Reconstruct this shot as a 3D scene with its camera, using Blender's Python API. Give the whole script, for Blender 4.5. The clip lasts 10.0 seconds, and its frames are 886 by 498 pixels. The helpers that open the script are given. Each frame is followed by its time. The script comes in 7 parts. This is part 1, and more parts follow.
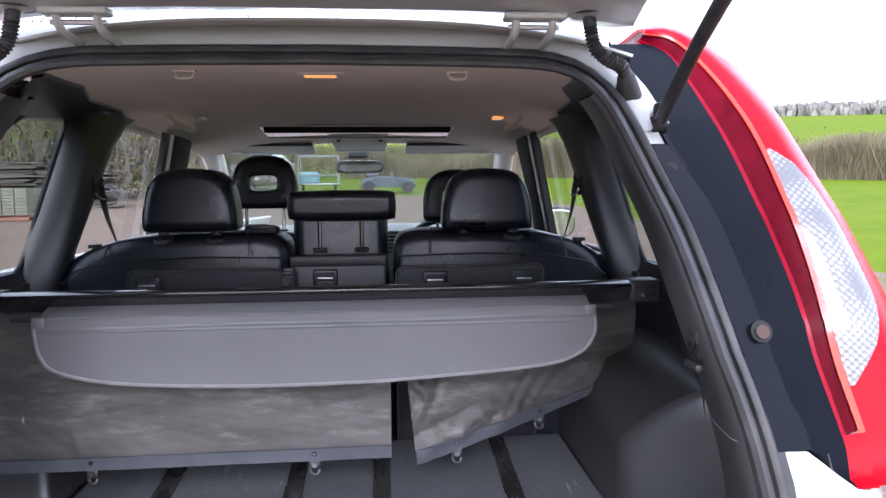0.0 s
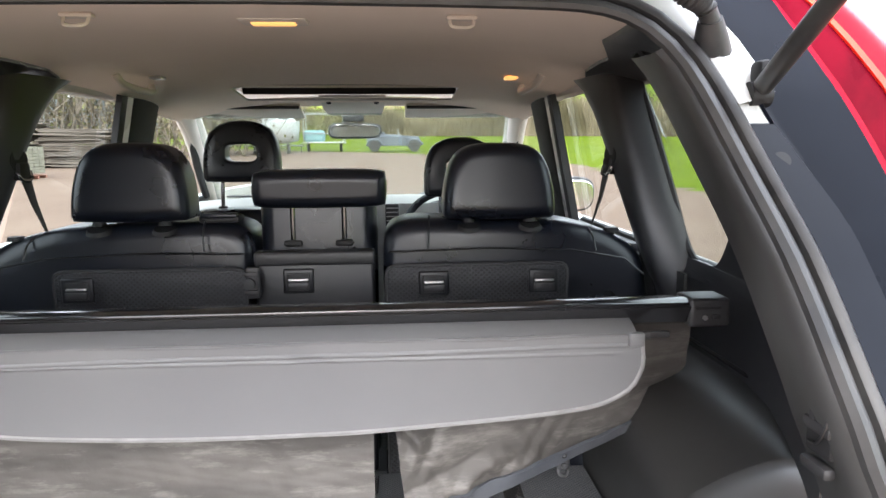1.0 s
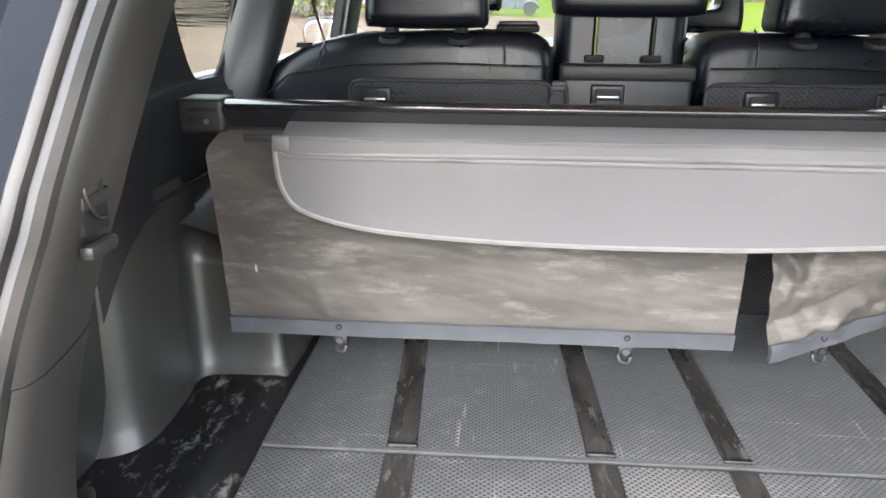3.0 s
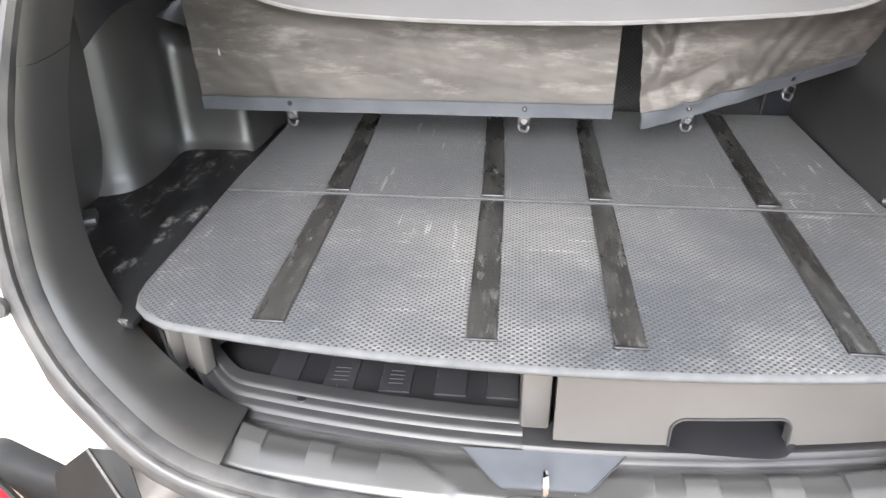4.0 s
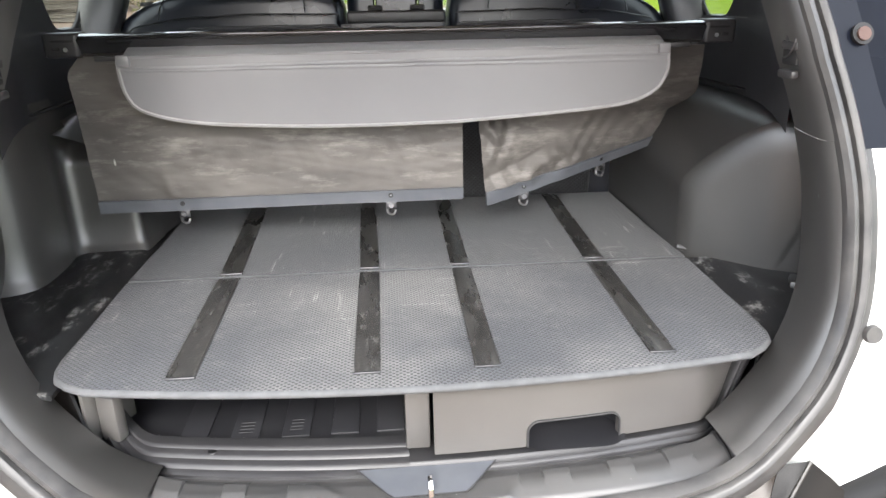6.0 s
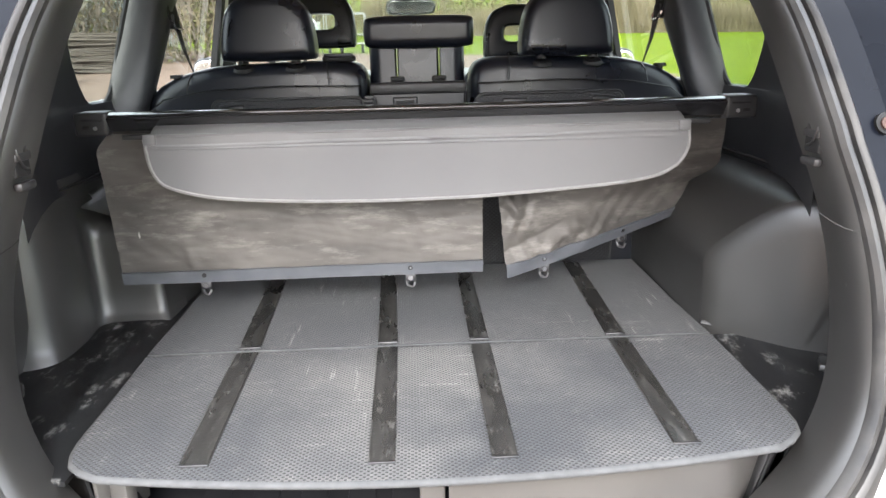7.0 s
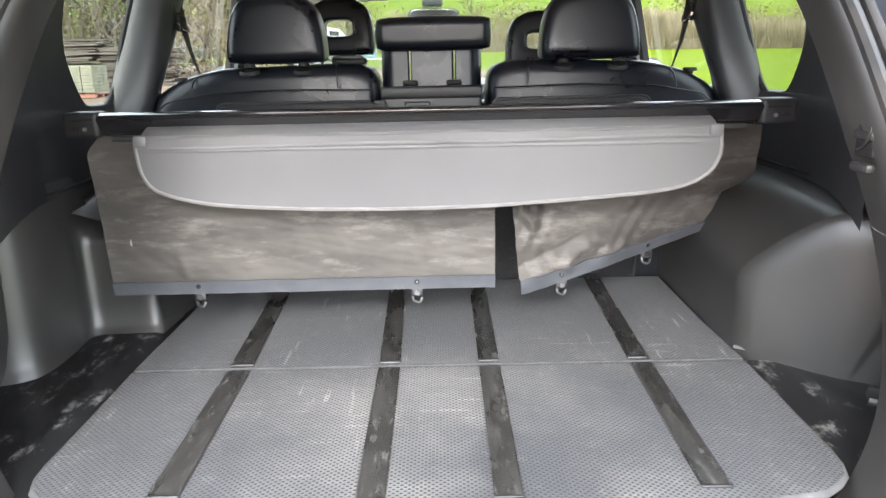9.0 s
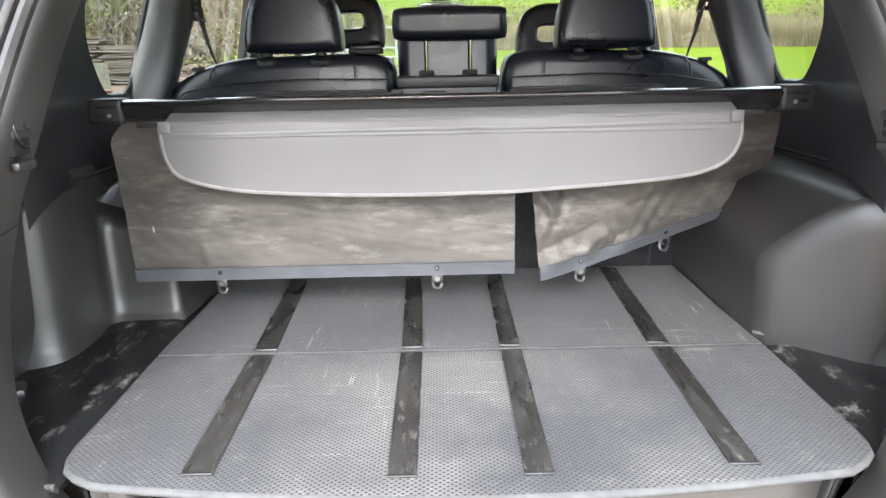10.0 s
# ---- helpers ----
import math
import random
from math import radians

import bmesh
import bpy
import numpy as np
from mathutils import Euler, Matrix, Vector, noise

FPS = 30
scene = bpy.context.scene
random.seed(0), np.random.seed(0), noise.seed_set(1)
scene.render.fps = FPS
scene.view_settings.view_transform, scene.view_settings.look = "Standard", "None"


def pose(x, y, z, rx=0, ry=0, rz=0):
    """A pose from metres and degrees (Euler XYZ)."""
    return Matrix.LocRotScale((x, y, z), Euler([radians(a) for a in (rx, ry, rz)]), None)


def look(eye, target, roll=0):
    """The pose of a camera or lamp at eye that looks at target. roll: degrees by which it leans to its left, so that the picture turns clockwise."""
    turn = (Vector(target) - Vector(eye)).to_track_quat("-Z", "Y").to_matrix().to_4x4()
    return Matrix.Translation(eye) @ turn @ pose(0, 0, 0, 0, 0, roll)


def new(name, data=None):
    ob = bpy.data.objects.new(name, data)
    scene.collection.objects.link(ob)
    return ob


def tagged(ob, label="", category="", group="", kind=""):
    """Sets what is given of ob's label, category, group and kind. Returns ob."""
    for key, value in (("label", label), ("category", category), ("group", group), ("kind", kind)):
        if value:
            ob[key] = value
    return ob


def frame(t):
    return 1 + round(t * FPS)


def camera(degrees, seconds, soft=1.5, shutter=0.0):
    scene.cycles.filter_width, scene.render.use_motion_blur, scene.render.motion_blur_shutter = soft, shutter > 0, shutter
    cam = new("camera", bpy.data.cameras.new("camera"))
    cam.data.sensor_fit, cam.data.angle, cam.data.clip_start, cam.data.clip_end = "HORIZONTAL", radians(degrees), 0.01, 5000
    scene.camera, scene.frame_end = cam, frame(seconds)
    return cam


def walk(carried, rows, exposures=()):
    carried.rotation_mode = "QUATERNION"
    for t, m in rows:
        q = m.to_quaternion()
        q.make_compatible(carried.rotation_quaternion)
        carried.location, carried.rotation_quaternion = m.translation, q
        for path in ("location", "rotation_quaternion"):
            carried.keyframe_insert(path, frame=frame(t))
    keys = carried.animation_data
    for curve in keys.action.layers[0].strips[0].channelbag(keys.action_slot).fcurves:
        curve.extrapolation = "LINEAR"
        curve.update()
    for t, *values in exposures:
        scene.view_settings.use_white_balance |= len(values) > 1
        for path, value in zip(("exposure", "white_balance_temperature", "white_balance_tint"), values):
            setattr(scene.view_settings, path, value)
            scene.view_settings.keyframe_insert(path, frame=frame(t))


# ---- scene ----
cam = camera(65.5, 10.0)
PATH = [
    (0, (0.093, -0.48, 1.446), (0.263, 1.505, 1.266), -0.5),
    (0.5, (0.143, -0.326, 1.464), (0.308, 1.65, 1.203), -0.5),
    (1, (0.131, -0.171, 1.485), (0.279, 1.801, 1.186), -0.4),
    (1.5, (0.048, -0.089, 1.509), (0.188, 1.852, 1.043), -0.4),
    (2, (-0.069, -0.046, 1.517), (0.041, 1.883, 1.001), -0.3),
    (2.5, (-0.176, -0.016, 1.467), (-0.156, 1.913, 0.937), 0.0),
    (2.8, (-0.213, -0.071, 1.425), (-0.321, 1.839, 0.843), 0.7),
    (3, (-0.227, -0.097, 1.378), (-0.365, 1.787, 0.721), 0.4),
    (3.2, (-0.201, -0.145, 1.326), (-0.394, 1.709, 0.599), 0.3),
    (4.3, (0.008, -0.395, 1.308), (-0.178, 1.321, 0.297), -0.6),
    (4.5, (0.056, -0.421, 1.323), (-0.083, 1.297, 0.308), -0.8),
    (5, (0.136, -0.488, 1.343), (0.215, 1.271, 0.394), -1.3),
    (5.5, (0.073, -0.524, 1.329), (0.214, 1.312, 0.547), -1.2),
    (5.7, (0.0, -0.529, 1.313), (0.15, 1.325, 0.578), -1.0),
    (6.8, (-0.062, -0.54, 1.362), (0.02, 1.369, 0.771), -1.4),
    (7, (-0.026, -0.511, 1.369), (0.049, 1.407, 0.806), -1.4),
    (7.5, (0.043, -0.442, 1.371), (0.107, 1.487, 0.845), -1.3),
    (8, (0.063, -0.389, 1.346), (0.107, 1.542, 0.825), -1.2),
    (8.5, (0.041, -0.4, 1.34), (0.068, 1.532, 0.825), -1.1),
    (9, (0.009, -0.425, 1.34), (0.007, 1.506, 0.82), -1.2),
    (9.5, (-0.027, -0.449, 1.33), (-0.031, 1.483, 0.811), -1.2),
    (10, (-0.027, -0.439, 1.322), (-0.03, 1.491, 0.798), -1.2),
]
EXPOSURES = [(0.0, 1.36, 5600, 20), (0.5, 1.74, 5850, 17), (1.0, 2.10, 6250, 11), (2.0, 2.44, 6300, 9), (3.0, 2.48, 6350, 10), (4.5, 2.34, 6400, 10), (5.0, 2.26, 6450, 10), (5.5, 2.18, 6450, 10), (7.0, 2.28, 6400, 10), (8.5, 2.43, 6350, 10), (10.0, 2.54, 6350, 10)]
walk(cam, [(t, look(eye, target, roll)) for t, eye, target, roll in PATH], EXPOSURES)

# ---- world, sun and exposure ----
SUN_EL, SUN_AZ = radians(34), radians(186)
world = bpy.data.worlds.new("sky")
scene.world = world
world.use_nodes = True
wn, wl = world.node_tree.nodes, world.node_tree.links
sky = wn.new("ShaderNodeTexSky")
sky.sky_type, sky.sun_disc = "NISHITA", False
sky.sun_elevation, sky.sun_rotation, sky.dust_density = SUN_EL, SUN_AZ, 3.0
veil = wn.new("ShaderNodeMix")
veil.data_type = "RGBA"
veil.inputs[0].default_value = 0.75
veil.inputs[7].default_value = (9.0, 9.3, 9.9, 1)
wl.new(sky.outputs[0], veil.inputs[6])
wl.new(veil.outputs[2], wn["Background"].inputs[0])
wn["Background"].inputs[1].default_value = 0.165
sun_data = bpy.data.lights.new("sun", "SUN")
sun_data.energy, sun_data.angle, sun_data.color = 1.75, radians(24), (1.0, 0.975, 0.945)
sun = new("sun", sun_data)
SUN_DIR = Vector((math.sin(SUN_AZ) * math.cos(SUN_EL), math.cos(SUN_AZ) * math.cos(SUN_EL), math.sin(SUN_EL)))
sun.matrix_world = look(SUN_DIR * 30, (0, 0, 0))


# ---- materials ----
def nodes_of(name):
    m = bpy.data.materials.new(name)
    m.use_nodes = True
    return m, m.node_tree.nodes, m.node_tree.links, m.node_tree.nodes["Principled BSDF"]


def ramp(n, l, src, lo, hi, a, b):
    r = n.new("ShaderNodeMapRange")
    r.inputs[1].default_value, r.inputs[2].default_value = lo, hi
    r.inputs[3].default_value, r.inputs[4].default_value = a, b
    l.new(src, r.inputs[0])
    return r.outputs[0]


def tint(n, l, fac, a, b):
    x = n.new("ShaderNodeMix")
    x.data_type = "RGBA"
    l.new(fac, x.inputs[0])
    if isinstance(a, tuple):
        x.inputs[6].default_value = (*a, 1)
    else:
        l.new(a, x.inputs[6])
    if isinstance(b, tuple):
        x.inputs[7].default_value = (*b, 1)
    else:
        l.new(b, x.inputs[7])
    return x.outputs[2]


def noise_at(n, l, scale, detail=4.0, stretch=None, rough=0.55):
    co = n.new("ShaderNodeTexCoord")
    t = n.new("ShaderNodeTexNoise")
    t.inputs["Scale"].default_value, t.inputs["Detail"].default_value, t.inputs["Roughness"].default_value = scale, detail, rough
    if stretch:
        mp = n.new("ShaderNodeMapping")
        mp.inputs["Scale"].default_value = stretch
        l.new(co.outputs["Object"], mp.inputs[0])
        l.new(mp.outputs[0], t.inputs["Vector"])
    else:
        l.new(co.outputs["Object"], t.inputs["Vector"])
    return t.outputs["Fac"]


def bumped(n, l, b, height, strength, dist):
    bp = n.new("ShaderNodeBump")
    bp.inputs["Strength"].default_value, bp.inputs["Distance"].default_value = strength, dist
    l.new(height, bp.inputs["Height"])
    l.new(bp.outputs[0], b.inputs["Normal"])


def surface(name, col, col2=None, rough=0.5, rough2=None, metal=0.0, big=6.0, fine=400.0, bump=0.15, dist=0.0006, stretch=None, coat=0.0, dust=None, dust_at=0.6, dust_scale=14.0, spec=0.5, flecks=None, fleck_scale=30.0):
    """A two-scale surface: slow variation of colour and gloss, fine grain in the relief, and loose dust if given."""
    m, n, l, b = nodes_of(name)
    col2 = col2 or tuple(c * 0.8 for c in col)
    big_n = noise_at(n, l, big, 5, stretch)
    fine_n = noise_at(n, l, fine, 3)
    out = tint(n, l, ramp(n, l, big_n, 0.35, 0.65, 0, 1), col, col2)
    if dust:
        d = noise_at(n, l, dust_scale, 8, stretch, 0.7)
        out = tint(n, l, ramp(n, l, d, dust_at, dust_at + 0.18, 0, 0.8), out, dust)
    if flecks:
        # sparse lint and scratch marks, each a few millimetres long
        co = n.new("ShaderNodeTexCoord")
        mp = n.new("ShaderNodeMapping")
        mp.inputs["Rotation"].default_value = (0.6, 0.5, 0.4)
        mp.inputs["Scale"].default_value = (1.0, 1.0, 0.35)
        v = n.new("ShaderNodeTexVoronoi")
        v.inputs["Scale"].default_value = fleck_scale
        l.new(co.outputs["Object"], mp.inputs[0])
        l.new(mp.outputs[0], v.inputs["Vector"])
        sep = n.new("ShaderNodeSeparateColor")
        l.new(v.outputs["Color"], sep.inputs[0])
        few = n.new("ShaderNodeMath")
        few.operation = "MULTIPLY"
        l.new(ramp(n, l, v.outputs["Distance"], 0.05, 0.02, 0, 1), few.inputs[0])
        l.new(ramp(n, l, sep.outputs[0], 0.72, 0.74, 0, 0.8), few.inputs[1])
        out = tint(n, l, few.outputs[0], out, flecks)
    l.new(out, b.inputs["Base Color"])
    b.inputs["Specular IOR Level"].default_value = spec
    l.new(ramp(n, l, big_n, 0.3, 0.7, rough, rough2 if rough2 is not None else min(1, rough + 0.12)), b.inputs["Roughness"])
    b.inputs["Metallic"].default_value = metal
    b.inputs["Coat Weight"].default_value = coat
    if bump:
        bumped(n, l, b, fine_n, bump, dist)
    return m


def leather(name, col, rough=0.38):
    m, n, l, b = nodes_of(name)
    co = n.new("ShaderNodeTexCoord")
    v = n.new("ShaderNodeTexVoronoi")
    v.inputs["Scale"].default_value = 420
    l.new(co.outputs["Object"], v.inputs["Vector"])
    w = noise_at(n, l, 9, 5)
    l.new(tint(n, l, w, col, tuple(c * 1.35 + 0.002 for c in col)), b.inputs["Base Color"])
    l.new(ramp(n, l, w, 0.3, 0.7, rough - 0.06, rough + 0.1), b.inputs["Roughness"])
    add = n.new("ShaderNodeMath")
    add.operation = "MULTIPLY_ADD"
    l.new(w, add.inputs[0])
    add.inputs[1].default_value = 0.8
    l.new(v.outputs["Distance"], add.inputs[2])
    bumped(n, l, b, add.outputs[0], 0.10, 0.0004)
    return m


def woven(name, col, dark, pitch, rough=0.75, axes=("X", "Y"), dust=(0.3, 0.3, 0.29), cover=0.4, patch=None):
    """A knitted mesh cloth: small dark holes on a diamond lattice, with dust and scuffs over it."""
    m, n, l, b = nodes_of(name)
    co = n.new("ShaderNodeTexCoord")
    sp = n.new("ShaderNodeSeparateXYZ")
    l.new(co.outputs["Object"], sp.inputs[0])

    def wave(axis, k, phase=0.0):
        a = n.new("ShaderNodeMath")
        a.operation = "MULTIPLY_ADD"
        a.inputs[1].default_value, a.inputs[2].default_value = k, phase
        l.new(sp.outputs[axis], a.inputs[0])
        c = n.new("ShaderNodeMath")
        c.operation = "COSINE"
        l.new(a.outputs[0], c.inputs[0])
        return c.outputs[0]

    k = math.pi / pitch
    mul = n.new("ShaderNodeMath")
    mul.operation = "MULTIPLY"
    l.new(wave(axes[0], k), mul.inputs[0])
    l.new(wave(axes[1], k * 1.15), mul.inputs[1])
    hole = ramp(n, l, mul.outputs[0], 0.05, 0.34, 0, 1)
    wear = noise_at(n, l, 3.2, 6)
    grime = noise_at(n, l, 60, 6)
    worn = ramp(n, l, wear, 0.4, 0.7, 0, cover)
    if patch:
        # dust trodden in by the edge, spread wider to paint in the brighter light there
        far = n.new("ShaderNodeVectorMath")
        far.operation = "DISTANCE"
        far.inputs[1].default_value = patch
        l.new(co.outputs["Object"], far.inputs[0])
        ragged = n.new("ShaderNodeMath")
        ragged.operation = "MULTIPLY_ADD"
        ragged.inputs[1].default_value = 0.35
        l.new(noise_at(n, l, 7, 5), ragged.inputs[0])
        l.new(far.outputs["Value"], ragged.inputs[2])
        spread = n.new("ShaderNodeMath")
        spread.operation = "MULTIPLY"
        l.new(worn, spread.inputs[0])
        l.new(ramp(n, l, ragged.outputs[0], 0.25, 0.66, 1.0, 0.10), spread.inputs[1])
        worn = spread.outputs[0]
    body_c = tint(n, l, worn, col, dust)
    body_c = tint(n, l, ramp(n, l, grime, 0.55, 0.8, 0, 0.35), body_c, dust)
    # pale drag marks, long and thin, where loads were slid in, gathered in worn patches
    for stretch, scale in (((9.0, 1.0, 1.0), 11.0), ((1.0, 11.0, 1.0), 9.0)):
        mark = n.new("ShaderNodeMath")
        mark.operation = "MULTIPLY"
        l.new(ramp(n, l, noise_at(n, l, scale, 5, stretch, 0.6), 0.62, 0.70, 0, 0.6), mark.inputs[0])
        l.new(ramp(n, l, wear, 0.46, 0.58, 0, 1), mark.inputs[1])
        body_c = tint(n, l, mark.outputs[0], body_c, tuple(min(0.6, 1.5 * c) for c in dust))
    l.new(tint(n, l, hole, body_c, dark), b.inputs["Base Color"])
    b.inputs["Roughness"].default_value = rough
    b.inputs["Sheen Weight"].default_value = 0.15
    inv = n.new("ShaderNodeMath")
    inv.operation = "SUBTRACT"
    inv.inputs[0].default_value = 1.0
    l.new(hole, inv.inputs[1])
    bumped(n, l, b, inv.outputs[0], 0.6, 0.0012)
    return m


def glass(name, tone=(0.93, 0.96, 0.95), film=0.0):
    m, n, l, b = nodes_of(name)
    n.remove(b)
    out = n["Material Output"]
    tr, gl, fr, mx = (n.new(k) for k in ("ShaderNodeBsdfTransparent", "ShaderNodeBsdfGlossy", "ShaderNodeLayerWeight", "ShaderNodeMixShader"))
    tr.inputs[0].default_value = (*tone, 1)
    gl.inputs["Roughness"].default_value = 0.02
    steep = n.new("ShaderNodeMath")
    steep.operation = "POWER"
    steep.inputs[1].default_value = 5.0
    l.new(fr.outputs["Facing"], steep.inputs[0])
    l.new(ramp(n, l, steep.outputs[0], 0, 1, 0.03, 0.9), mx.inputs[0])
    l.new(tr.outputs[0], mx.inputs[1])
    l.new(gl.outputs[0], mx.inputs[2])
    last = mx.outputs[0]
    # pale diffuse film added for the washed-out glare of the bright outdoors
    if film:
        df, mf = n.new("ShaderNodeBsdfDiffuse"), n.new("ShaderNodeMixShader")
        df.inputs[0].default_value = (0.8, 0.8, 0.76, 1)
        l.new(ramp(n, l, noise_at(n, l, 5, 4), 0.3, 0.7, film * 0.6, film * 1.4), mf.inputs[0])
        l.new(last, mf.inputs[1])
        l.new(df.outputs[0], mf.inputs[2])
        last = mf.outputs[0]
    l.new(last, out.inputs[0])
    return m


def glow(name, col, power):
    m, n, l, b = nodes_of(name)
    b.inputs["Base Color"].default_value = (*col, 1)
    b.inputs["Emission Color"].default_value = (*col, 1)
    b.inputs["Emission Strength"].default_value = power
    return m


M_TRIM = surface("black_trim_plastic", (0.027, 0.026, 0.025), (0.034, 0.033, 0.0315), 0.35, 0.45, big=5, fine=900, bump=0.25, dist=0.0003, spec=1.0, dust=(0.075, 0.072, 0.068), dust_at=0.66, dust_scale=30, flecks=(0.5, 0.5, 0.5), fleck_scale=26)
M_TRAY = surface("black_tray_plastic", (0.012, 0.012, 0.014), (0.02, 0.02, 0.022), 0.35, 0.5, big=8, fine=700, bump=0.3, dist=0.0004, flecks=(0.5, 0.5, 0.48), fleck_scale=60)
M_LEDGE = surface("dusty_black_plastic", (0.0085, 0.0085, 0.0095), (0.014, 0.014, 0.015), 0.28, 0.5, big=8, fine=700, bump=0.3, dist=0.0004, dust=(0.40, 0.40, 0.39), dust_at=0.555, dust_scale=20, stretch=(1.6, 0.7, 1), flecks=(0.5, 0.5, 0.5), fleck_scale=80)
M_SILL = surface("scuffed_sill_plastic", (0.040, 0.0395, 0.039), (0.052, 0.0505, 0.049), 0.40, 0.50, big=9, fine=600, bump=0.3, dist=0.0004, spec=0.85, dust=(0.20, 0.195, 0.18), dust_at=0.67, dust_scale=12, flecks=(0.6, 0.6, 0.58), fleck_scale=70)
M_SEAL = surface("rubber_seal", (0.028, 0.028, 0.029), (0.060, 0.058, 0.056), 0.38, 0.55, big=20, fine=500, bump=0.1, dist=0.0005)
M_PAINT = surface("white_body_paint", (0.53, 0.535, 0.515), (0.50, 0.505, 0.48), 0.25, 0.33, big=2, fine=900, bump=0.02, dist=0.0002, coat=0.4, dust=(0.60, 0.58, 0.52), dust_at=0.7)
M_DARKPAINT = surface("gloss_black_finisher", (0.003, 0.0042, 0.008), (0.005, 0.0065, 0.011), 0.22, 0.35, big=4, fine=900, bump=0.02, dist=0.0002, coat=0.0, spec=0.08, dust=(0.05, 0.05, 0.05), dust_at=0.72)
M_FLANGE = surface("blue_black_flange", (0.0034, 0.0046, 0.0088), (0.0050, 0.0064, 0.0112), 0.26, 0.36, spec=0.14, big=5, fine=900, bump=0.03, dist=0.0002, dust=(0.03, 0.03, 0.034), dust_at=0.72)
M_BUMPER = surface("textured_bumper_plastic", (0.0095, 0.0095, 0.0098), (0.015, 0.0148, 0.0145), 0.36, 0.48, spec=0.15, big=12, fine=420, bump=0.4, dist=0.0006, dust=(0.10, 0.095, 0.09), dust_at=0.74, dust_scale=24)
M_STEP = surface("dusty_brown_bumper_top", (0.036, 0.0285, 0.0225), (0.026, 0.0208, 0.0167), 0.34, 0.46, spec=0.35, big=7, fine=420, bump=0.35, dist=0.0005, stretch=(0.4, 1.5, 1), dust=(0.10, 0.088, 0.075), dust_at=0.66, dust_scale=20)
# lighter bumper plastic: the sky's highlight on the ridges is put into the colour
M_RIDGE = surface("highlit_plastic_ridge", (0.045, 0.042, 0.039), (0.028, 0.0265, 0.025), 0.40, 0.52, spec=0.4, big=40, fine=420, bump=0.3, dist=0.0005, stretch=(0.5, 1, 1))
M_HEAD = surface("beige_headliner_cloth", (0.92, 0.81, 0.71), (0.88, 0.775, 0.68), 0.9, 1.0, big=2.5, fine=900, bump=0.5, dist=0.0006)
M_HEADTRIM = surface("beige_trim_plastic", (0.78, 0.725, 0.655), (0.74, 0.685, 0.62), 0.5, 0.6, big=4, fine=800, bump=0.15, dist=0.0003)
M_LEATHER = leather("black_leather", (0.0036, 0.0050, 0.0095), 0.29)
M_UPTRIM = surface("navy_black_pillar_trim", (0.016, 0.0165, 0.0195), (0.022, 0.0225, 0.026), 0.34, 0.44, spec=0.8, big=5, fine=900, bump=0.25, dist=0.0003, dust=(0.045, 0.045, 0.045), dust_at=0.68, dust_scale=30)
M_SEATBACK = surface("black_seat_back_plastic", (0.0065, 0.007, 0.0095), (0.009, 0.0095, 0.012), 0.3, 0.42, big=6, fine=700, bump=0.3, dist=0.0004)
# chrome again, with the shade of the cabin put into a darker colour
M_DARKCHROME = surface("shaded_chrome", (0.26, 0.26, 0.27), (0.20, 0.20, 0.21), 0.10, 0.18, metal=1.0, big=30, fine=900, bump=0.02)
M_PIPE = surface("black_piping", (0.016, 0.016, 0.018), None, 0.3, 0.4, big=30, fine=600)
M_VINYL = surface("grey_vinyl_board", (0.150, 0.150, 0.154), (0.170, 0.1695, 0.172), 0.38, 0.48, big=3, fine=700, bump=0.35, dist=0.0004, dust=(0.34, 0.335, 0.325), dust_at=0.74, dust_scale=40, flecks=(0.65, 0.65, 0.65), fleck_scale=14)
M_VPIPE = surface("pale_grey_piping", (0.27, 0.265, 0.262), (0.22, 0.217, 0.215), 0.5, 0.6, big=30, fine=900, bump=0.3)
M_FLAP = surface("grey_brown_blind_cloth", (0.074, 0.0685, 0.064), (0.122, 0.1125, 0.104), 0.50, 0.64, big=7, fine=240, bump=0.3, dist=0.0007, spec=0.35, stretch=(0.6, 1, 2.6), dust=(0.225, 0.21, 0.193), dust_at=0.52, dust_scale=15, flecks=(0.7, 0.68, 0.65), fleck_scale=18)
M_HEM = surface("blue_grey_hem_band", (0.070, 0.075, 0.086), (0.092, 0.097, 0.107), 0.36, 0.48, big=14, fine=600, bump=0.15)
M_CASSETTE = surface("gloss_black_cassette", (0.012, 0.012, 0.013), (0.018, 0.018, 0.02), 0.12, 0.2, big=6, fine=900, bump=0.03, coat=0.3)
M_CAP = surface("grey_black_cap_plastic", (0.022, 0.0215, 0.023), (0.030, 0.0295, 0.0305), 0.42, 0.5, big=14, fine=900, bump=0.25, dist=0.0003)
# the patch holds real dust and the opening's light on the near half
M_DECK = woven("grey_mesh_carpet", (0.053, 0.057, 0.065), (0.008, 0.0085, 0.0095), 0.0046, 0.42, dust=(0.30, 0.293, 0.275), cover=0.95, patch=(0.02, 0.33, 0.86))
M_EDGE = surface("grey_bound_edge", (0.085, 0.087, 0.090), (0.065, 0.067, 0.07), 0.75, 0.85, big=40, fine=900, bump=0.5)
M_BACKNET = woven("black_hexagon_net", (0.012, 0.013, 0.017), (0.002, 0.002, 0.003), 0.0052, 0.55, ("X", "Z"), (0.07, 0.07, 0.075), 0.3)
M_ENDSTRIP = surface("dull_metal_strip", (0.13, 0.13, 0.135), (0.09, 0.09, 0.095), 0.38, 0.52, metal=1.0, big=30, fine=900, bump=0.1)
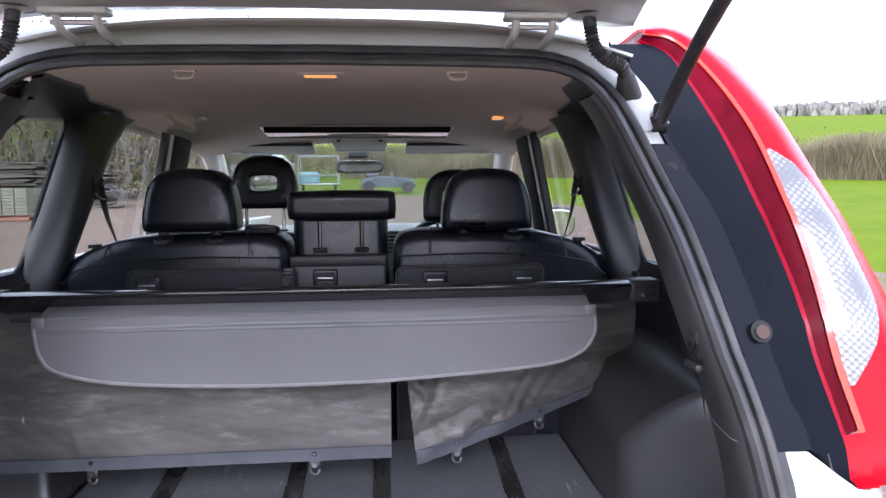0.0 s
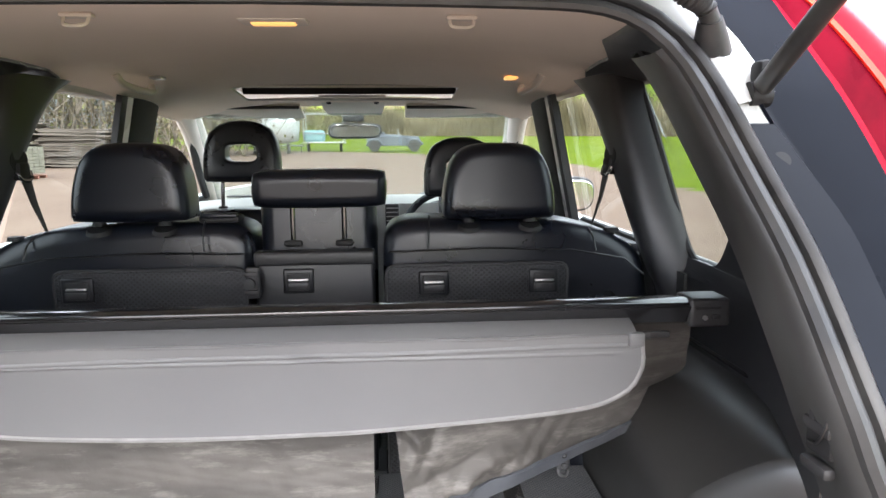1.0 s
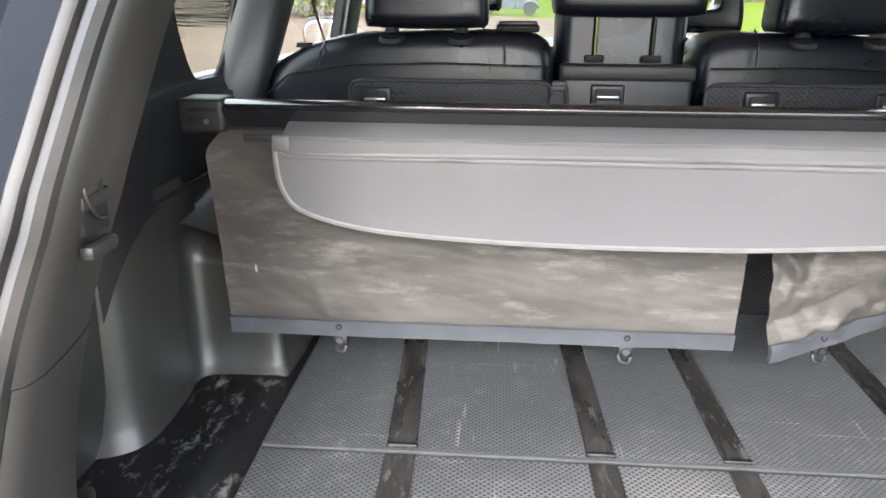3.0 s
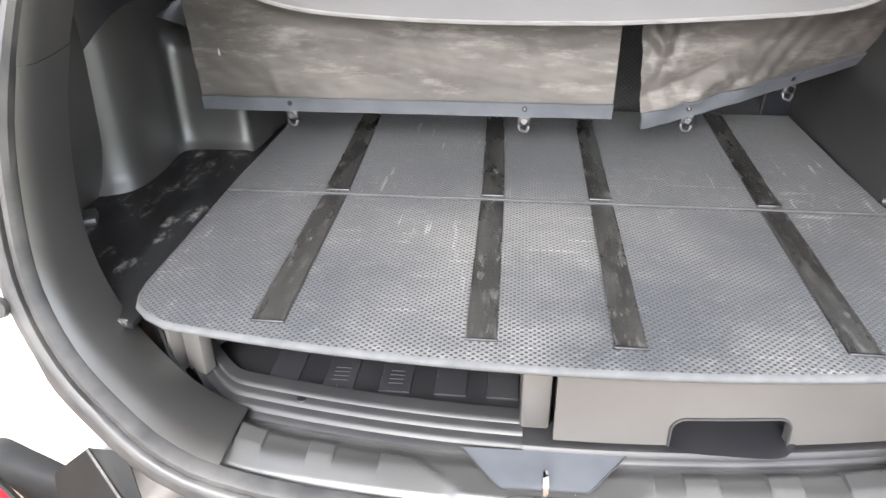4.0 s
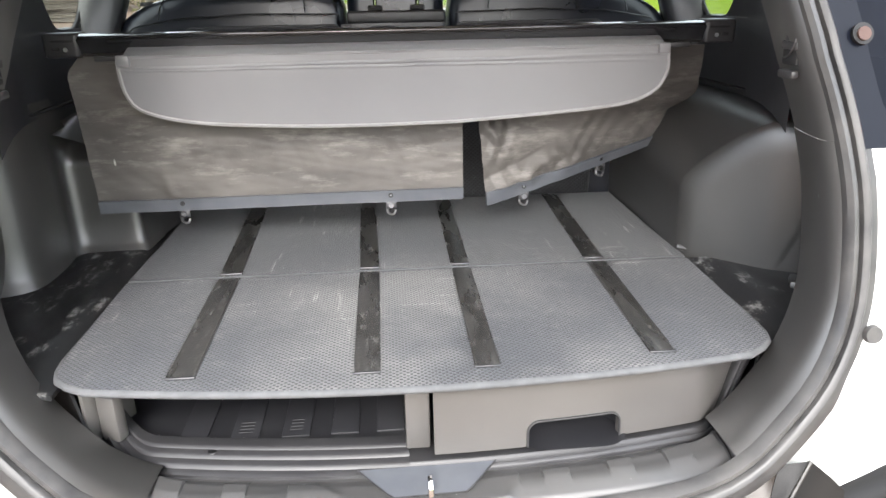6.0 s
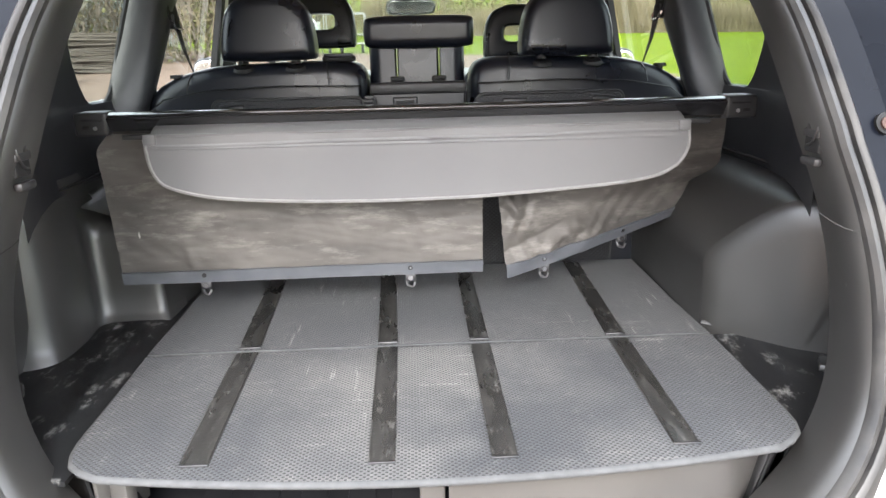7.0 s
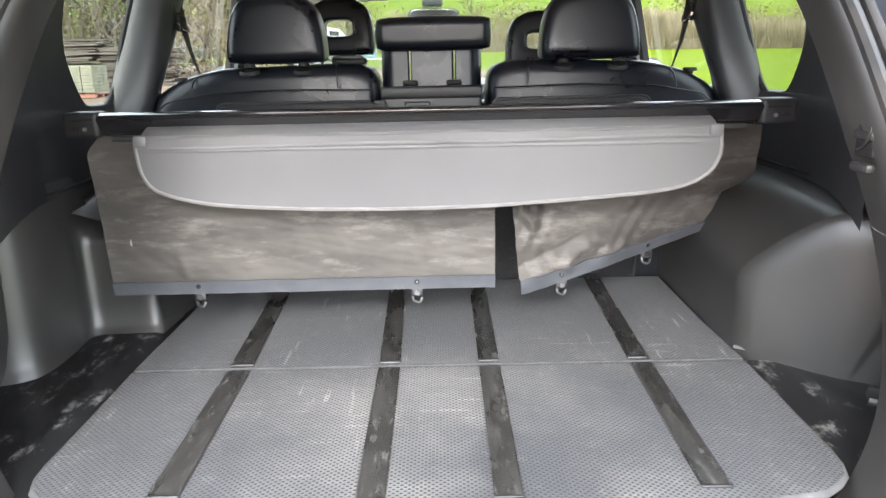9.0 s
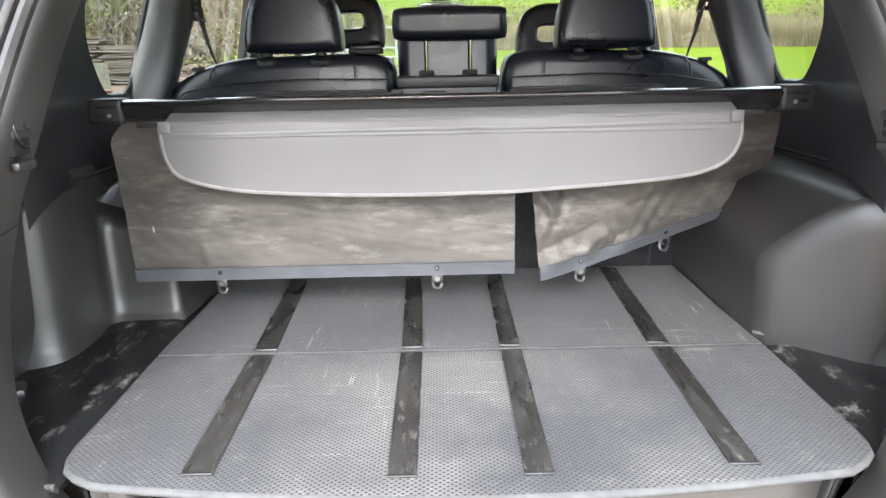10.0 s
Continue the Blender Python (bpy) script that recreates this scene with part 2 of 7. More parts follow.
M_PILLAR = surface("matt_black_pillar", (0.012, 0.0125, 0.014), (0.016, 0.0165, 0.018), 0.55, 0.68, spec=0.25, big=6, fine=700, bump=0.3, dist=0.0004)
M_STRIP = surface("worn_rubber_strip", (0.017, 0.0167, 0.0162), (0.036, 0.035, 0.033), 0.20, 0.36, spec=0.9, big=9, fine=260, bump=0.45, dist=0.0009, stretch=(3.5, 0.8, 1), dust=(0.13, 0.127, 0.12), dust_at=0.53, dust_scale=30, flecks=(0.45, 0.44, 0.41), fleck_scale=70)
M_METAL = surface("brushed_metal", (0.62, 0.62, 0.62), (0.5, 0.5, 0.5), 0.25, 0.4, metal=1.0, big=30, fine=900, bump=0.1)
M_CHROME = surface("chrome", (0.8, 0.8, 0.8), (0.7, 0.7, 0.7), 0.08, 0.16, metal=1.0, big=30, fine=900, bump=0.02)
M_DRAWER = surface("grey_drawer_plastic", (0.070, 0.066, 0.063), (0.082, 0.078, 0.074), 0.29, 0.38, spec=0.7, big=5, fine=800, bump=0.3, dist=0.0003, dust=(0.14, 0.138, 0.13), dust_at=0.72, dust_scale=30)
M_BELT = surface("black_webbing", (0.02, 0.02, 0.022), (0.03, 0.03, 0.032), 0.6, 0.7, big=60, fine=700, bump=0.4)
M_DASH = surface("pale_grey_dash", (0.42, 0.42, 0.40), (0.38, 0.38, 0.365), 0.5, 0.6, big=4, fine=700, bump=0.3)
M_DARKDASH = surface("dark_dash_plastic", (0.03, 0.03, 0.032), None, 0.45, 0.55, big=5, fine=700, bump=0.3)
M_HOLE = surface("shadowed_recess", (0.01, 0.01, 0.011), None, 0.6, 0.7)
M_RED = surface("red_lamp_lens", (0.56, 0.003, 0.012), (0.48, 0.002, 0.010), 0.22, 0.32, big=5, fine=400, bump=0.02, coat=0.0, spec=0.12)
M_DEEPRED = surface("deep_red_lamp_lens", (0.085, 0.0008, 0.007), (0.13, 0.0015, 0.010), 0.25, 0.33, big=25, fine=300, bump=0.05, stretch=(1, 1, 0.3), spec=0.04)
M_RIMRED = surface("crimson_lamp_rim", (0.30, 0.002, 0.018), (0.25, 0.002, 0.014), 0.2, 0.26, big=20, fine=300, bump=0.0, spec=0.12)
M_EDGERED = surface("bright_red_lamp_edge", (0.95, 0.06, 0.02), (0.9, 0.03, 0.02), 0.15, 0.2, big=10, fine=300, bump=0.0)
M_GLASS = glass("clear_window_glass", (0.73, 0.76, 0.74))
M_SCREEN = glass("hazy_windscreen_glass", (0.74, 0.77, 0.74), 0.045)
M_MIRROR = surface("mirror", (0.45, 0.44, 0.42), (0.45, 0.44, 0.42), 0.02, 0.02, metal=1.0, bump=0)
M_TYRE = surface("tyre_rubber", (0.02, 0.02, 0.02), (0.04, 0.038, 0.035), 0.7, 0.85, big=10, fine=200)
M_LAMPON = glow("warm_lamp_diffuser", (1.0, 0.45, 0.13), 0.32)


def prism_lens(name):
    m, n, l, b = nodes_of(name)
    co = n.new("ShaderNodeTexCoord")
    mp = n.new("ShaderNodeMapping")
    mp.inputs["Rotation"].default_value = (0, radians(45), 0)
    mp.inputs["Scale"].default_value = (1, 0.15, 1)
    v = n.new("ShaderNodeTexVoronoi")
    v.inputs["Scale"].default_value, v.inputs["Randomness"].default_value = 150, 0.12
    l.new(co.outputs["Object"], mp.inputs[0])
    l.new(mp.outputs[0], v.inputs["Vector"])
    l.new(tint(n, l, ramp(n, l, v.outputs["Distance"], 0.1, 0.5, 0, 1), (0.34, 0.34, 0.33), (0.13, 0.13, 0.13)), b.inputs["Base Color"])
    b.inputs["Roughness"].default_value = 0.15
    b.inputs["Coat Weight"].default_value = 1.0
    bumped(n, l, b, v.outputs["Distance"], 0.6, 0.002)
    return m


M_CLEAR = prism_lens("clear_prism_lens")


# ---- mesh tools ----
def ss(a, b, x):
    t = min(1.0, max(0.0, (x - a) / (b - a)))
    return t * t * (3 - 2 * t)


def curve(points, n, closed=False):
    """n points evenly spaced along a smooth curve through the given points."""
    p = np.array(points, float)
    q = np.vstack([p[-1:], p, p[:2]]) if closed else np.vstack([2 * p[0] - p[1], p, 2 * p[-1] - p[-2]])
    dense = []
    for i in range(1, len(q) - 2):
        a, b, c, d = q[i - 1 : i + 3]
        for t in np.linspace(0, 1, 24, endpoint=False):
            dense.append(0.5 * (2 * b + (c - a) * t + (2 * a - 5 * b + 4 * c - d) * t**2 + (3 * b - a - 3 * c + d) * t**3))
    dense.append(q[-2])
    dense = np.array(dense)
    run = np.r_[0, np.cumsum(np.linalg.norm(np.diff(dense, axis=0), axis=1))]
    at = np.linspace(0, run[-1], n, endpoint=not closed)
    return np.stack([np.interp(at, run, dense[:, k]) for k in range(dense.shape[1])], 1)


def loft(rings, around=False, along=False, cap=False):
    """A skin over rings of equally many points. around: each ring is closed; along: last ring joins the first; cap: ends are filled."""
    bm = bmesh.new()
    v = [[bm.verts.new(p) for p in ring] for ring in rings]
    nr, nc = len(v), len(v[0])
    for i in range(nr if along else nr - 1):
        for j in range(nc if around else nc - 1):
            f = (v[i][j], v[i][(j + 1) % nc], v[(i + 1) % nr][(j + 1) % nc], v[(i + 1) % nr][j])
            if len(set(f)) == 4:
                bm.faces.new(f)
    if cap:
        bm.faces.new(v[0][::-1])
        bm.faces.new(v[-1])
    return tidy(bm)


def tidy(bm):
    bmesh.ops.remove_doubles(bm, verts=bm.verts, dist=1e-5)
    bmesh.ops.recalc_face_normals(bm, faces=bm.faces)
    return bm


def thick(bm, t):
    bmesh.ops.solidify(bm, geom=bm.faces[:], thickness=t)
    return tidy(bm)


def grid(fn, us, vs, t=0.0):
    bm = loft([[fn(u, v) for u in us] for v in vs])
    return thick(bm, t) if t else bm


def rbox(c, s, r=0.005, seg=2, turn=None):
    bm = bmesh.new()
    bmesh.ops.create_cube(bm, size=1.0, matrix=Matrix.Diagonal((*s, 1)))
    if r:
        bmesh.ops.bevel(bm, geom=bm.edges[:], offset=min(r, min(s) * 0.49), segments=seg, profile=0.5, affect="EDGES")
    bmesh.ops.transform(bm, matrix=Matrix.Translation(c) @ (turn or Matrix()), verts=bm.verts)
    return bm


def tube(path, r, seg=8, closed=False, squash=1.0):
    """A round bar along a path; r may be one radius or one for each point."""
    p = [Vector(q) for q in path]
    rs = r if hasattr(r, "__len__") else [r] * len(p)
    rings, side = [], None
    for i, q in enumerate(p):
        a, b = (p[i - 1], p[(i + 1) % len(p)]) if closed else (p[max(i - 1, 0)], p[min(i + 1, len(p) - 1)])
        t = (b - a).normalized()
        if side is None:
            side = t.orthogonal().normalized()
        side = (side - t * side.dot(t)).normalized()
        up = t.cross(side)
        rings.append([q + rs[i] * (math.cos(k * math.tau / seg) * side + squash * math.sin(k * math.tau / seg) * up) for k in range(seg)])
    return loft(rings, around=True, along=closed, cap=not closed)


def disc(c, axis, r, h, seg=20, r2=None):
    """A round plate or cone from c along axis."""
    a = Vector(axis).normalized()
    return tube([Vector(c), Vector(c) + a * h], [r, r2 if r2 is not None else r], seg)


def join(*bms):
    out = bmesh.new()
    for b in bms:
        me = bpy.data.meshes.new("tmp")
        b.to_mesh(me)
        out.from_mesh(me)
        bpy.data.meshes.remove(me)
        b.free()
    return out


def inset2(loop, d):
    """A 2D loop moved inwards by d along its normals."""
    p = np.array(loop, float)
    t = np.roll(p, -1, 0) - np.roll(p, 1, 0)
    nrm = np.stack([-t[:, 1], t[:, 0]], 1) / (np.linalg.norm(t, axis=1)[:, None] + 1e-9)
    area = np.sum(p[:, 0] * np.roll(p[:, 1], -1) - np.roll(p[:, 0], -1) * p[:, 1])
    return p + nrm * d * (1 if area > 0 else -1)


def rounded(points, r, seg=5):
    """A loop of straight edges with corners rounded to about r."""
    p = np.array(points, float)
    out = []
    for i in range(len(p)):
        a, b, c = p[i - 1], p[i], p[(i + 1) % len(p)]
        la, lc = np.linalg.norm(a - b), np.linalg.norm(c - b)
        u, w = b + (a - b) * min(r, la * 0.45) / la, b + (c - b) * min(r, lc * 0.45) / lc
        for t in np.linspace(0, 1, seg):
            out.append((1 - t) ** 2 * u + 2 * t * (1 - t) * b + t * t * w)
        n = int(np.linalg.norm(c - b) / 0.05)
        e = c + (b - c) * min(r, lc * 0.45) / lc
        for t in np.linspace(0, 1, n + 2)[1:-1]:
            out.append(w + (e - w) * t)
    return np.array(out)


def shrink(loop, d):
    """A 2D loop drawn in by about d on every side."""
    p = np.array(loop, float)
    lo, hi = p.min(0), p.max(0)
    c = (lo + hi) / 2
    return c + (p - c) * (1 - 2 * d / (hi - lo))


def pad(loop, y0, y1, r, seg=4, puff=0.0, tilt=0.0):
    """A cushion: a loop in x, z between y0 and y1 with rounded rims; puff swells both faces; tilt leans the top forwards."""
    rings = []
    zs = np.array(loop)[:, 1]
    zlow = zs.min()
    mid = np.array(loop).mean(0)

    def ring(q, y):
        return [(x, y + tilt * (z - zlow), z) for x, z in q]

    for k in range(seg + 1):
        a = k / seg * math.pi / 2
        rings.append(ring(shrink(loop, r * (1 - math.sin(a))), y0 + r * (1 - math.cos(a))))
    for k in range(seg, -1, -1):
        a = k / seg * math.pi / 2
        rings.append(ring(shrink(loop, r * (1 - math.sin(a))), y1 - r * (1 - math.cos(a))))
    mid = (np.array(loop).min(0) + np.array(loop).max(0)) / 2
    front, back = shrink(loop, r), shrink(loop, r)
    for f in (0.85, 0.65, 0.4, 0.15):
        s = puff * (1 - f * f)
        rings.insert(0, ring(mid + (front - mid) * f, y0 - s))
        rings.append(ring(mid + (back - mid) * f, y1 + s))
    return loft(rings, around=True, cap=True)


def pad_ring(loop, hole, y0, y1, r, seg=4, tilt=0.0):
    """A cushion with a window through it; both loops have equally many points, from the same bearing."""
    zlow = np.array(loop)[:, 1].min()

    def ring(q, y):
        return [(x, y + tilt * (z - zlow), z) for x, z in q]

    rings = []
    for k in range(seg + 1):
        a = k / seg * math.pi / 2
        rings.append(ring(shrink(loop, r * (1 - math.sin(a))), y0 + r * (1 - math.cos(a))))
    for k in range(seg, -1, -1):
        a = k / seg * math.pi / 2
        rings.append(ring(shrink(loop, r * (1 - math.sin(a))), y1 - r * (1 - math.cos(a))))
    h = r * 0.5
    for k in range(seg + 1):
        a = k / seg * math.pi / 2
        rings.append(ring(shrink(hole, -h * (1 - math.sin(a))), y1 - h * (1 - math.cos(a))))
    for k in range(seg, -1, -1):
        a = k / seg * math.pi / 2
        rings.append(ring(shrink(hole, -h * (1 - math.sin(a))), y0 + h * (1 - math.cos(a))))
    return loft(rings, around=True, along=True)


def shape(name, bm, mat, sharp=35):
    me = bpy.data.meshes.new(name)
    bm.to_mesh(me)
    bm.free()
    for m in mat if isinstance(mat, (list, tuple)) else (mat,):
        me.materials.append(m)
    me.shade_smooth()
    if sharp < 180:
        me.set_sharp_from_angle(angle=radians(sharp))
    return new(name, me)


def thing(name, base, label, category, group="", kind=""):
    ob = new(name)
    ob.location = base
    ob.empty_display_size = 0.05
    return tagged(ob, label, category, group, kind)


def part(name, bm, mat, parent, label="", sharp=35):
    ob = shape(name, bm, mat, sharp)
    ob.parent = parent
    if parent.data is None:
        ob.matrix_parent_inverse = Matrix.Translation(-parent.location)
    return tagged(ob, label)


def mirrored(bm, out=0.0):
    """The same mesh on the other side of the car."""
    b = bm.copy()
    bmesh.ops.scale(b, vec=(-1, 1, 1), verts=b.verts)
    if out:
        bmesh.ops.translate(b, vec=(-out, 0, 0), verts=b.verts)
    bmesh.ops.reverse_faces(b, faces=b.faces)
    return b


def both(name, bm, mat, parent, label="", sharp=35):
    other = mirrored(bm)
    return part(name, bm, mat, parent, label, sharp), part(name, other, mat, parent, label, sharp)


def solid(name, bm, mat, label, category, group="", kind="", sharp=35):
    return tagged(shape(name, bm, mat, sharp), label, category, group, kind)


# ---- the car: tailgate opening ----
def rear_y(z):
    """How far forward the rear opening lies at a height."""
    return float(np.interp(z, (0.4, 0.70, 0.9, 1.1, 1.27, 1.4, 1.535, 1.62, 1.75), (0.115, 0.16, 0.21, 0.255, 0.31, 0.38, 0.475, 0.545, 0.65)))


HALF = curve([(0, 0.692), (0.17, 0.696), (0.28, 0.704), (0.36, 0.722), (0.405, 0.745), (0.441, 0.776), (0.501, 0.846), (0.535, 0.93), (0.541, 1.036), (0.531, 1.13), (0.516, 1.2), (0.499, 1.26), (0.479, 1.365), (0.455, 1.459), (0.436, 1.532), (0.42, 1.578), (0.392, 1.612), (0.345, 1.632), (0.25, 1.638), (0, 1.641)], 70)
t2 = np.gradient(HALF, axis=0)
OUT = np.stack([t2[:, 1], -t2[:, 0]], 1) / np.linalg.norm(t2, axis=1)[:, None]
OUT[0], OUT[-1] = (0, -1), (0, 1)


LEFT = 0.022  # the left side stands this much further out


def opening(o, h, lo=0, hi=70, side=1):
    """The line along the opening, o outwards from the seal and h behind it, on one side of the car."""
    q = HALF[lo:hi] + OUT[lo:hi] * (np.array(o)[lo:hi, None] if hasattr(o, "__len__") else o)
    return [(side * max(x, 0.0) - (LEFT * ss(0.22, 0.45, x) if side < 0 else 0.0), rear_y(z) - h, z) for x, z in q]


def hoop(o, h):
    right = opening(o, h)
    left = opening(o, h, side=-1)
    return right + left[::-1][1:-1]


def z_index(z):
    return int(np.argmin(np.abs(HALF[:, 1] - z) + (HALF[:, 0] < 0.3) * 9))


def side_x(z):
    """Half width of the cabin at the window glass."""
    return 0.70 - 0.2 * (z - 1.25)


car = thing("car", (0, 1.6, 0), "white estate car with black boot trim, tailgate raised", "car")

part("weather_seal", loft([hoop(o, h) for o, h in ((-0.017, -0.004), (-0.016, 0.006), (-0.011, 0.012), (-0.006, 0.0115), (-0.003, 0.009), (-0.001, 0.002), (0.001, 0.002), (0.003, 0.009), (0.006, 0.011), (0.011, 0.0115), (0.014, 0.008), (0.017, -0.004))], around=True), M_SEAL, car, "grey-black rubber seal round the opening")
I_LO, I_HI = z_index(0.745), z_index(1.60)
I_LEFT = I_LO - 2
for sgn in (1, -1):
    prof = ((-0.017, -0.002), (-0.022, -0.010), (-0.024, -0.025), (-0.021, -0.055), (-0.016, -0.085), (-0.012, -0.10), (0.004, -0.112), (0.06, -0.125), (0.12, -0.13))
    i_seam = z_index(1.15)
    part("d_pillar_trim", loft([opening(o if o < 0.004 else 0.004 + (o - 0.004) * np.clip((I_HI - 6 - np.arange(70)) / 9, 0, 1), h, i_seam, I_HI, sgn) for o, h in prof]), M_TRIM, car, "black grained plastic pillar trim")
    part("lower_pillar_trim", loft([opening(o - 0.001, h, I_LO if sgn > 0 else I_LEFT, i_seam + 1, sgn) for o, h in prof]), M_TRIM, car, "scuffed black plastic lower pillar trim")
    part("trim_seam", tube(opening(-0.0225, -0.01, i_seam, i_seam + 2, sgn)[:1] + [opening(o, h, i_seam, i_seam + 1, sgn)[0] for o, h in ((-0.0245, -0.025), (-0.0215, -0.055), (-0.0165, -0.085), (-0.0125, -0.10))], 0.0005, 5), M_VPIPE if sgn > 0 else M_HOLE, car, "fine seam line across the trim")
    # catch for the luggage cover, in the pillar trim
    cx, cy, cz = sgn * 0.4838 - (LEFT if sgn < 0 else 0.0), 0.342, 1.252
    catch = part("cover_catch", rbox((cx, cy, cz), (0.013, 0.034, 0.046), 0.004), M_HOLE, car, "black moulded catch pocket")
    part("catch_bridge", rbox((cx - sgn * 0.004, cy, cz + 0.002), (0.011, 0.036, 0.011), 0.003), M_CAP, catch)
    part("catch_post", rbox((cx - sgn * 0.004, cy + 0.006, cz + 0.014), (0.010, 0.009, 0.018), 0.002), M_CAP, catch)
    part("catch_tongue", tube(curve([(cx - sgn * 0.007, cy - 0.013, cz + 0.020), (cx - sgn * 0.009, cy - 0.014, cz + 0.006), (cx - sgn * 0.009, cy - 0.004, cz - 0.010), (cx - sgn * 0.007, cy + 0.010, cz - 0.014)], 12), 0.0016, 6), M_ENDSTRIP, catch, "bright worn edge")
    part("catch_lip", rbox((cx - sgn * 0.003, cy + 0.002, cz - 0.034), (0.012, 0.036, 0.011), 0.004), M_CAP, catch)

# load sill: a ribbed plastic plate with the striker in the middle
sill_z = 0.720


PADS = ((-0.410, -0.359), (-0.325, -0.273), (-0.241, -0.190), (0.113, 0.143), (0.181, 0.232), (0.268, 0.314), (0.352, 0.410))


def in_pad(x, yy):
    """1 inside a sunk pad of the plate, 0 on the ribs and the front strip."""
    m = max(ss(a - 0.0014, a, x) * ss(b + 0.0014, b, x) for a, b in PADS) * ss(0.176, 0.212, yy)
    left = -0.158 + 0.060 * ss(0.235, 0.165, yy)
    right = 0.112 - 0.018 * ss(0.235, 0.165, yy)
    return max(m, ss(left - 0.008, left, x) * ss(right + 0.008, right, x))


def sill_top(x, y):
    """The plate lies level under the drawer and rolls down to the seal."""
    rise = 0.008 * (abs(x) / 0.395) ** 3 + 0.02 * ss(0.30, 0.42, abs(x)) * (abs(x) - 0.30) / 0.12
    yy = y - 0.018 * (abs(x) / 0.395) ** 2
    front = max(0.0, 0.200 - yy)
    m = in_pad(x, yy)
    plain = sill_z + 0.0075 + 0.03 * (yy - 0.2) - 0.55 * front ** 1.25 * 1.6
    sunk = sill_z + 0.0034 + 0.02 * (yy - 0.2) - 0.10 * max(0.0, 0.172 - yy)
    return (1 - m) * plain + m * min(sunk, plain + 0.001 if yy > 0.19 else sunk) - 0.006 * ss(0.172, 0.164, yy) + rise


def sill_fn(x, v):
    lip_y = 0.230 + 0.25 * x * x + 0.06 * ss(0.38, 0.5, abs(x))
    y0 = rear_y(0.70) + 0.004 + 0.018 * (abs(x) / 0.395) ** 2
    y = y0 + v * (lip_y + 0.006 - y0)
    z = sill_top(x, y)
    low = 0.7185 + 0.100 * ss(0.385, 0.500, abs(x)) ** 1.6
    return (x, y, z + (min(z, low) - z) * ss(lip_y - 0.026, lip_y - 0.004, y))


rib_edges = [e + d for p in PADS for e in p for d in (-0.0016, -0.0007, 0.0, 0.0007, 0.0016) if abs(e + d) < 0.404]
sill = part("load_sill", grid(sill_fn, sorted(set(np.linspace(-0.414, 0.410, 116).tolist() + rib_edges)), np.linspace(0, 1, 40), 0.01), M_SILL, car, "scuffed grey-black plastic sill plate", 50)
for sgn in (1, -1):
    part("sill_joint", tube([Vector(sill_fn(0.392 if sgn > 0 else -0.401, v)) + Vector((0, 0, 0.0005)) for v in np.linspace(0.0, 1.0, 14)], 0.0022, 5), M_HOLE, sill, "dark joint at the end of the sill plate")
plate = [[(-0.100, 0.232, sill_z + 0.0105), (0.086, 0.235, sill_z + 0.0105)], [(-0.078, 0.206, sill_z + 0.0078), (0.064, 0.209, sill_z + 0.0078)], [(-0.060, 0.186, sill_z + 0.0058), (0.047, 0.189, sill_z + 0.0058)], [(-0.052, 0.181, sill_z + 0.0040), (0.040, 0.184, sill_z + 0.0040)]]
part("striker_recess", thick(loft(plate), 0.001), M_HEM, sill, "smooth blue-grey trapezoid plate")
part("recess_rim", tube([Vector(p) + Vector((0, 0, 0.0006)) for p in (plate[0][0], plate[1][0], plate[2][0], plate[3][0], plate[3][1], plate[2][1], plate[1][1], plate[0][1])], 0.0010, 5), M_CAP, sill)
slot = [(-0.006 + 0.040 * math.cos(a), 0.170 + 0.0055 * math.sin(a), sill_z + 0.0030) for a in np.linspace(0, math.tau, 26, endpoint=False)]
part("striker_slot", tube(slot, 0.0008, 5, True), M_CAP, sill, "oval moulded line round the striker")
part("striker_plate", rbox((-0.006, 0.170, sill_z + 0.0024), (0.024, 0.009, 0.002), 0.001), M_HOLE, sill)
part("striker", tube(curve([(-0.006, 0.166, sill_z), (-0.006, 0.167, sill_z + 0.024), (-0.006, 0.176, sill_z + 0.032), (-0.006, 0.188, sill_z + 0.025), (-0.006, 0.190, sill_z)], 16), 0.0038, 8), M_CHROME, sill, "bright metal latch loop")

# ---- outer body at the rear corner ----
O_W = 0.017


def corner_ring(z):
    xs = HALF_X(max(z, 0.76)) + O_W
    y = rear_y(z) + 0.065 * ss(0.86, 0.64, z)
    xo = float(np.interp(z, (0.45, 0.6, 0.75, 0.88, 1.0, 1.12, 1.25, 1.45), (0.855, 0.878, 0.878, 0.84, 0.79, 0.775, 0.765, 0.735)))
    return curve([(xs - 0.01, y + 0.03, z), (xs, y, z), (xs + 0.045, y - 0.004, z), (xs + 0.075, y + 0.010, z), (xs + 0.11, y + 0.006, z), ((xs + xo) / 2 + 0.045, y + 0.055, z), (xo - 0.035, y + 0.14, z), (xo, y + 0.28, z), (xo + 0.003, 0.75, z)], 30)


def HALF_X(z):
    k = np.argmax(HALF[:, 0] > 0.36)
    zz, xx = HALF[k:60, 1], HALF[k:60, 0]
    return float(np.interp(z, zz, xx))


LAMP_IN = curve([(0.655, 1.080), (0.643, 1.092), (0.644, 1.127), (0.631, 1.185), (0.619, 1.240), (0.612, 1.319), (0.597, 1.405), (0.586, 1.480), (0.573, 1.540), (0.556, 1.610), (0.543, 1.650), (0.504, 1.676)], 40)
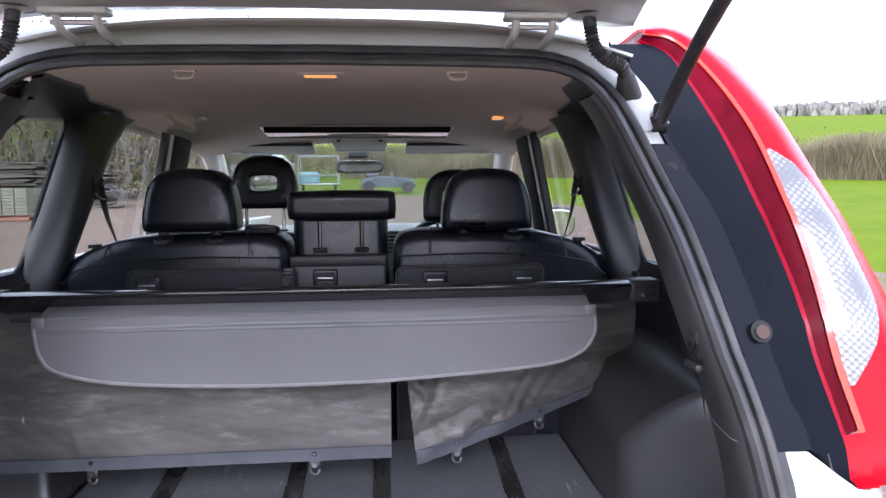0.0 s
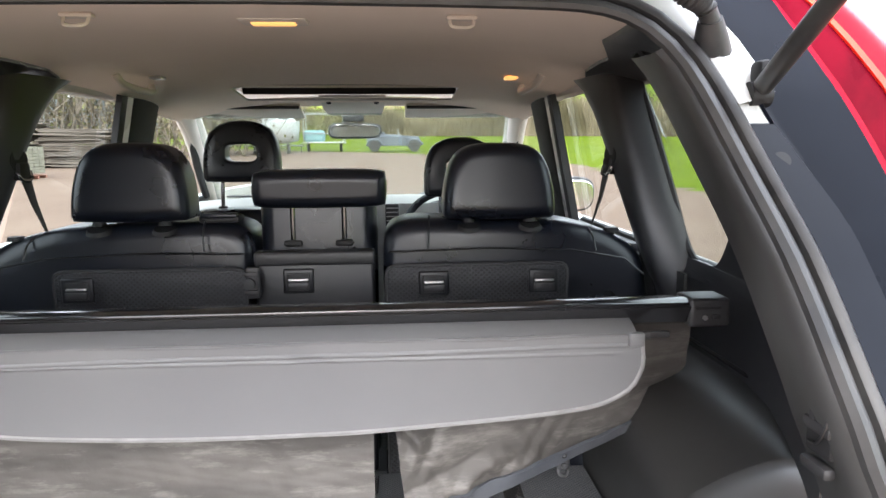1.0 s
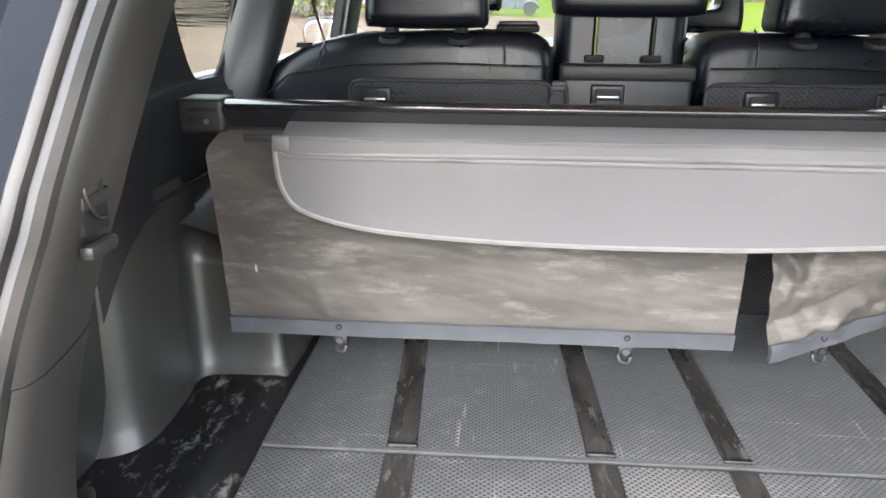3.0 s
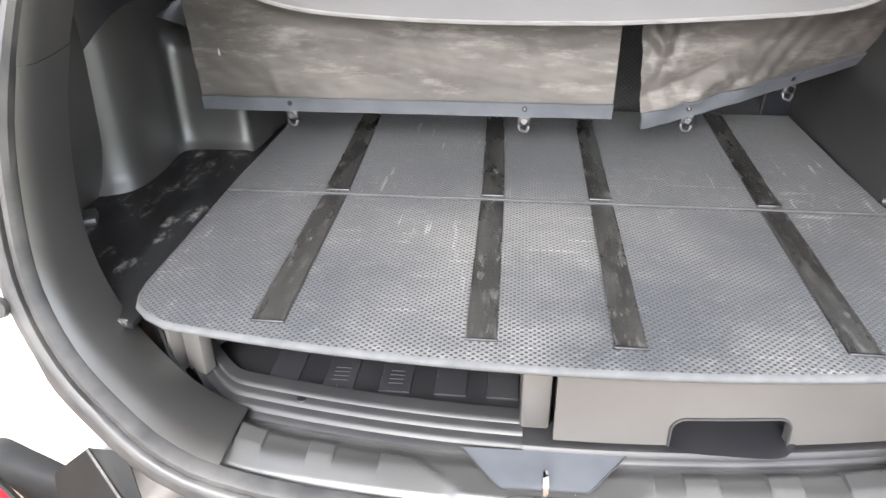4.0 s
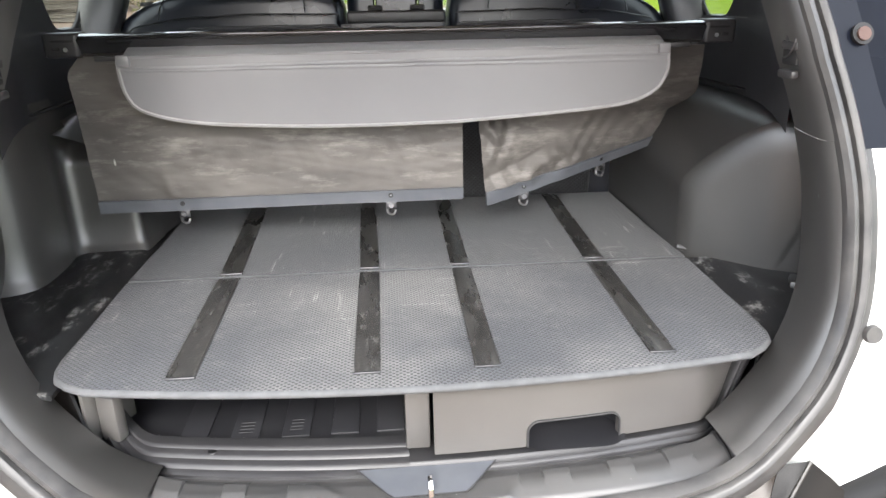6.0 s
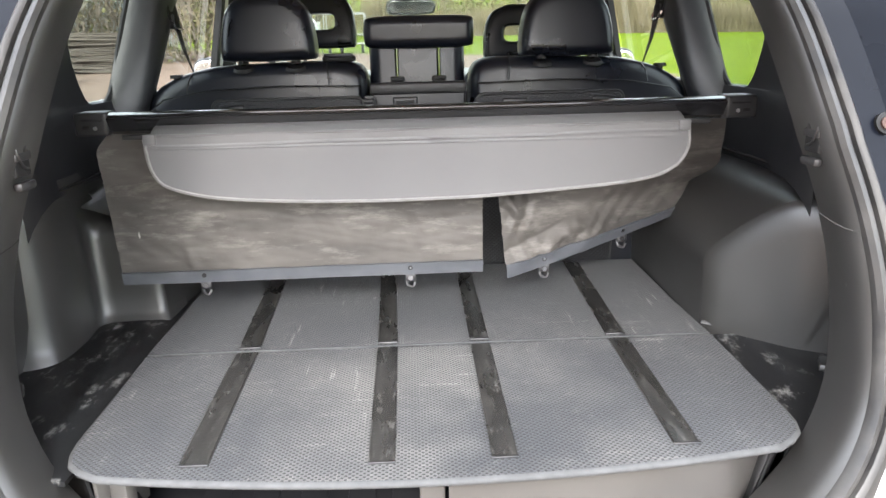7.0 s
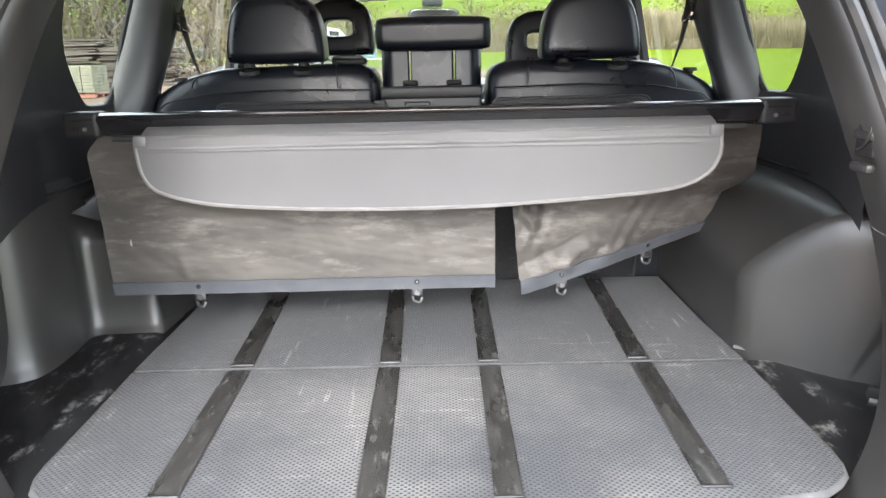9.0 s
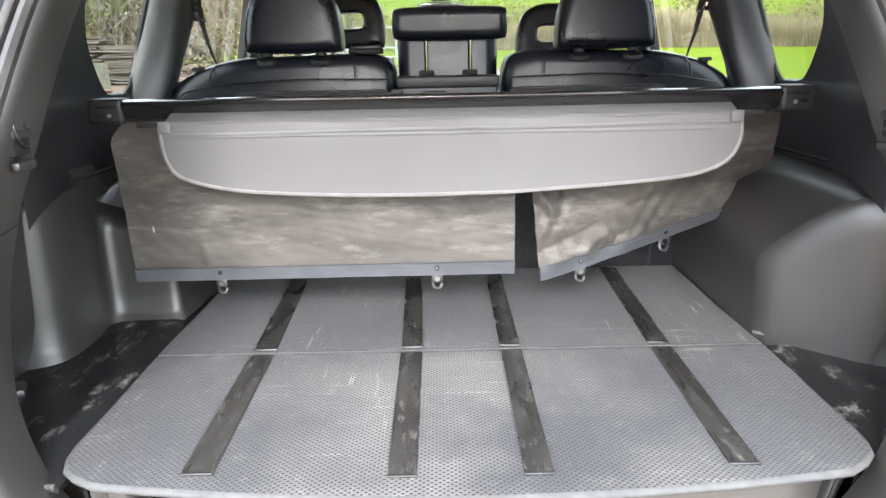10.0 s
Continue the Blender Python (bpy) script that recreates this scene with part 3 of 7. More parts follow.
LAMP_OUT = curve([(0.765, 1.104), (0.772, 1.135), (0.772, 1.20), (0.766, 1.27), (0.754, 1.327), (0.738, 1.387), (0.722, 1.45), (0.706, 1.518), (0.689, 1.584), (0.652, 1.655), (0.609, 1.698), (0.556, 1.716), (0.515, 1.702)], 40)

for sgn in (1, -1):
    rings = [corner_ring(z) for z in np.linspace(0.60, 1.134, 24)]
    for ring in rings:
        for p in ring:
            top = float(np.interp(p[0], (0.582, 0.655, 0.76, 0.79), (1.134, 1.079, 1.100, 1.134)))
            z = 0.60 + (p[2] - 0.60) * (top - 0.60) / 0.534
            p[1] -= 0.22 * (p[2] - z)
            p[2] = z
    bm = thick(loft(rings), 0.004)
    if sgn < 0:
        bm = mirrored(bm, LEFT)
    quarter = part("quarter_panel", bm, M_PAINT, car, "white painted rear quarter panel")
    off = 0.0 if sgn > 0 else -LEFT
    plug = disc((sgn * 0.564 + off, 0.2075, 0.906), (0, -1, 0.2), 0.0125, 0.006, 20, 0.011)
    part("rubber_plug", plug, M_SEAL, quarter, "grey round rubber plug")
    part("panel_seam", tube(curve([(sgn * 0.615 + off, 0.2725, 1.125), (sgn * 0.628 + off, 0.262, 1.06), (sgn * 0.632 + off, 0.235, 0.95), (sgn * 0.624 + off, 0.2235, 0.915)], 20), 0.0016, 5), M_SEAL, quarter, "dark folded panel seam")

    # black finisher between seal and lamp: a flat flange, then a lower glossy strip
    def crease_x(z):
        xs = HALF_X(min(z, 1.60)) + O_W
        xi = float(np.interp(z, LAMP_IN[:, 1], LAMP_IN[:, 0]))
        u = float(np.interp(z, (1.12, 1.165, 1.188, 1.42, 1.505), (0.46, 0.46, 0.385, 0.36, 0.20)))
        return xs + (xi - xs) * u

    def flange(u, z):
        xs = HALF_X(min(z, 1.60)) + O_W
        return (off + sgn * (xs + (crease_x(z) - xs) * u), rear_y(z) - 0.004 + 0.004 * u, z)

    def finisher(u, v):
        low = 1.134 - 0.052 * u
        z = low + (1.668 - low) * v
        inner = crease_x(z) if z < 1.502 else HALF_X(min(z, 1.60)) + O_W + 0.025
        xi = float(np.interp(z, LAMP_IN[:, 1], LAMP_IN[:, 0]))
        step = 0.020 * ss(0.0, 0.10, u)
        return (off + sgn * (inner + (xi + 0.002 - inner) * u), rear_y(z) + step, z)

    part("finisher_flange", thick(grid(flange, np.linspace(0, 1, 8), np.linspace(1.134, 1.502, 30)), 0.003), M_FLANGE, car, "smooth blue-grey flange beside the seal")
    part("lamp_finisher", thick(grid(finisher, np.r_[0, 0.03, 0.07, np.linspace(0.12, 1, 14)], np.linspace(0, 1, 56)), 0.003), M_DARKPAINT, car, "glossy blue-black finisher beside the lamp")
    part("upper_gutter", thick(grid(lambda u, z: (off + sgn * (HALF_X(z) + O_W + 0.028 * u), rear_y(z) + 0.004 * math.sin(u * 3) + 0.012 * ss(0.8, 1, u), z), np.linspace(0, 1, 10), np.linspace(1.503, 1.64, 14)), 0.003), M_PAINT, car, "white painted gutter")
    bolt = part("buffer_bolt", disc((sgn * 0.545 + off, rear_y(1.267) - 0.001, 1.267), (0, -1, 0.35), 0.0135, 0.006, 20), M_HOLE, car, "black ring round a rusty bolt")
    part("bolt_head", disc((sgn * 0.545 + off, rear_y(1.267) - 0.006, 1.268), (0, -1, 0.35), 0.0085, 0.004, 14), surface("rusty_bolt", (0.10, 0.047, 0.034), (0.07, 0.038, 0.03), 0.5, 0.7), bolt)
    part("buffer_cup", disc((sgn * 0.482 + off, rear_y(1.47) + 0.001, 1.468), (0, -1, 0.6), 0.009, 0.004, 18, 0.008), M_HOLE, car)

# ---- tail lamps ----


def lamp_at(i, u, lift=0.0):
    """A place on the lamp: i along it from the bottom, u across it from the inner edge."""
    i0 = min(int(i), 38)
    f = i - i0
    a = LAMP_IN[i0] * (1 - f) + LAMP_IN[i0 + 1] * f
    b = LAMP_OUT[i0] * (1 - f) + LAMP_OUT[i0 + 1] * f
    q = a + (b - a) * u
    swell = -0.028 * math.sin(min(1.0, u / 0.75) * math.pi / 2) + 0.06 * max(0.0, u - 0.55) ** 1.5 * 3
    return Vector((q[0], rear_y(q[1]) + 0.028 + swell - lift, q[1]))


def edge_u(i):
    """Where the bright edge between inner and outer lens runs, across the lamp."""
    z = float(np.interp(i, np.arange(40), LAMP_IN[:, 1]))
    return float(np.interp(z, (1.13, 1.20, 1.27, 1.36, 1.45, 1.55, 1.66), (0.19, 0.18, 0.20, 0.27, 0.33, 0.36, 0.36)))


def lamp_skin(u0, u1, nu, lift=0.0, back=0.0, i0=0, i1=39):
    """A strip of the lens; u0 and u1 are places across the lamp, or distances from its bright edge given as text."""
    rows = []
    for i in np.linspace(i0, i1, 42):
        a = edge_u(i) + float(u0) if isinstance(u0, str) else u0
        b = edge_u(i) + float(u1) if isinstance(u1, str) else u1
        row = [lamp_at(i, u, lift) for u in np.linspace(a, b, nu)]
        if back:
            last = row[-1]
            row += [last + Vector((0.002, 0.05, -0.002)), last + Vector((-0.006, 0.14, -0.012))]
        rows.append(row)
    return thick(loft(rows), 0.004)


for sgn in (1, -1):
    fix = (lambda b: b) if sgn > 0 else (lambda b: mirrored(b, LEFT))
    i_low = float(np.interp(1.138, LAMP_IN[:, 1], np.arange(40)))
    lamp = part("tail_lamp", fix(lamp_skin("0.015", 1.0, 16, 0, 1)), M_RED, car, "tall red tail lamp with clear lens")
    part("inner_lens", fix(lamp_skin(0.05, "-0.025", 8, -0.003, 0, i_low)), M_DEEPRED, lamp, "deep red ribbed inner lens")
    for k in (0.3, 0.6):
        part("lens_rib", fix(tube([lamp_at(i, 0.05 + (edge_u(i) - 0.08) * k, -0.002) for i in np.linspace(i_low, 38, 40)], 0.0016, 5)), M_RIMRED, lamp)
    part("lens_edge", fix(lamp_skin("-0.03", "0.02", 3, 0.002, 0, i_low)), M_EDGERED, lamp, "bright red lens edge")
    part("lens_rim", fix(lamp_skin(-0.03, 0.05, 3, 0.003, 0, i_low)), M_RIMRED, lamp, "crimson inner rim")
    part("lower_lens", fix(lamp_skin(-0.02, "0.02", 8, 0.001, 0, 0, i_low)), M_RED, lamp)
    rows = []
    for z in np.linspace(1.188, 1.462, 26):
        i = float(np.interp(z, LAMP_IN[:, 1], np.arange(40)))
        u1 = float(np.interp(z, (1.188, 1.22, 1.26, 1.33, 1.39, 1.43, 1.462), (0.25, 0.50, 0.68, 0.70, 0.66, 0.56, 0.40)))
        u0 = edge_u(i) + 0.03
        rows.append([lamp_at(i, u, 0.0025) for u in np.linspace(u0, max(u1, u0 + 0.02), 8)])
    part("clear_lens", fix(thick(loft(rows), 0.003)), M_CLEAR, lamp, "clear prismatic reversing lens")

# outer skin from the lamps to the rear side windows
W_REAR = curve([(1.12, 1.272), (1.02, 1.271), (0.962, 1.277), (0.90, 1.338), (0.87, 1.393), (0.871, 1.465), (0.903, 1.529), (0.972, 1.58), (1.07, 1.618), (1.19, 1.628)], 36)
for sgn in (1, -1):
    edge = [(side_x(z) + 0.022, y, z) for y, z in W_REAR]
    rear = []
    for k in range(36):
        z = 1.14 + (1.68 - 1.14) * k / 35
        xo = float(np.interp(z, LAMP_OUT[5:, 1], LAMP_OUT[5:, 0])) - 0.012
        rear.append((xo, rear_y(z) + 0.17, z - 0.012))
    rings = [rear] + [[tuple(np.array(a) * (1 - f) + np.array(b) * f + np.array((0.02 * math.sin(f * 3.1), 0, 0))) for a, b in zip(rear, edge)] for f in (0.33, 0.66)] + [edge]
    bm = thick(loft(rings), 0.004)
    part("rear_side_skin", bm if sgn > 0 else mirrored(bm), M_PAINT, car, "white painted panel round the window")

# ---- rear bumper ----
BUMP = curve([(0, 0.072, 0.634), (0.25, 0.080, 0.634), (0.40, 0.098, 0.634), (0.47, 0.135, 0.638), (0.53, 0.185, 0.640), (0.575, 0.207, 0.645), (0.640, 0.217, 0.656), (0.700, 0.230, 0.662), (0.735, 0.254, 0.648), (0.775, 0.315, 0.625), (0.825, 0.42, 0.60), (0.87, 0.60, 0.57), (0.885, 0.74, 0.55)], 60)
BUMP = np.vstack([BUMP[::-1] * (-1, 1, 1), BUMP[1:]])
tb = np.gradient(BUMP[:, :2], axis=0)
NB = np.stack([tb[:, 1], -tb[:, 0]], 1) / np.linalg.norm(tb, axis=1)[:, None]


def bumper_line(out, down):
    tuck = 0.9 * max(0.0, -down - 0.03)
    return [(x + nx * (out - tuck * ss(0.60, 0.76, abs(x))), y + ny * (out - tuck * ss(0.60, 0.76, abs(x))), z + down) for (x, y, z), (nx, ny) in zip(BUMP, NB)]


part("sill_flange", loft([opening(o, h, 0, 36, -1)[::-1] + opening(o, h, 0, 36)[1:] for o, h in ((0.010, 0.004), (0.022, 0.003), (0.032, 0.000), (0.038, -0.005), (0.040, -0.014), (0.041, -0.035))]), M_SEAL, car, "pale grey flange under the seal")
bump = part("rear_bumper", thick(loft([bumper_line(o, d) for o, d in ((-0.065, -0.008), (-0.02, 0.002), (-0.006, 0.0), (0.004, -0.008), (0.010, -0.028), (0.012, -0.09), (0.004, -0.17), (-0.03, -0.27))]), 0.004), M_BUMPER, car, "black textured plastic rear bumper")


rows = []
for back, z, curl in ((-0.5, 0.6735, 0.0), (-0.1, 0.6735, 0.0), (0.3, 0.6685, 0.0015), (0.80, 0.6600, 0.0025), (0.95, 0.6590, 0.003), (1.05, 0.6570, 0.003), (1.2, 0.6500, 0.002), (1.5, 0.644, 0.0), (3.4, 0.634, 0.0)):
    rows.append([(x, 0.147 - 0.026 * back + 0.028 * (x / 0.445) ** 2 * min(1.0, max(back, 0.0)), z + curl * (x / 0.445) ** 2 - 0.007 * (ss(0.335, 0.372, x) + ss(0.357, 0.394, -x))) for x in np.linspace(-0.394, 0.372, 81)])
part("bumper_step", thick(loft(rows[:6]), 0.004), M_STEP, bump, "dusty brown-black top of the bumper step", 40)
# pale tube painted as the highlight along the rounded edge
part("step_ridge", tube([(p[0], p[1], p[2] - 0.0012) for p in rows[4]], 0.0022, 6), M_RIDGE, bump, "ridge of the step with a painted pale highlight")
part("step_face", thick(loft(rows[5:]), 0.004), M_BUMPER, bump, "black scuffed face below the step", 40)
for sgn in (1, -1):
    # raised horn at each end of the step: a floor beside the seal and a wall that climbs to a point
    inner = [(0.340, 0.170, 0.6735), (0.381, 0.174, 0.6725), (0.402, 0.176, 0.680), (0.422, 0.180, 0.698), (0.440, 0.190, 0.716), (0.457, 0.198, 0.734)]
    floor_edge = [(0.340, 0.1455, 0.6685), (0.395, 0.152, 0.6650), (0.430, 0.161, 0.6645), (0.441, 0.170, 0.680), (0.450, 0.180, 0.706), (0.459, 0.188, 0.7275)]
    ridge = [(0.340, 0.1380, 0.6600), (0.397, 0.1445, 0.6598), (0.436, 0.150, 0.662), (0.455, 0.158, 0.680), (0.476, 0.169, 0.709), (0.496, 0.180, 0.737)]
    low = [(0.340, 0.127, 0.645), (0.400, 0.131, 0.639), (0.445, 0.138, 0.630), (0.486, 0.156, 0.620), (0.526, 0.177, 0.644), (0.566, 0.198, 0.670)]
    inner, floor_edge, ridge, low = (curve(q, 32) for q in (inner, floor_edge, ridge, low))
    sink = np.array([ss(0.385, 0.345, q[0]) for q in ridge])[:, None] * np.array((0, 0.006, -0.003))
    inner, floor_edge, ridge, low = inner + np.array((-0.004, 0.016, 0.012)), floor_edge + sink, ridge + sink, low + sink
    foot = low + np.array((0.006, -0.004, -0.045))
    side = (lambda b: b) if sgn > 0 else (lambda b: mirrored(b, LEFT))
    fr, lr = (floor_edge - ridge), (low - ridge)
    horn = part("bumper_horn", side(thick(loft([floor_edge, ridge + fr * 0.5 + np.array((0.002, 0, 0)), ridge + fr * 0.08, ridge + lr * 0.04, ridge + lr * 0.5 + np.array((0.002, -0.002, 0)), low, foot]), 0.003)), M_BUMPER, bump, "raised black corner of the bumper step", 50)
    part("horn_floor", side(thick(loft([inner, inner + (floor_edge - inner) * 0.55 + np.array((0, 0, -0.003)), floor_edge + fr * 0.03]), 0.003)), M_STEP, horn, "dusty brown channel floor", 50)
    part("horn_ridge", side(tube([tuple(q + np.array((0, 0.0005, 0))) for q in ridge], 0.0028, 6)), M_RIDGE, horn, "horn ridge with a painted pale highlight")
    c = np.array((0.668, 0.2105, 0.599))
    ax, bx = np.array((0.032, 0.012, 0.030)), np.array((0.0125, 0.004, -0.0125))
    loop = [c + ax * math.cos(a) + bx * math.sin(a) for a in np.linspace(0, math.tau, 28, endpoint=False)]
    nrm = np.array((0.30, -0.95, 0.05))
    bm = loft([[q + nrm * 0.001 for q in loop], [c + (q - c) * 0.92 + nrm * 0.008 for q in loop], [c + (q - c) * 0.3 + nrm * 0.009 for q in loop]], around=True, cap=True)
    rf = part("reflector", bm if sgn > 0 else mirrored(bm), M_RED, bump, "oval red reflector")
    bm = tube([c + (q - c) * 1.10 + nrm * 0.005 for q in loop], 0.0045, 6, True)
    part("reflector_surround", bm if sgn > 0 else mirrored(bm), M_BUMPER, rf)

# ---- tailgate, raised ----
gate = thing("tailgate", (0, 0.5, 1.67), "raised white tailgate seen from below, with hinges and gas struts", "tailgate")


def gate_fn(u, v):
    half = 0.43 + 0.17 * ss(0, 0.6, v) - 0.05 * ss(0.85, 1, v) + 0.018 * ss(0.10, -0.02, v)
    y = 0.485 - 1.25 * v
    drop = 0.02
    return (half * u, y, 1.688 + (0.27 * v if v > 0 else -0.25 * v) + 0.02 * math.sin(max(v, 0.0) * 3.1) - drop * abs(u) ** 4)


part("inner_panel", thick(grid(gate_fn, np.linspace(-1, 1, 25), np.r_[-0.08, -0.05, -0.02, np.linspace(0, 1, 25)]), -0.03), M_PAINT, gate, "white painted inner panel")
part("inner_trim", thick(grid(lambda u, v: tuple(Vector(gate_fn(u * 0.86, 0.10 + v * 0.82)) - Vector((0, 0, 0.006))), np.linspace(-1, 1, 17), np.linspace(0, 1, 17)), 0.008), M_HEADTRIM, gate, "pale trim panel")
for sgn in (1, -1):
    hinge = part("hinge", rbox((sgn * 0.307, 0.490, 1.680), (0.088, 0.03, 0.010), 0.004), M_PAINT, gate, "white painted hinge plate")
    for dx in (-0.026, 0.026):
        part("hinge_arm", tube(curve([(sgn * 0.307 + dx, 0.490, 1.678), (sgn * 0.307 + dx, 0.505, 1.660), (sgn * 0.307 + dx, 0.565, 1.654)], 8), 0.006, 6), M_PAINT, hinge)
    part("hinge_pin", tube([(sgn * 0.307 - 0.036, 0.497, 1.668), (sgn * 0.307 + 0.036, 0.497, 1.668)], 0.0035, 6), M_METAL, hinge)
    strut = part("gas_strut", tube([(sgn * 0.481, 0.470, 1.535), (sgn * 0.456, 0.30, 1.608), (sgn * 0.442, 0.16, 1.668)], 0.0090, 12), M_SEAL, gate, "black gas strut")
    part("strut_rod", tube([(sgn * 0.442, 0.16, 1.668), (sgn * 0.425, -0.12, 1.815)], 0.0045, 8), M_CHROME, strut)
    part("strut_socket", join(disc((sgn * 0.470, 0.473, 1.530), (sgn * 1, 0, 0), 0.012, 0.02, 14), rbox((sgn * 0.484, 0.474, 1.541), (0.016, 0.024, 0.042), 0.006)), M_HOLE, strut)
    hose = curve([(sgn * 0.382, 0.486, 1.690), (sgn * 0.386, 0.482, 1.656), (sgn * 0.394, 0.482, 1.635), (sgn * 0.411, 0.484, 1.622), (sgn * 0.430, 0.490, 1.615), (sgn * 0.442, 0.498, 1.600), (sgn * 0.453, 0.514, 1.574)], 120)
    wire = part("wiring_hose", tube(hose, [0.0095 + 0.0017 * math.sin(k * 1.7) * (20 < k < 84) for k in range(120)], 12), M_SEAL, gate, "black corrugated wiring hose")
    part("hose_grommet", disc((sgn * 0.382, 0.486, 1.682), (0, 0, 1), 0.026, 0.006, 20), M_SEAL, wire)
    part("hose_boot", tube([(sgn * 0.441, 0.497, 1.603), (sgn * 0.447, 0.506, 1.588), (sgn * 0.457, 0.522, 1.566)], [0.012, 0.016, 0.021], 14), M_SEAL, wire)

# ---- roof, headliner ----
def roof_z(x, y):
    rise = 0.05 * math.sin(min(1.0, max(0.0, (y - 0.54) / 2.0)) * math.pi) ** 1.4
    return 1.632 + rise - 0.055 * (abs(x) / 0.62) ** 3


SUNROOF = (1.975, 2.235, 0.345)
ys = np.r_[np.linspace(0.548, 1.95, 30), SUNROOF[0], np.linspace(2.0, 2.2, 5), SUNROOF[1], np.linspace(2.27, 2.50, 6)]
xs = np.r_[np.linspace(-0.64, -0.36, 8), -SUNROOF[2], np.linspace(-0.33, 0.33, 16), SUNROOF[2], np.linspace(0.36, 0.64, 8)]


def headliner_x(x, y):
    # the cloth narrows to the opening at the rear
    half = 0.40 + 0.24 * ss(0.50, 1.05, y)
    return x / 0.64 * half


bm = bmesh.new()
gv = [[bm.verts.new((headliner_x(x, y), y, roof_z(headliner_x(x, y), y))) for x in xs] for y in ys]
for j in range(len(ys) - 1):
    for i in range(len(xs) - 1):
        cx, cy = (xs[i] + xs[i + 1]) / 2, (ys[j] + ys[j + 1]) / 2
        if SUNROOF[0] < cy < SUNROOF[1] and abs(cx) < SUNROOF[2]:
            continue
        bm.faces.new((gv[j][i], gv[j][i + 1], gv[j + 1][i + 1], gv[j + 1][i]))
head = part("headliner", thick(bm, -0.012), M_HEAD, car, "beige cloth headliner")
# black moulding over each quarter window, from the rear pillar to the next
for sgn in (1, -1):
    rows = []
    for y in np.linspace(0.60, 1.46, 44):
        x0 = float(np.interp(y, (0.60, 0.70, 0.80, 0.92, 1.02, 1.09, 1.30, 1.42, 1.46), (0.400, 0.414, 0.427, 0.470, 0.505, 0.513, 0.545, 0.580, 0.600)))
        x1 = max(x0 + 0.012, headliner_x(0.635, y))
        row = [(x0, y, roof_z(x0, y) + 0.001), (x0 + 0.002, y, roof_z(x0, y) - 0.005)] + [(x0 + (x1 - x0) * f, y, roof_z(x0 + (x1 - x0) * f, y) - 0.007) for f in (0.25, 0.5, 0.75, 1.0)]
        rows.append([(sgn * x, y, z) for x, y, z in row + [(x1 + 0.012 + 0.03 * ss(0.9, 0.8, y), y, roof_z(x1, y) - 0.012 - 0.03 * ss(0.9, 0.8, y))]])
    part("roof_side_trim", loft(rows), M_UPTRIM, car, "black moulding over the side window", 50)
rx, rz = SUNROOF[2], roof_z(0, 2.1)
part("sunroof_frame", tube([(-rx, SUNROOF[0], roof_z(rx, SUNROOF[0]) + 0.004), (rx, SUNROOF[0], roof_z(rx, SUNROOF[0]) + 0.004), (rx, SUNROOF[1], roof_z(rx, SUNROOF[1])), (-rx, SUNROOF[1], roof_z(rx, SUNROOF[1]))], 0.004, 8, True), M_HEADTRIM, head, "pale sunroof surround")
part("sunroof_blind", rbox((0, 2.10, rz + 0.028), (0.74, 0.34, 0.01), 0.003), M_HOLE, head, "black sunroof blind")
part("sunroof_lip", rbox((0, SUNROOF[1] + 0.010, rz + 0.014), (0.72, 0.012, 0.030), 0.003), M_HOLE, head)
for sgn in (1, -1):
    hk = part("coat_hook", tube(curve([(sgn * 0.217 - 0.014, 0.660, 1.630), (sgn * 0.217 - 0.012, 0.654, 1.621), (sgn * 0.217, 0.652, 1.619), (sgn * 0.217 + 0.012, 0.654, 1.621), (sgn * 0.217 + 0.014, 0.660, 1.630)], 14), 0.0022, 6), M_HEADTRIM, head, "beige folding hook")
    part("hook_recess", rbox((sgn * 0.217, 0.662, 1.6315), (0.036, 0.014, 0.005), 0.002), M_HEADTRIM, hk)
    grab = part("grab_handle", tube(curve([(sgn * 0.50, 1.52, roof_z(0.5, 1.52) - 0.002), (sgn * 0.49, 1.54, roof_z(0.5, 1.55) - 0.022), (sgn * 0.485, 1.64, roof_z(0.5, 1.64) - 0.028), (sgn * 0.49, 1.74, roof_z(0.5, 1.72) - 0.022), (sgn * 0.50, 1.76, roof_z(0.5, 1.76) - 0.002)], 24), 0.009, 8), M_HEADTRIM, head, "beige folding grab handle")
    part("reading_lamp", rbox((sgn * 0.45, 1.66, roof_z(0.45, 1.66) - 0.003), (0.03, 0.045, 0.008), 0.003), M_LAMPON if sgn > 0 else M_METAL, head, "small reading lamp, lit warm" if sgn > 0 else "small reading lamp, unlit")
bl = part("boot_lamp", rbox((-0.012, 0.742, roof_z(0, 0.742) + 0.001), (0.085, 0.045, 0.010), 0.004), M_HEADTRIM, head, "boot lamp in the headliner")
part("lamp_lens", rbox((-0.012, 0.742, roof_z(0, 0.742) - 0.0045), (0.055, 0.018, 0.004), 0.0018), M_LAMPON, bl, "warm lit lens")

part("roof_panel", thick(grid(lambda x, y: (x * (0.72 + 0.28 * ss(0.56, 1.0, y)), y, roof_z(x * 0.9, y) + 0.060 - 0.02 * ss(2.2, 2.5, y)), np.linspace(-0.66, 0.66, 21), np.linspace(0.56, 2.52, 30)), 0.004), M_PAINT, car, "white painted roof")
edge_lines = []
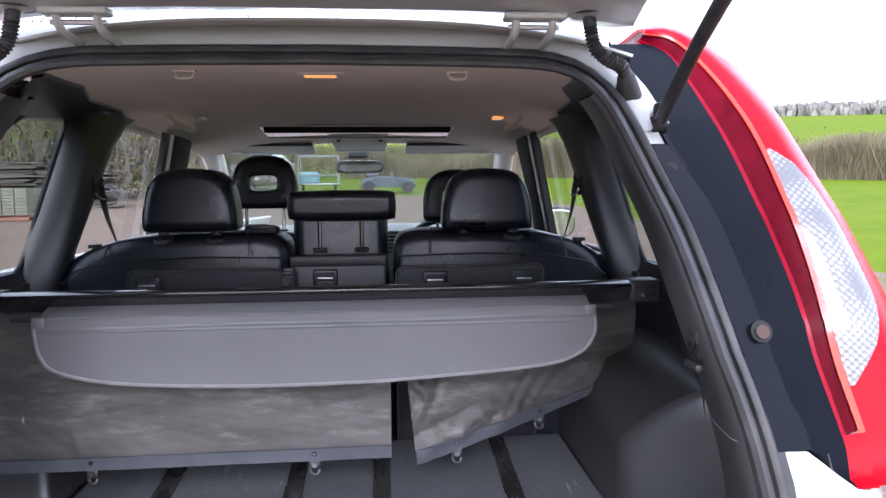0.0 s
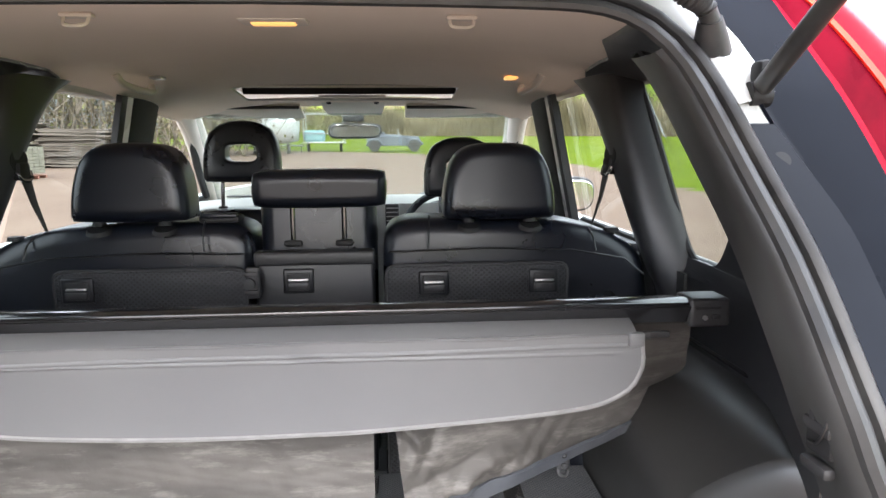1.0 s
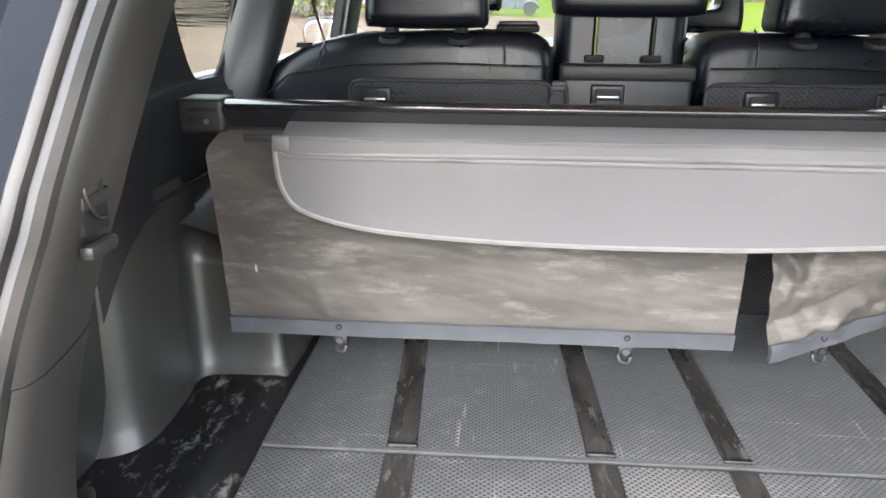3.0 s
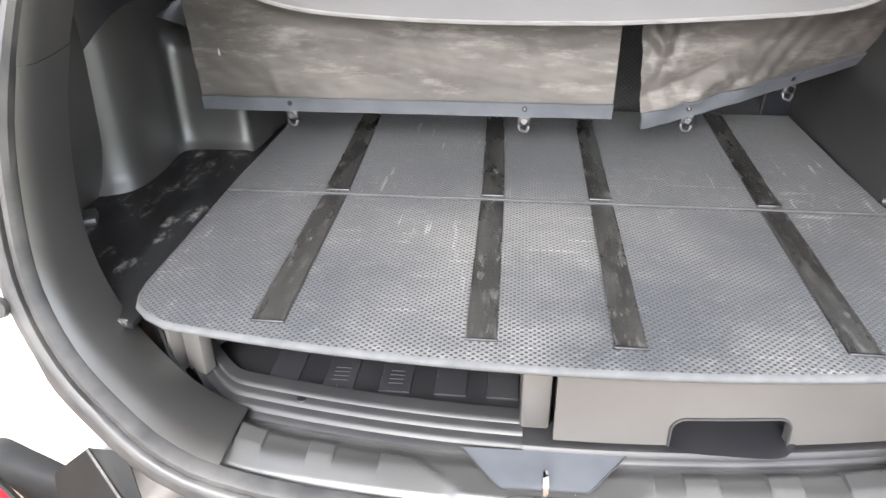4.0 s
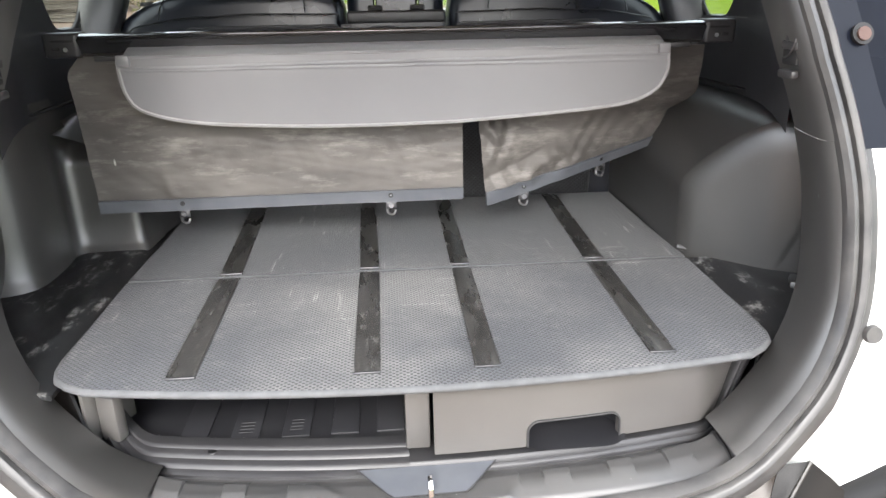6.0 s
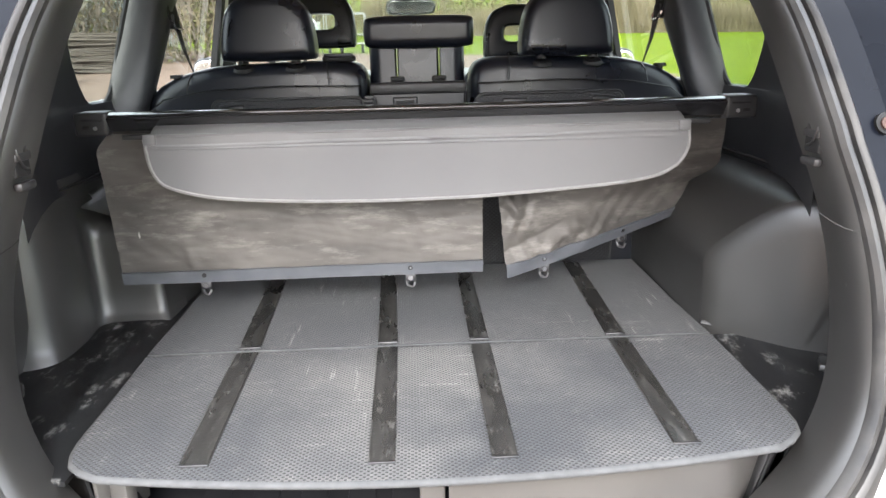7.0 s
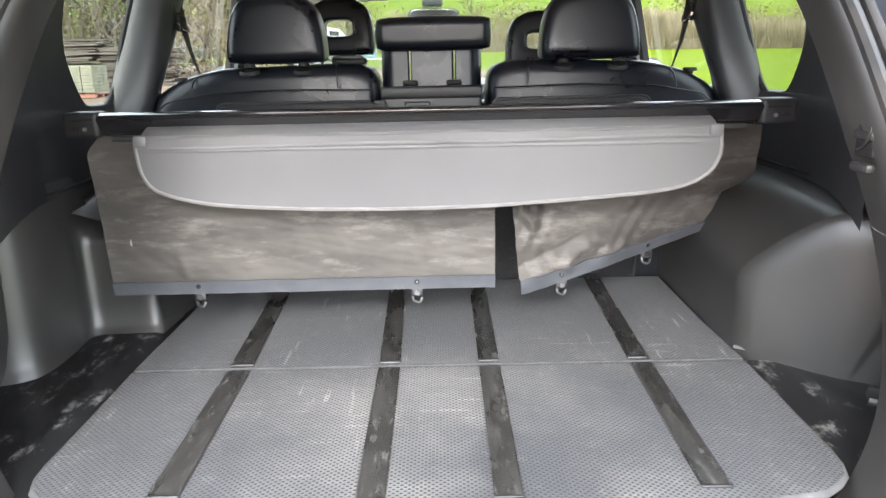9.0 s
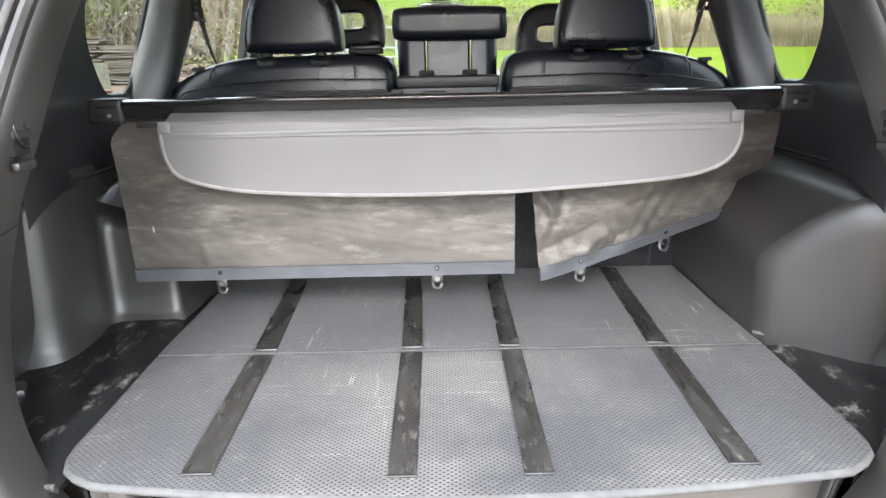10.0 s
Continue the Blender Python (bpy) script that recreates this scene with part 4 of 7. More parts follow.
for o, dy, dz in ((0.017, 0.0, 0.0), (0.026, -0.004, 0.0), (0.040, -0.002, 0.0), (0.058, 0.0, 0.002), (0.062, 0.03, 0.010), (0.062, 0.10, 0.012)):
    line = opening(o, 0.0, I_HI - 4) + opening(o, 0.0, I_HI - 4, 70, -1)[::-1][1:]
    edge_lines.append([(x, y + dy, z + dz) for x, y, z in line])
part("roof_rear_edge", loft(edge_lines), M_PAINT, car, "white painted roof edge and gutter")
for sgn in (1, -1):
    rail = [(sgn * (side_x(1.62) - 0.012 + 0.02), y, float(np.interp(y, (0.6, 1.0, 2.2, 2.55), (1.628, 1.640, 1.640, 1.615)))) for y in np.linspace(0.60, 2.55, 24)]
    part("cant_rail", tube(rail, 0.032, 10, False, 0.8), M_HEADTRIM, car, "beige trim over the doors")

# ---- side trim of the boot ----
for sgn in (1, -1):
    def wall(y, z):
        ridge_x = HALF_X(min(z, 1.3)) + 0.05 + (LEFT if sgn < 0 else 0.0)
        full = 0.682 - 0.022 * ss(1.125, 1.15, z) + 0.012 * ss(0.95, 0.86, z)
        x = ridge_x + (full - ridge_x) * ss(rear_y(z) + 0.09, rear_y(z) + 0.20, y)
        return (sgn * x, y, z)

    zs = np.r_[np.linspace(0.80, 1.10, 10), np.linspace(1.113, 1.130, 4)]
    part("boot_side_trim", thick(grid(wall, np.linspace(0.30, 1.42, 34), zs), sgn * 0.006), M_TRIM, car, "black plastic boot side panel")
    part("front_side_trim", thick(grid(lambda y, z: (sgn * 0.678, y, z), np.linspace(1.05, 1.42, 6), np.linspace(1.10, 1.245, 6)), sgn * 0.006), M_TRIM, car, "black plastic panel behind the seat")
    part("window_ledge", thick(grid(lambda y, u: (sgn * (0.705 - (0.008 + 0.016 * ss(0.74, 1.00, y)) * (1 - u)), y, 1.240 + 0.034 * math.sin(u * 1.57)), np.linspace(0.74, 1.42, 24), (0, 0.25, 0.5, 0.75, 1)), 0.004), M_UPTRIM, car, "", 60)
    part("boot_ledge", thick(grid(lambda x, y: (sgn * x, y, 0.862 - 0.014 * ss(0.53, 0.50, x)), np.linspace(0.485, 0.71, 10), np.linspace(0.27, 1.10, 12)), 0.008), M_LEDGE, car, "black plastic ledge marked with white dust")
    # upper trim round the rear side window
    edge = [(side_x(z) - 0.004, y, z) for y, z in W_REAR]
    rear = []
    for k in range(36):
        z = 1.21 + (1.592 - 1.21) * k / 35
        rear.append((HALF_X(min(z, 1.60)) + 0.012 + (LEFT if sgn < 0 else 0.0), rear_y(z) + 0.112, z))
    rings = [rear] + [[tuple(np.array(a) * (1 - f) + np.array(b) * f + np.array((0.050 * math.sin(f * 3.14), 0, 0))) for a, b in zip(rear, edge)] for f in (0.12, 0.25, 0.4, 0.55, 0.75)] + [edge, [(x + 0.022, y, z) for x, y, z in edge]]
    rings = [[(min(ring[0][0], 0.660 + (LEFT if sgn < 0 else 0.0) * 0.3), ring[0][1], 1.128)] + list(ring) for ring in rings]
    bm = loft(rings)
    # same plastic as the pillar trim; its shade is put into this darker colour
    part("upper_boot_trim", bm if sgn > 0 else mirrored(bm), M_UPTRIM, car, "black trim sweeping round the window")

# wheel-arch boxes
def arch_mesh(a, cols=14):
    """A rounded box: rear profile a, swept forwards to a plain one."""
    prof = curve(a, 26)
    end = curve([(0.505, 1.12, 0.80), (0.505, 1.12, 0.95), (0.512, 1.12, 1.03), (0.55, 1.12, 1.09), (0.62, 1.12, 1.12), (0.70, 1.12, 1.125)], 26)
    rings = []
    for k in range(cols):
        f = k / (cols - 1)
        rings.append([tuple(p * (1 - f) + e * f) for p, e in zip(prof, end)])
    return prof, rings


right_prof, rr = arch_mesh([(0.497, 0.668, 0.80), (0.497, 0.668, 0.95), (0.500, 0.665, 1.00), (0.535, 0.632, 1.052), (0.580, 0.588, 1.100), (0.615, 0.555, 1.118), (0.70, 0.50, 1.120)])
face_prof = np.vstack([right_prof, [(0.706, 0.500, z) for z in np.linspace(1.10, 0.80, 12)]])
face = []
for f in (1.0, 0.985, 0.965, 0.94, 0.91, 0.87, 0.83, 0.55, 0.3, 0.0):
    ring = []
    for p in face_prof:
        centre = np.array((0.60, 0.565, 0.80))
        q2 = centre + (p - centre) * f
        q2[1] = q2[1] - 0.020 * math.sqrt(max(0.0, 1 - (max(0.0, f - 0.83) / 0.17) ** 2))
        ring.append(tuple(q2))
    face.append(ring)
arch_r = part("wheel_arch_trim", loft(rr), M_TRIM, car, "scuffed black plastic wheel-arch box", 60)
part("arch_face", loft(face), M_TRIM, arch_r, "smooth moulded face with a soft sheen", 60)
left_prof, lr = arch_mesh([(0.528, 0.815, 0.80), (0.530, 0.815, 0.90), (0.535, 0.818, 0.97), (0.555, 0.82, 1.02), (0.60, 0.82, 1.06), (0.66, 0.80, 1.09), (0.70, 0.78, 1.10)])
arch_l = part("wheel_arch_trim", mirrored(loft(lr)), M_TRIM, car, "black plastic wheel-arch box", 60)
# left wall beside the ledge: a rounded shoulder, then the rear face of the arch box
FOOT = curve([(0.80, 0.545), (0.735, 0.570), (0.700, 0.582), (0.672, 0.595), (0.654, 0.616), (0.647, 0.655), (0.648, 0.72), (0.653, 0.772), (0.640, 0.792), (0.60, 0.797), (0.548, 0.799), (0.534, 0.803), (0.528, 0.820), (0.524, 0.90)], 90)
rings = []
for f in (0.0, 0.02, 0.06, 0.12, 0.3, 0.5, 0.7, 0.9, 1.0):
    ring = []
    for k, (x, y) in enumerate(FOOT):
        top = 1.128 - 0.085 * ss(44, 58, k)
        flare = 0.012 * (1 - ss(0.0, 0.10, f))
        ring.append((x - 0.5 * flare + 0.012 * f, y - flare + 0.016 * f, 0.858 + (top - 0.858) * f))
    rings.append(ring)
rings.append([(max(x, 0.60) + 0.03 * (x < 0.6), y + 0.06, z + 0.03) for x, y, z in rings[-1]])
part("arch_shoulder", mirrored(loft(rings)), M_TRIM, arch_l, "smooth black moulded shoulder", 60)
part("arch_foot", tube(curve([(0.497, 0.655, 0.867), (0.56, 0.603, 0.867), (0.635, 0.553, 0.867), (0.70, 0.560, 0.867)], 20), 0.006, 8), M_TRIM, arch_r)
for sgn in (1, -1):
    part("wall_seam", tube([(sgn * 0.660, y, 1.139) for y in np.linspace(0.48, 1.08, 16)], 0.0035, 6), M_HOLE, car, "dark joint along the side panel")
    part("ledge_bracket", rbox((sgn * (0.632 if sgn > 0 else 0.672), 0.462 if sgn > 0 else 0.486, 0.866), (0.046, 0.042, 0.016), 0.006, 2, Matrix.Rotation(radians(-28 * sgn), 4, "Z")), M_TRIM, car)
part("boot_floor_pan", rbox((0, 0.87, 0.66), (0.90, 1.18, 0.04), 0.005), M_DARKDASH, car)
part("boot_rear_wall", rbox((0, 0.24, 0.62), (0.80, 0.03, 0.14), 0.005), M_DARKDASH, car)

# ---- windows and pillars ----
for sgn in (1, -1):
    loop = curve([(1.20, 1.632), (1.168, 1.535), (1.125, 1.406), (1.085, 1.285), (1.022, 1.262), (0.955, 1.268), (0.89, 1.335), (0.858, 1.393), (0.860, 1.468), (0.893, 1.537), (0.965, 1.59), (1.07, 1.63)], 44, True)
    qw = part("quarter_window", thick(loft([[(sgn * (side_x(z) + 0.006), y, z) for y, z in loop], [(sgn * (side_x(z) + 0.006), 1.02 + (y - 1.02) * 0.4, 1.44 + (z - 1.44) * 0.4) for y, z in loop]], around=True, cap=True), 0.0), M_GLASS, car, "clear fixed side window")
    part("window_rubber", tube([(sgn * (side_x(z) + 0.002), y, z) for y, z in loop], 0.006, 6, True), M_HOLE, qw)
    # C pillar
    e1 = curve([(1.20, 1.625), (1.168, 1.535), (1.122, 1.406), (1.084, 1.289), (1.06, 1.17)], 20)
    rings = []
    for ya, za in e1:
        s2 = float(np.interp(za, (1.18, 1.27, 1.36, 1.41, 1.47, 1.51, 1.55, 1.60, 1.628), (1.13, 1.155, 1.19, 1.215, 1.24, 1.26, 1.285, 1.335, 1.40)))
        deep = float(np.interp(za, (1.18, 1.24, 1.30, 1.36, 1.7), (0.055, 0.068, 0.075, 0.078, 0.082)))
        x = side_x(za)
        rings.append(curve([(x + 0.004, ya, za), (x - 0.3 * deep, ya + 0.006, za), (x - 0.75 * deep, ya + 0.022, za), (x - deep, s2 - 0.035, za), (x - deep, s2 - 0.008, za), (x - 0.90 * deep, s2 + 0.012, za), (x - 0.4 * deep, s2 + 0.065, za), (x + 0.004, s2 + 0.11, za)], 24))
    bm = loft(rings)
    part("c_pillar_trim", bm if sgn > 0 else mirrored(bm), M_UPTRIM, car, "black moulded pillar trim", 60)
    # B pillar
    rings = []
    for z in np.linspace(1.05, 1.635, 14):
        y0 = 1.868
        y1 = float(np.interp(z, (1.05, 1.62), (2.10, 2.15)))
        x = side_x(z)
        rings.append(curve([(x, y0, z), (x - 0.025, y0 + 0.012, z), (x - 0.04, y0 + 0.08, z), (x - 0.04, y1 - 0.08, z), (x - 0.022, y1 - 0.01, z), (x, y1, z)], 14))
    bm = loft(rings)
    part("b_pillar_trim", bm if sgn > 0 else mirrored(bm), M_PILLAR, car, "black pillar trim between the doors", 60)
    for nm, y_off, w, xo, mat, lab in (("door_frame", 1.843, 0.050, -0.012, M_PAINT, "white painted door frame edge"), ("door_seal", 1.796, 0.040, -0.016, M_HOLE, "black rubber door seal")):
        bm = thick(loft([[(side_x(z) + xo - 0.012, y_off + q * w, z) for q in (-0.5, 0.5)] for z in np.linspace(1.10, 1.625, 8)]), 0.016)
        part(nm, bm if sgn > 0 else mirrored(bm), mat, car, lab)
    # doors below the windows, with glass
    for y0, y1, nm in ((1.33, 1.83, "rear_door"), (2.12, 3.05, "front_door")):
        bm = thick(grid(lambda y, z: (sgn * (0.70 + 0.02 * ss(1.2, 0.9, z)), y, z), np.linspace(y0, y1, 8), np.linspace(0.5, 1.262, 9)), sgn * 0.03)
        door = part(nm, bm, M_DARKDASH, car, "black inner door panel")
        part("door_sill_rubber", tube([(sgn * 0.70, y0, 1.262), (sgn * 0.70, y1, 1.262)], 0.010, 8), M_HOLE, door)
        top = 1.63
        pts = [(y0 + 0.0, 1.255), (y1, 1.255), (y1, 1.50), (min(y1, 2.62), 1.615), (y0, top)] if nm == "front_door" else [(y0, 1.255), (y1, 1.255), (y1 + 0.05, top), (y0 + 0.1, top)]
        b2 = bmesh.new()
        b2.faces.new([b2.verts.new((sgn * side_x(z), y, z)) for y, z in pts])
        part("door_glass", thick(b2, 0.004), M_GLASS, door, "clear door window")
    # A pillar
    bm = tube(curve([(0.600, 2.36, 1.635), (0.622, 2.50, 1.605), (0.638, 2.66, 1.53), (0.66, 2.86, 1.41), (0.68, 3.08, 1.28), (0.70, 3.25, 1.16)], 20), 0.034, 10, False, 1.4)
    part("a_pillar_trim", bm if sgn > 0 else mirrored(bm), M_HEADTRIM, car, "beige windscreen pillar trim", 60)
    bm = tube(curve([(0.612, 2.34, 1.622), (0.634, 2.50, 1.592), (0.652, 2.66, 1.50), (0.668, 2.78, 1.40), (0.685, 2.95, 1.27)], 20), 0.016, 8)
    part("front_door_seal", bm if sgn > 0 else mirrored(bm), M_HOLE, car, "black door seal", 60)
    # outer flank below the windows, with thickness
    zs = np.linspace(0.30, 1.26, 14)
    bm = thick(grid(lambda y, z: (sgn * (float(np.interp(z, (0.3, 0.5, 0.62, 0.75, 0.95, 1.1, 1.26), (0.84, 0.865, 0.878, 0.878, 0.85, 0.81, 0.745))) - 0.10 * ss(3.3, 4.2, y)), y, z), np.linspace(0.72, 4.15, 36), zs), sgn * 0.02)
    part("body_side", bm, M_PAINT, car, "white painted doors and wing")
    for wy in (0.95, 3.55):
        wh = part("wheel", tube([(sgn * 0.66, wy, 0.345), (sgn * 0.67, wy, 0.345), (sgn * 0.84, wy, 0.345), (sgn * 0.85, wy, 0.345)], [0.31, 0.345, 0.345, 0.31], 32), M_TYRE, car, "black road tyre")
        part("rim", disc((sgn * 0.85, wy, 0.345), (sgn * 1, 0, 0), 0.22, 0.006, 28, 0.20), M_METAL, wh)

# door mirrors
for sgn in (1, -1):
    loop = curve([(0.80, 1.235), (0.805, 1.31), (0.85, 1.345), (0.95, 1.345), (0.985, 1.31), (0.98, 1.235), (0.94, 1.205), (0.84, 1.205)], 30, True)
    bm = pad(loop, 2.66, 2.78, 0.03, 4)
    dm = part("door_mirror", bm if sgn > 0 else mirrored(bm), M_DARKDASH, car, "black door mirror with silver glass")
    bm = pad(shrink(loop, 0.012), 2.655, 2.661, 0.002)
    part("mirror_glass", bm if sgn > 0 else mirrored(bm), M_CHROME, dm)
    part("mirror_arm", rbox((sgn * 0.765, 2.74, 1.235), (0.10, 0.06, 0.05), 0.012), M_DARKDASH, dm)

# windscreen, bonnet, bulkhead
scr = grid(lambda x, v: (x * (0.58 + 0.10 * v), 2.50 + 0.76 * v - 0.05 * abs(x) ** 2 * 1.0, 1.622 - 0.47 * v - 0.01 * x * x), np.linspace(-1, 1, 13), np.linspace(0, 1, 7), 0.005)
part("windscreen", scr, M_SCREEN, car, "windscreen with an added pale haze")
part("bonnet", thick(grid(lambda x, y: (x * (0.78 - 0.12 * ss(3.6, 4.3, y)), y, 1.13 - 0.10 * ss(3.2, 4.3, y) - 0.05 * x * x - 0.12 * ss(4.05, 4.3, y)), np.linspace(-1, 1, 17), np.linspace(3.2, 4.3, 14)), 0.005), M_PAINT, car, "white bonnet")
part("front_end", thick(grid(lambda x, z: (x * 0.68, 4.26 - 0.06 * x * x, z), np.linspace(-1, 1, 9), np.linspace(0.3, 0.95, 6)), 0.02), M_PAINT, car)
part("cabin_floor", rbox((0, 1.95, 0.44), (1.5, 2.7, 0.04), 0.005), M_DARKDASH, car, "black carpeted cabin floor")
part("bulkhead", rbox((0, 3.28, 0.78), (1.4, 0.04, 0.70), 0.005), M_DARKDASH, car)
part("underbody", rbox((0, 0.85, 0.50), (1.36, 1.2, 0.03), 0.005), M_DARKDASH, car)

# dashboard, right-hand drive
dash = part("dashboard", loft([[(x, y, z - 0.02 * (abs(x) / 0.68) ** 4) for x in np.linspace(-0.68, 0.68, 25)] for y, z in curve([(3.27, 1.17), (3.10, 1.235), (2.90, 1.268), (2.74, 1.275), (2.66, 1.262), (2.63, 1.22), (2.66, 1.10), (2.74, 0.95), (2.80, 0.70)], 20)]), M_DASH, car, "pale grey dashboard")
part("passenger_vent", rbox((-0.50, 2.80, 1.276), (0.11, 0.045, 0.008), 0.004), M_DARKDASH, dash)
for dx in (0.135,):
    vent = part("centre_vent", rbox((dx, 2.632, 1.200), (0.055, 0.02, 0.10), 0.006), M_DARKDASH, dash, "dark slatted air vent")
    for k in range(5):
        part("vent_slat", rbox((dx, 2.620, 1.165 + 0.017 * k), (0.048, 0.008, 0.004), 0.0015), M_METAL, vent)
vent2 = part("centre_vent", rbox((-0.03, 2.632, 1.200), (0.055, 0.02, 0.10), 0.006), M_DARKDASH, dash, "dark slatted air vent")
for k in range(5):
    part("vent_slat", rbox((-0.03, 2.620, 1.165 + 0.017 * k), (0.048, 0.008, 0.004), 0.0015), M_METAL, vent2)
hood = part("instrument_hood", loft([[(0.36 + 0.17 * math.cos(a), y, 1.20 + (0.095 - 0.02 * k) * math.sin(a)) for a in np.linspace(0, math.pi, 14)] for k, y in enumerate((2.86, 2.74, 2.64))]), M_DARKDASH, dash)
part("dial", disc((0.31, 2.74, 1.205), (0, -1, 0.2), 0.05, 0.004, 24), M_DASH, dash, "round instrument dial")
part("dial", disc((0.42, 2.74, 1.205), (0, -1, 0.2), 0.05, 0.004, 24), M_DASH, dash, "round instrument dial")
rot = Matrix.Translation((0.36, 2.50, 1.13)) @ Matrix.Rotation(radians(-24), 4, "X")
wheel_ring = [rot @ Vector((0.185 * math.cos(a), 0, 0.185 * math.sin(a))) for a in np.linspace(0, math.tau, 40, endpoint=False)]
steer = part("steering_wheel", tube(wheel_ring, 0.015, 8, True), M_LEATHER, car, "black leather steering wheel")
part("wheel_hub", rbox(rot @ Vector((0, 0.01, -0.01)), (0.14, 0.05, 0.12), 0.02, 3, rot.to_3x3().to_4x4()), M_DARKDASH, steer)
for a in (0.15, math.pi - 0.15, -math.pi / 2):
    part("spoke", tube([rot @ Vector((0.05 * math.cos(a), 0.005, 0.05 * math.sin(a))), rot @ Vector((0.18 * math.cos(a), 0, 0.18 * math.sin(a)))], 0.012, 6), M_METAL, steer)
# mirror, console, visors
mir = part("rear_view_mirror", pad(curve([(-0.129, 1.545), (-0.12, 1.572), (-0.08, 1.58), (0.05, 1.578), (0.092, 1.568), (0.097, 1.545), (0.085, 1.520), (0.04, 1.514), (-0.08, 1.513), (-0.12, 1.520)], 36, True), 2.80, 2.835, 0.010), M_HOLE, car, "black rear-view mirror")
part("mirror_glass", pad(curve([(-0.121, 1.545), (-0.113, 1.566), (-0.08, 1.573), (0.05, 1.571), (0.085, 1.562), (0.089, 1.545), (0.079, 1.526), (0.04, 1.521), (-0.08, 1.520), (-0.113, 1.527)], 36, True), 2.797, 2.801, 0.001), M_MIRROR, mir)
part("mirror_stem", rbox((-0.02, 2.80, 1.598), (0.09, 0.05, 0.03), 0.008), M_HOLE, mir)
con = part("overhead_console", loft([[(x, y, z) for x in np.linspace(-w, w, 9)] for y, z, w in ((2.34, 1.662, 0.12), (2.38, 1.640, 0.115), (2.44, 1.618, 0.11), (2.56, 1.600, 0.10), (2.62, 1.605, 0.09))]), M_HEADTRIM, car, "beige overhead console", 60)
for sgn in (1, -1):
    part("console_button", disc((sgn * 0.085, 2.375, 1.640), (0, -0.6, -0.8), 0.009, 0.004, 12), M_HOLE, con)
    visor = part("sun_visor", rbox((sgn * 0.375, 2.47, 1.612), (0.37, 0.14, 0.016), 0.007, 2, Matrix.Rotation(radians(-14), 4, "X")), M_HEADTRIM, car, "beige folded sun visor")
    # dark tube added in place of the shadow line along the visor
    part("visor_shadow_edge", tube([(sgn * 0.195, 2.40, 1.622), (sgn * 0.555, 2.40, 1.622)], 0.006, 6), M_CAP, visor)
    vb = rbox((sgn * 0.545, 2.33, 1.632), (0.045, 0.05, 0.018), 0.006)
    part("visor_bracket", vb, M_METAL, visor)


# ---- load floor: two hinged boards with rubber runners ----
DECK_Z = 0.86


def deck_rear(x):
    return 0.217 + 0.2 * x * x


def board(outline, label):
    t = thing("load_floor_board", (float(np.mean([p[0] for p in outline])), float(np.mean([p[1] for p in outline])), DECK_Z - 0.010), label, "floor board", "boards of the load floor")
    rim = []
    for d, z in ((0.006, -0.010), (0.001, -0.0085), (0.0, -0.005), (0.0015, -0.0015), (0.006, 0.0)):
        rim.append([(x, y, DECK_Z + z) for x, y in inset2(outline, d)])
    part("bound_edge", loft(rim, around=True), M_EDGE, t, "pale grey bound edge", 80)
    top = bmesh.new()
    top.faces.new([top.verts.new((x, y, DECK_Z)) for x, y in inset2(outline, 0.006)])
    top.faces.new([top.verts.new((x, y, DECK_Z - 0.010)) for x, y in inset2(outline, 0.006)][::-1])
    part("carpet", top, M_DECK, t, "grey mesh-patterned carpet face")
    return t


def arc(c, r, a0, a1, n):
    return [(c[0] + r * math.cos(a), c[1] + r * math.sin(a)) for a in np.linspace(a0, a1, n)]


rear_out = [(x, deck_rear(x)) for x in np.linspace(-0.44, 0.44, 45)] + [(0.468, 0.274), (0.485, 0.292), (0.493, 0.315), (0.496, 0.345), (0.500, 0.620), (-0.508, 0.620), (-0.504, 0.345), (-0.500, 0.315), (-0.490, 0.290), (-0.470, 0.272)]
front_out = [(-0.508, 0.6225), (0.500, 0.6225), (0.499, 0.80), (0.499, 1.086), (-0.510, 1.086), (-0.510, 0.80)]
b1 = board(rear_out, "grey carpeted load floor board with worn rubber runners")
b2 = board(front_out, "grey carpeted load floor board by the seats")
part("hinge_welt", tube([(x, 0.6212, DECK_Z + 0.0006 + 0.0004 * math.sin(x * 31)) for x in np.linspace(-0.503, 0.495, 40)], 0.0013, 6), M_EDGE, b2, "pale welt along the fold")


def runner(p0, p1, w, t):
    """A low rubber runner with raised edges between two points of the floor."""
    a, b = Vector((*p0, DECK_Z)), Vector((*p1, DECK_Z))
    d = (b - a).normalized()
    s = Vector((d.y, -d.x, 0))
    prof = [(-w / 2, 0.0), (-w / 2, 0.0025), (-w / 2 + 0.002, 0.0036), (-w / 2 + 0.004, 0.0026), (0, 0.0034), (w / 2 - 0.004, 0.0026), (w / 2 - 0.002, 0.0036), (w / 2, 0.0025), (w / 2, 0.0)]
    rings = []
    n = 14
    for k in range(n):
        f = k / (n - 1)
        c = a + (b - a) * f
        h = 0.35 if k in (0, n - 1) else 1.0
        rings.append([c + s * q + Vector((0, 0, z * h)) for q, z in prof])
    part("rubber_runner", loft(rings), M_STRIP, t, "black worn rubber runner")


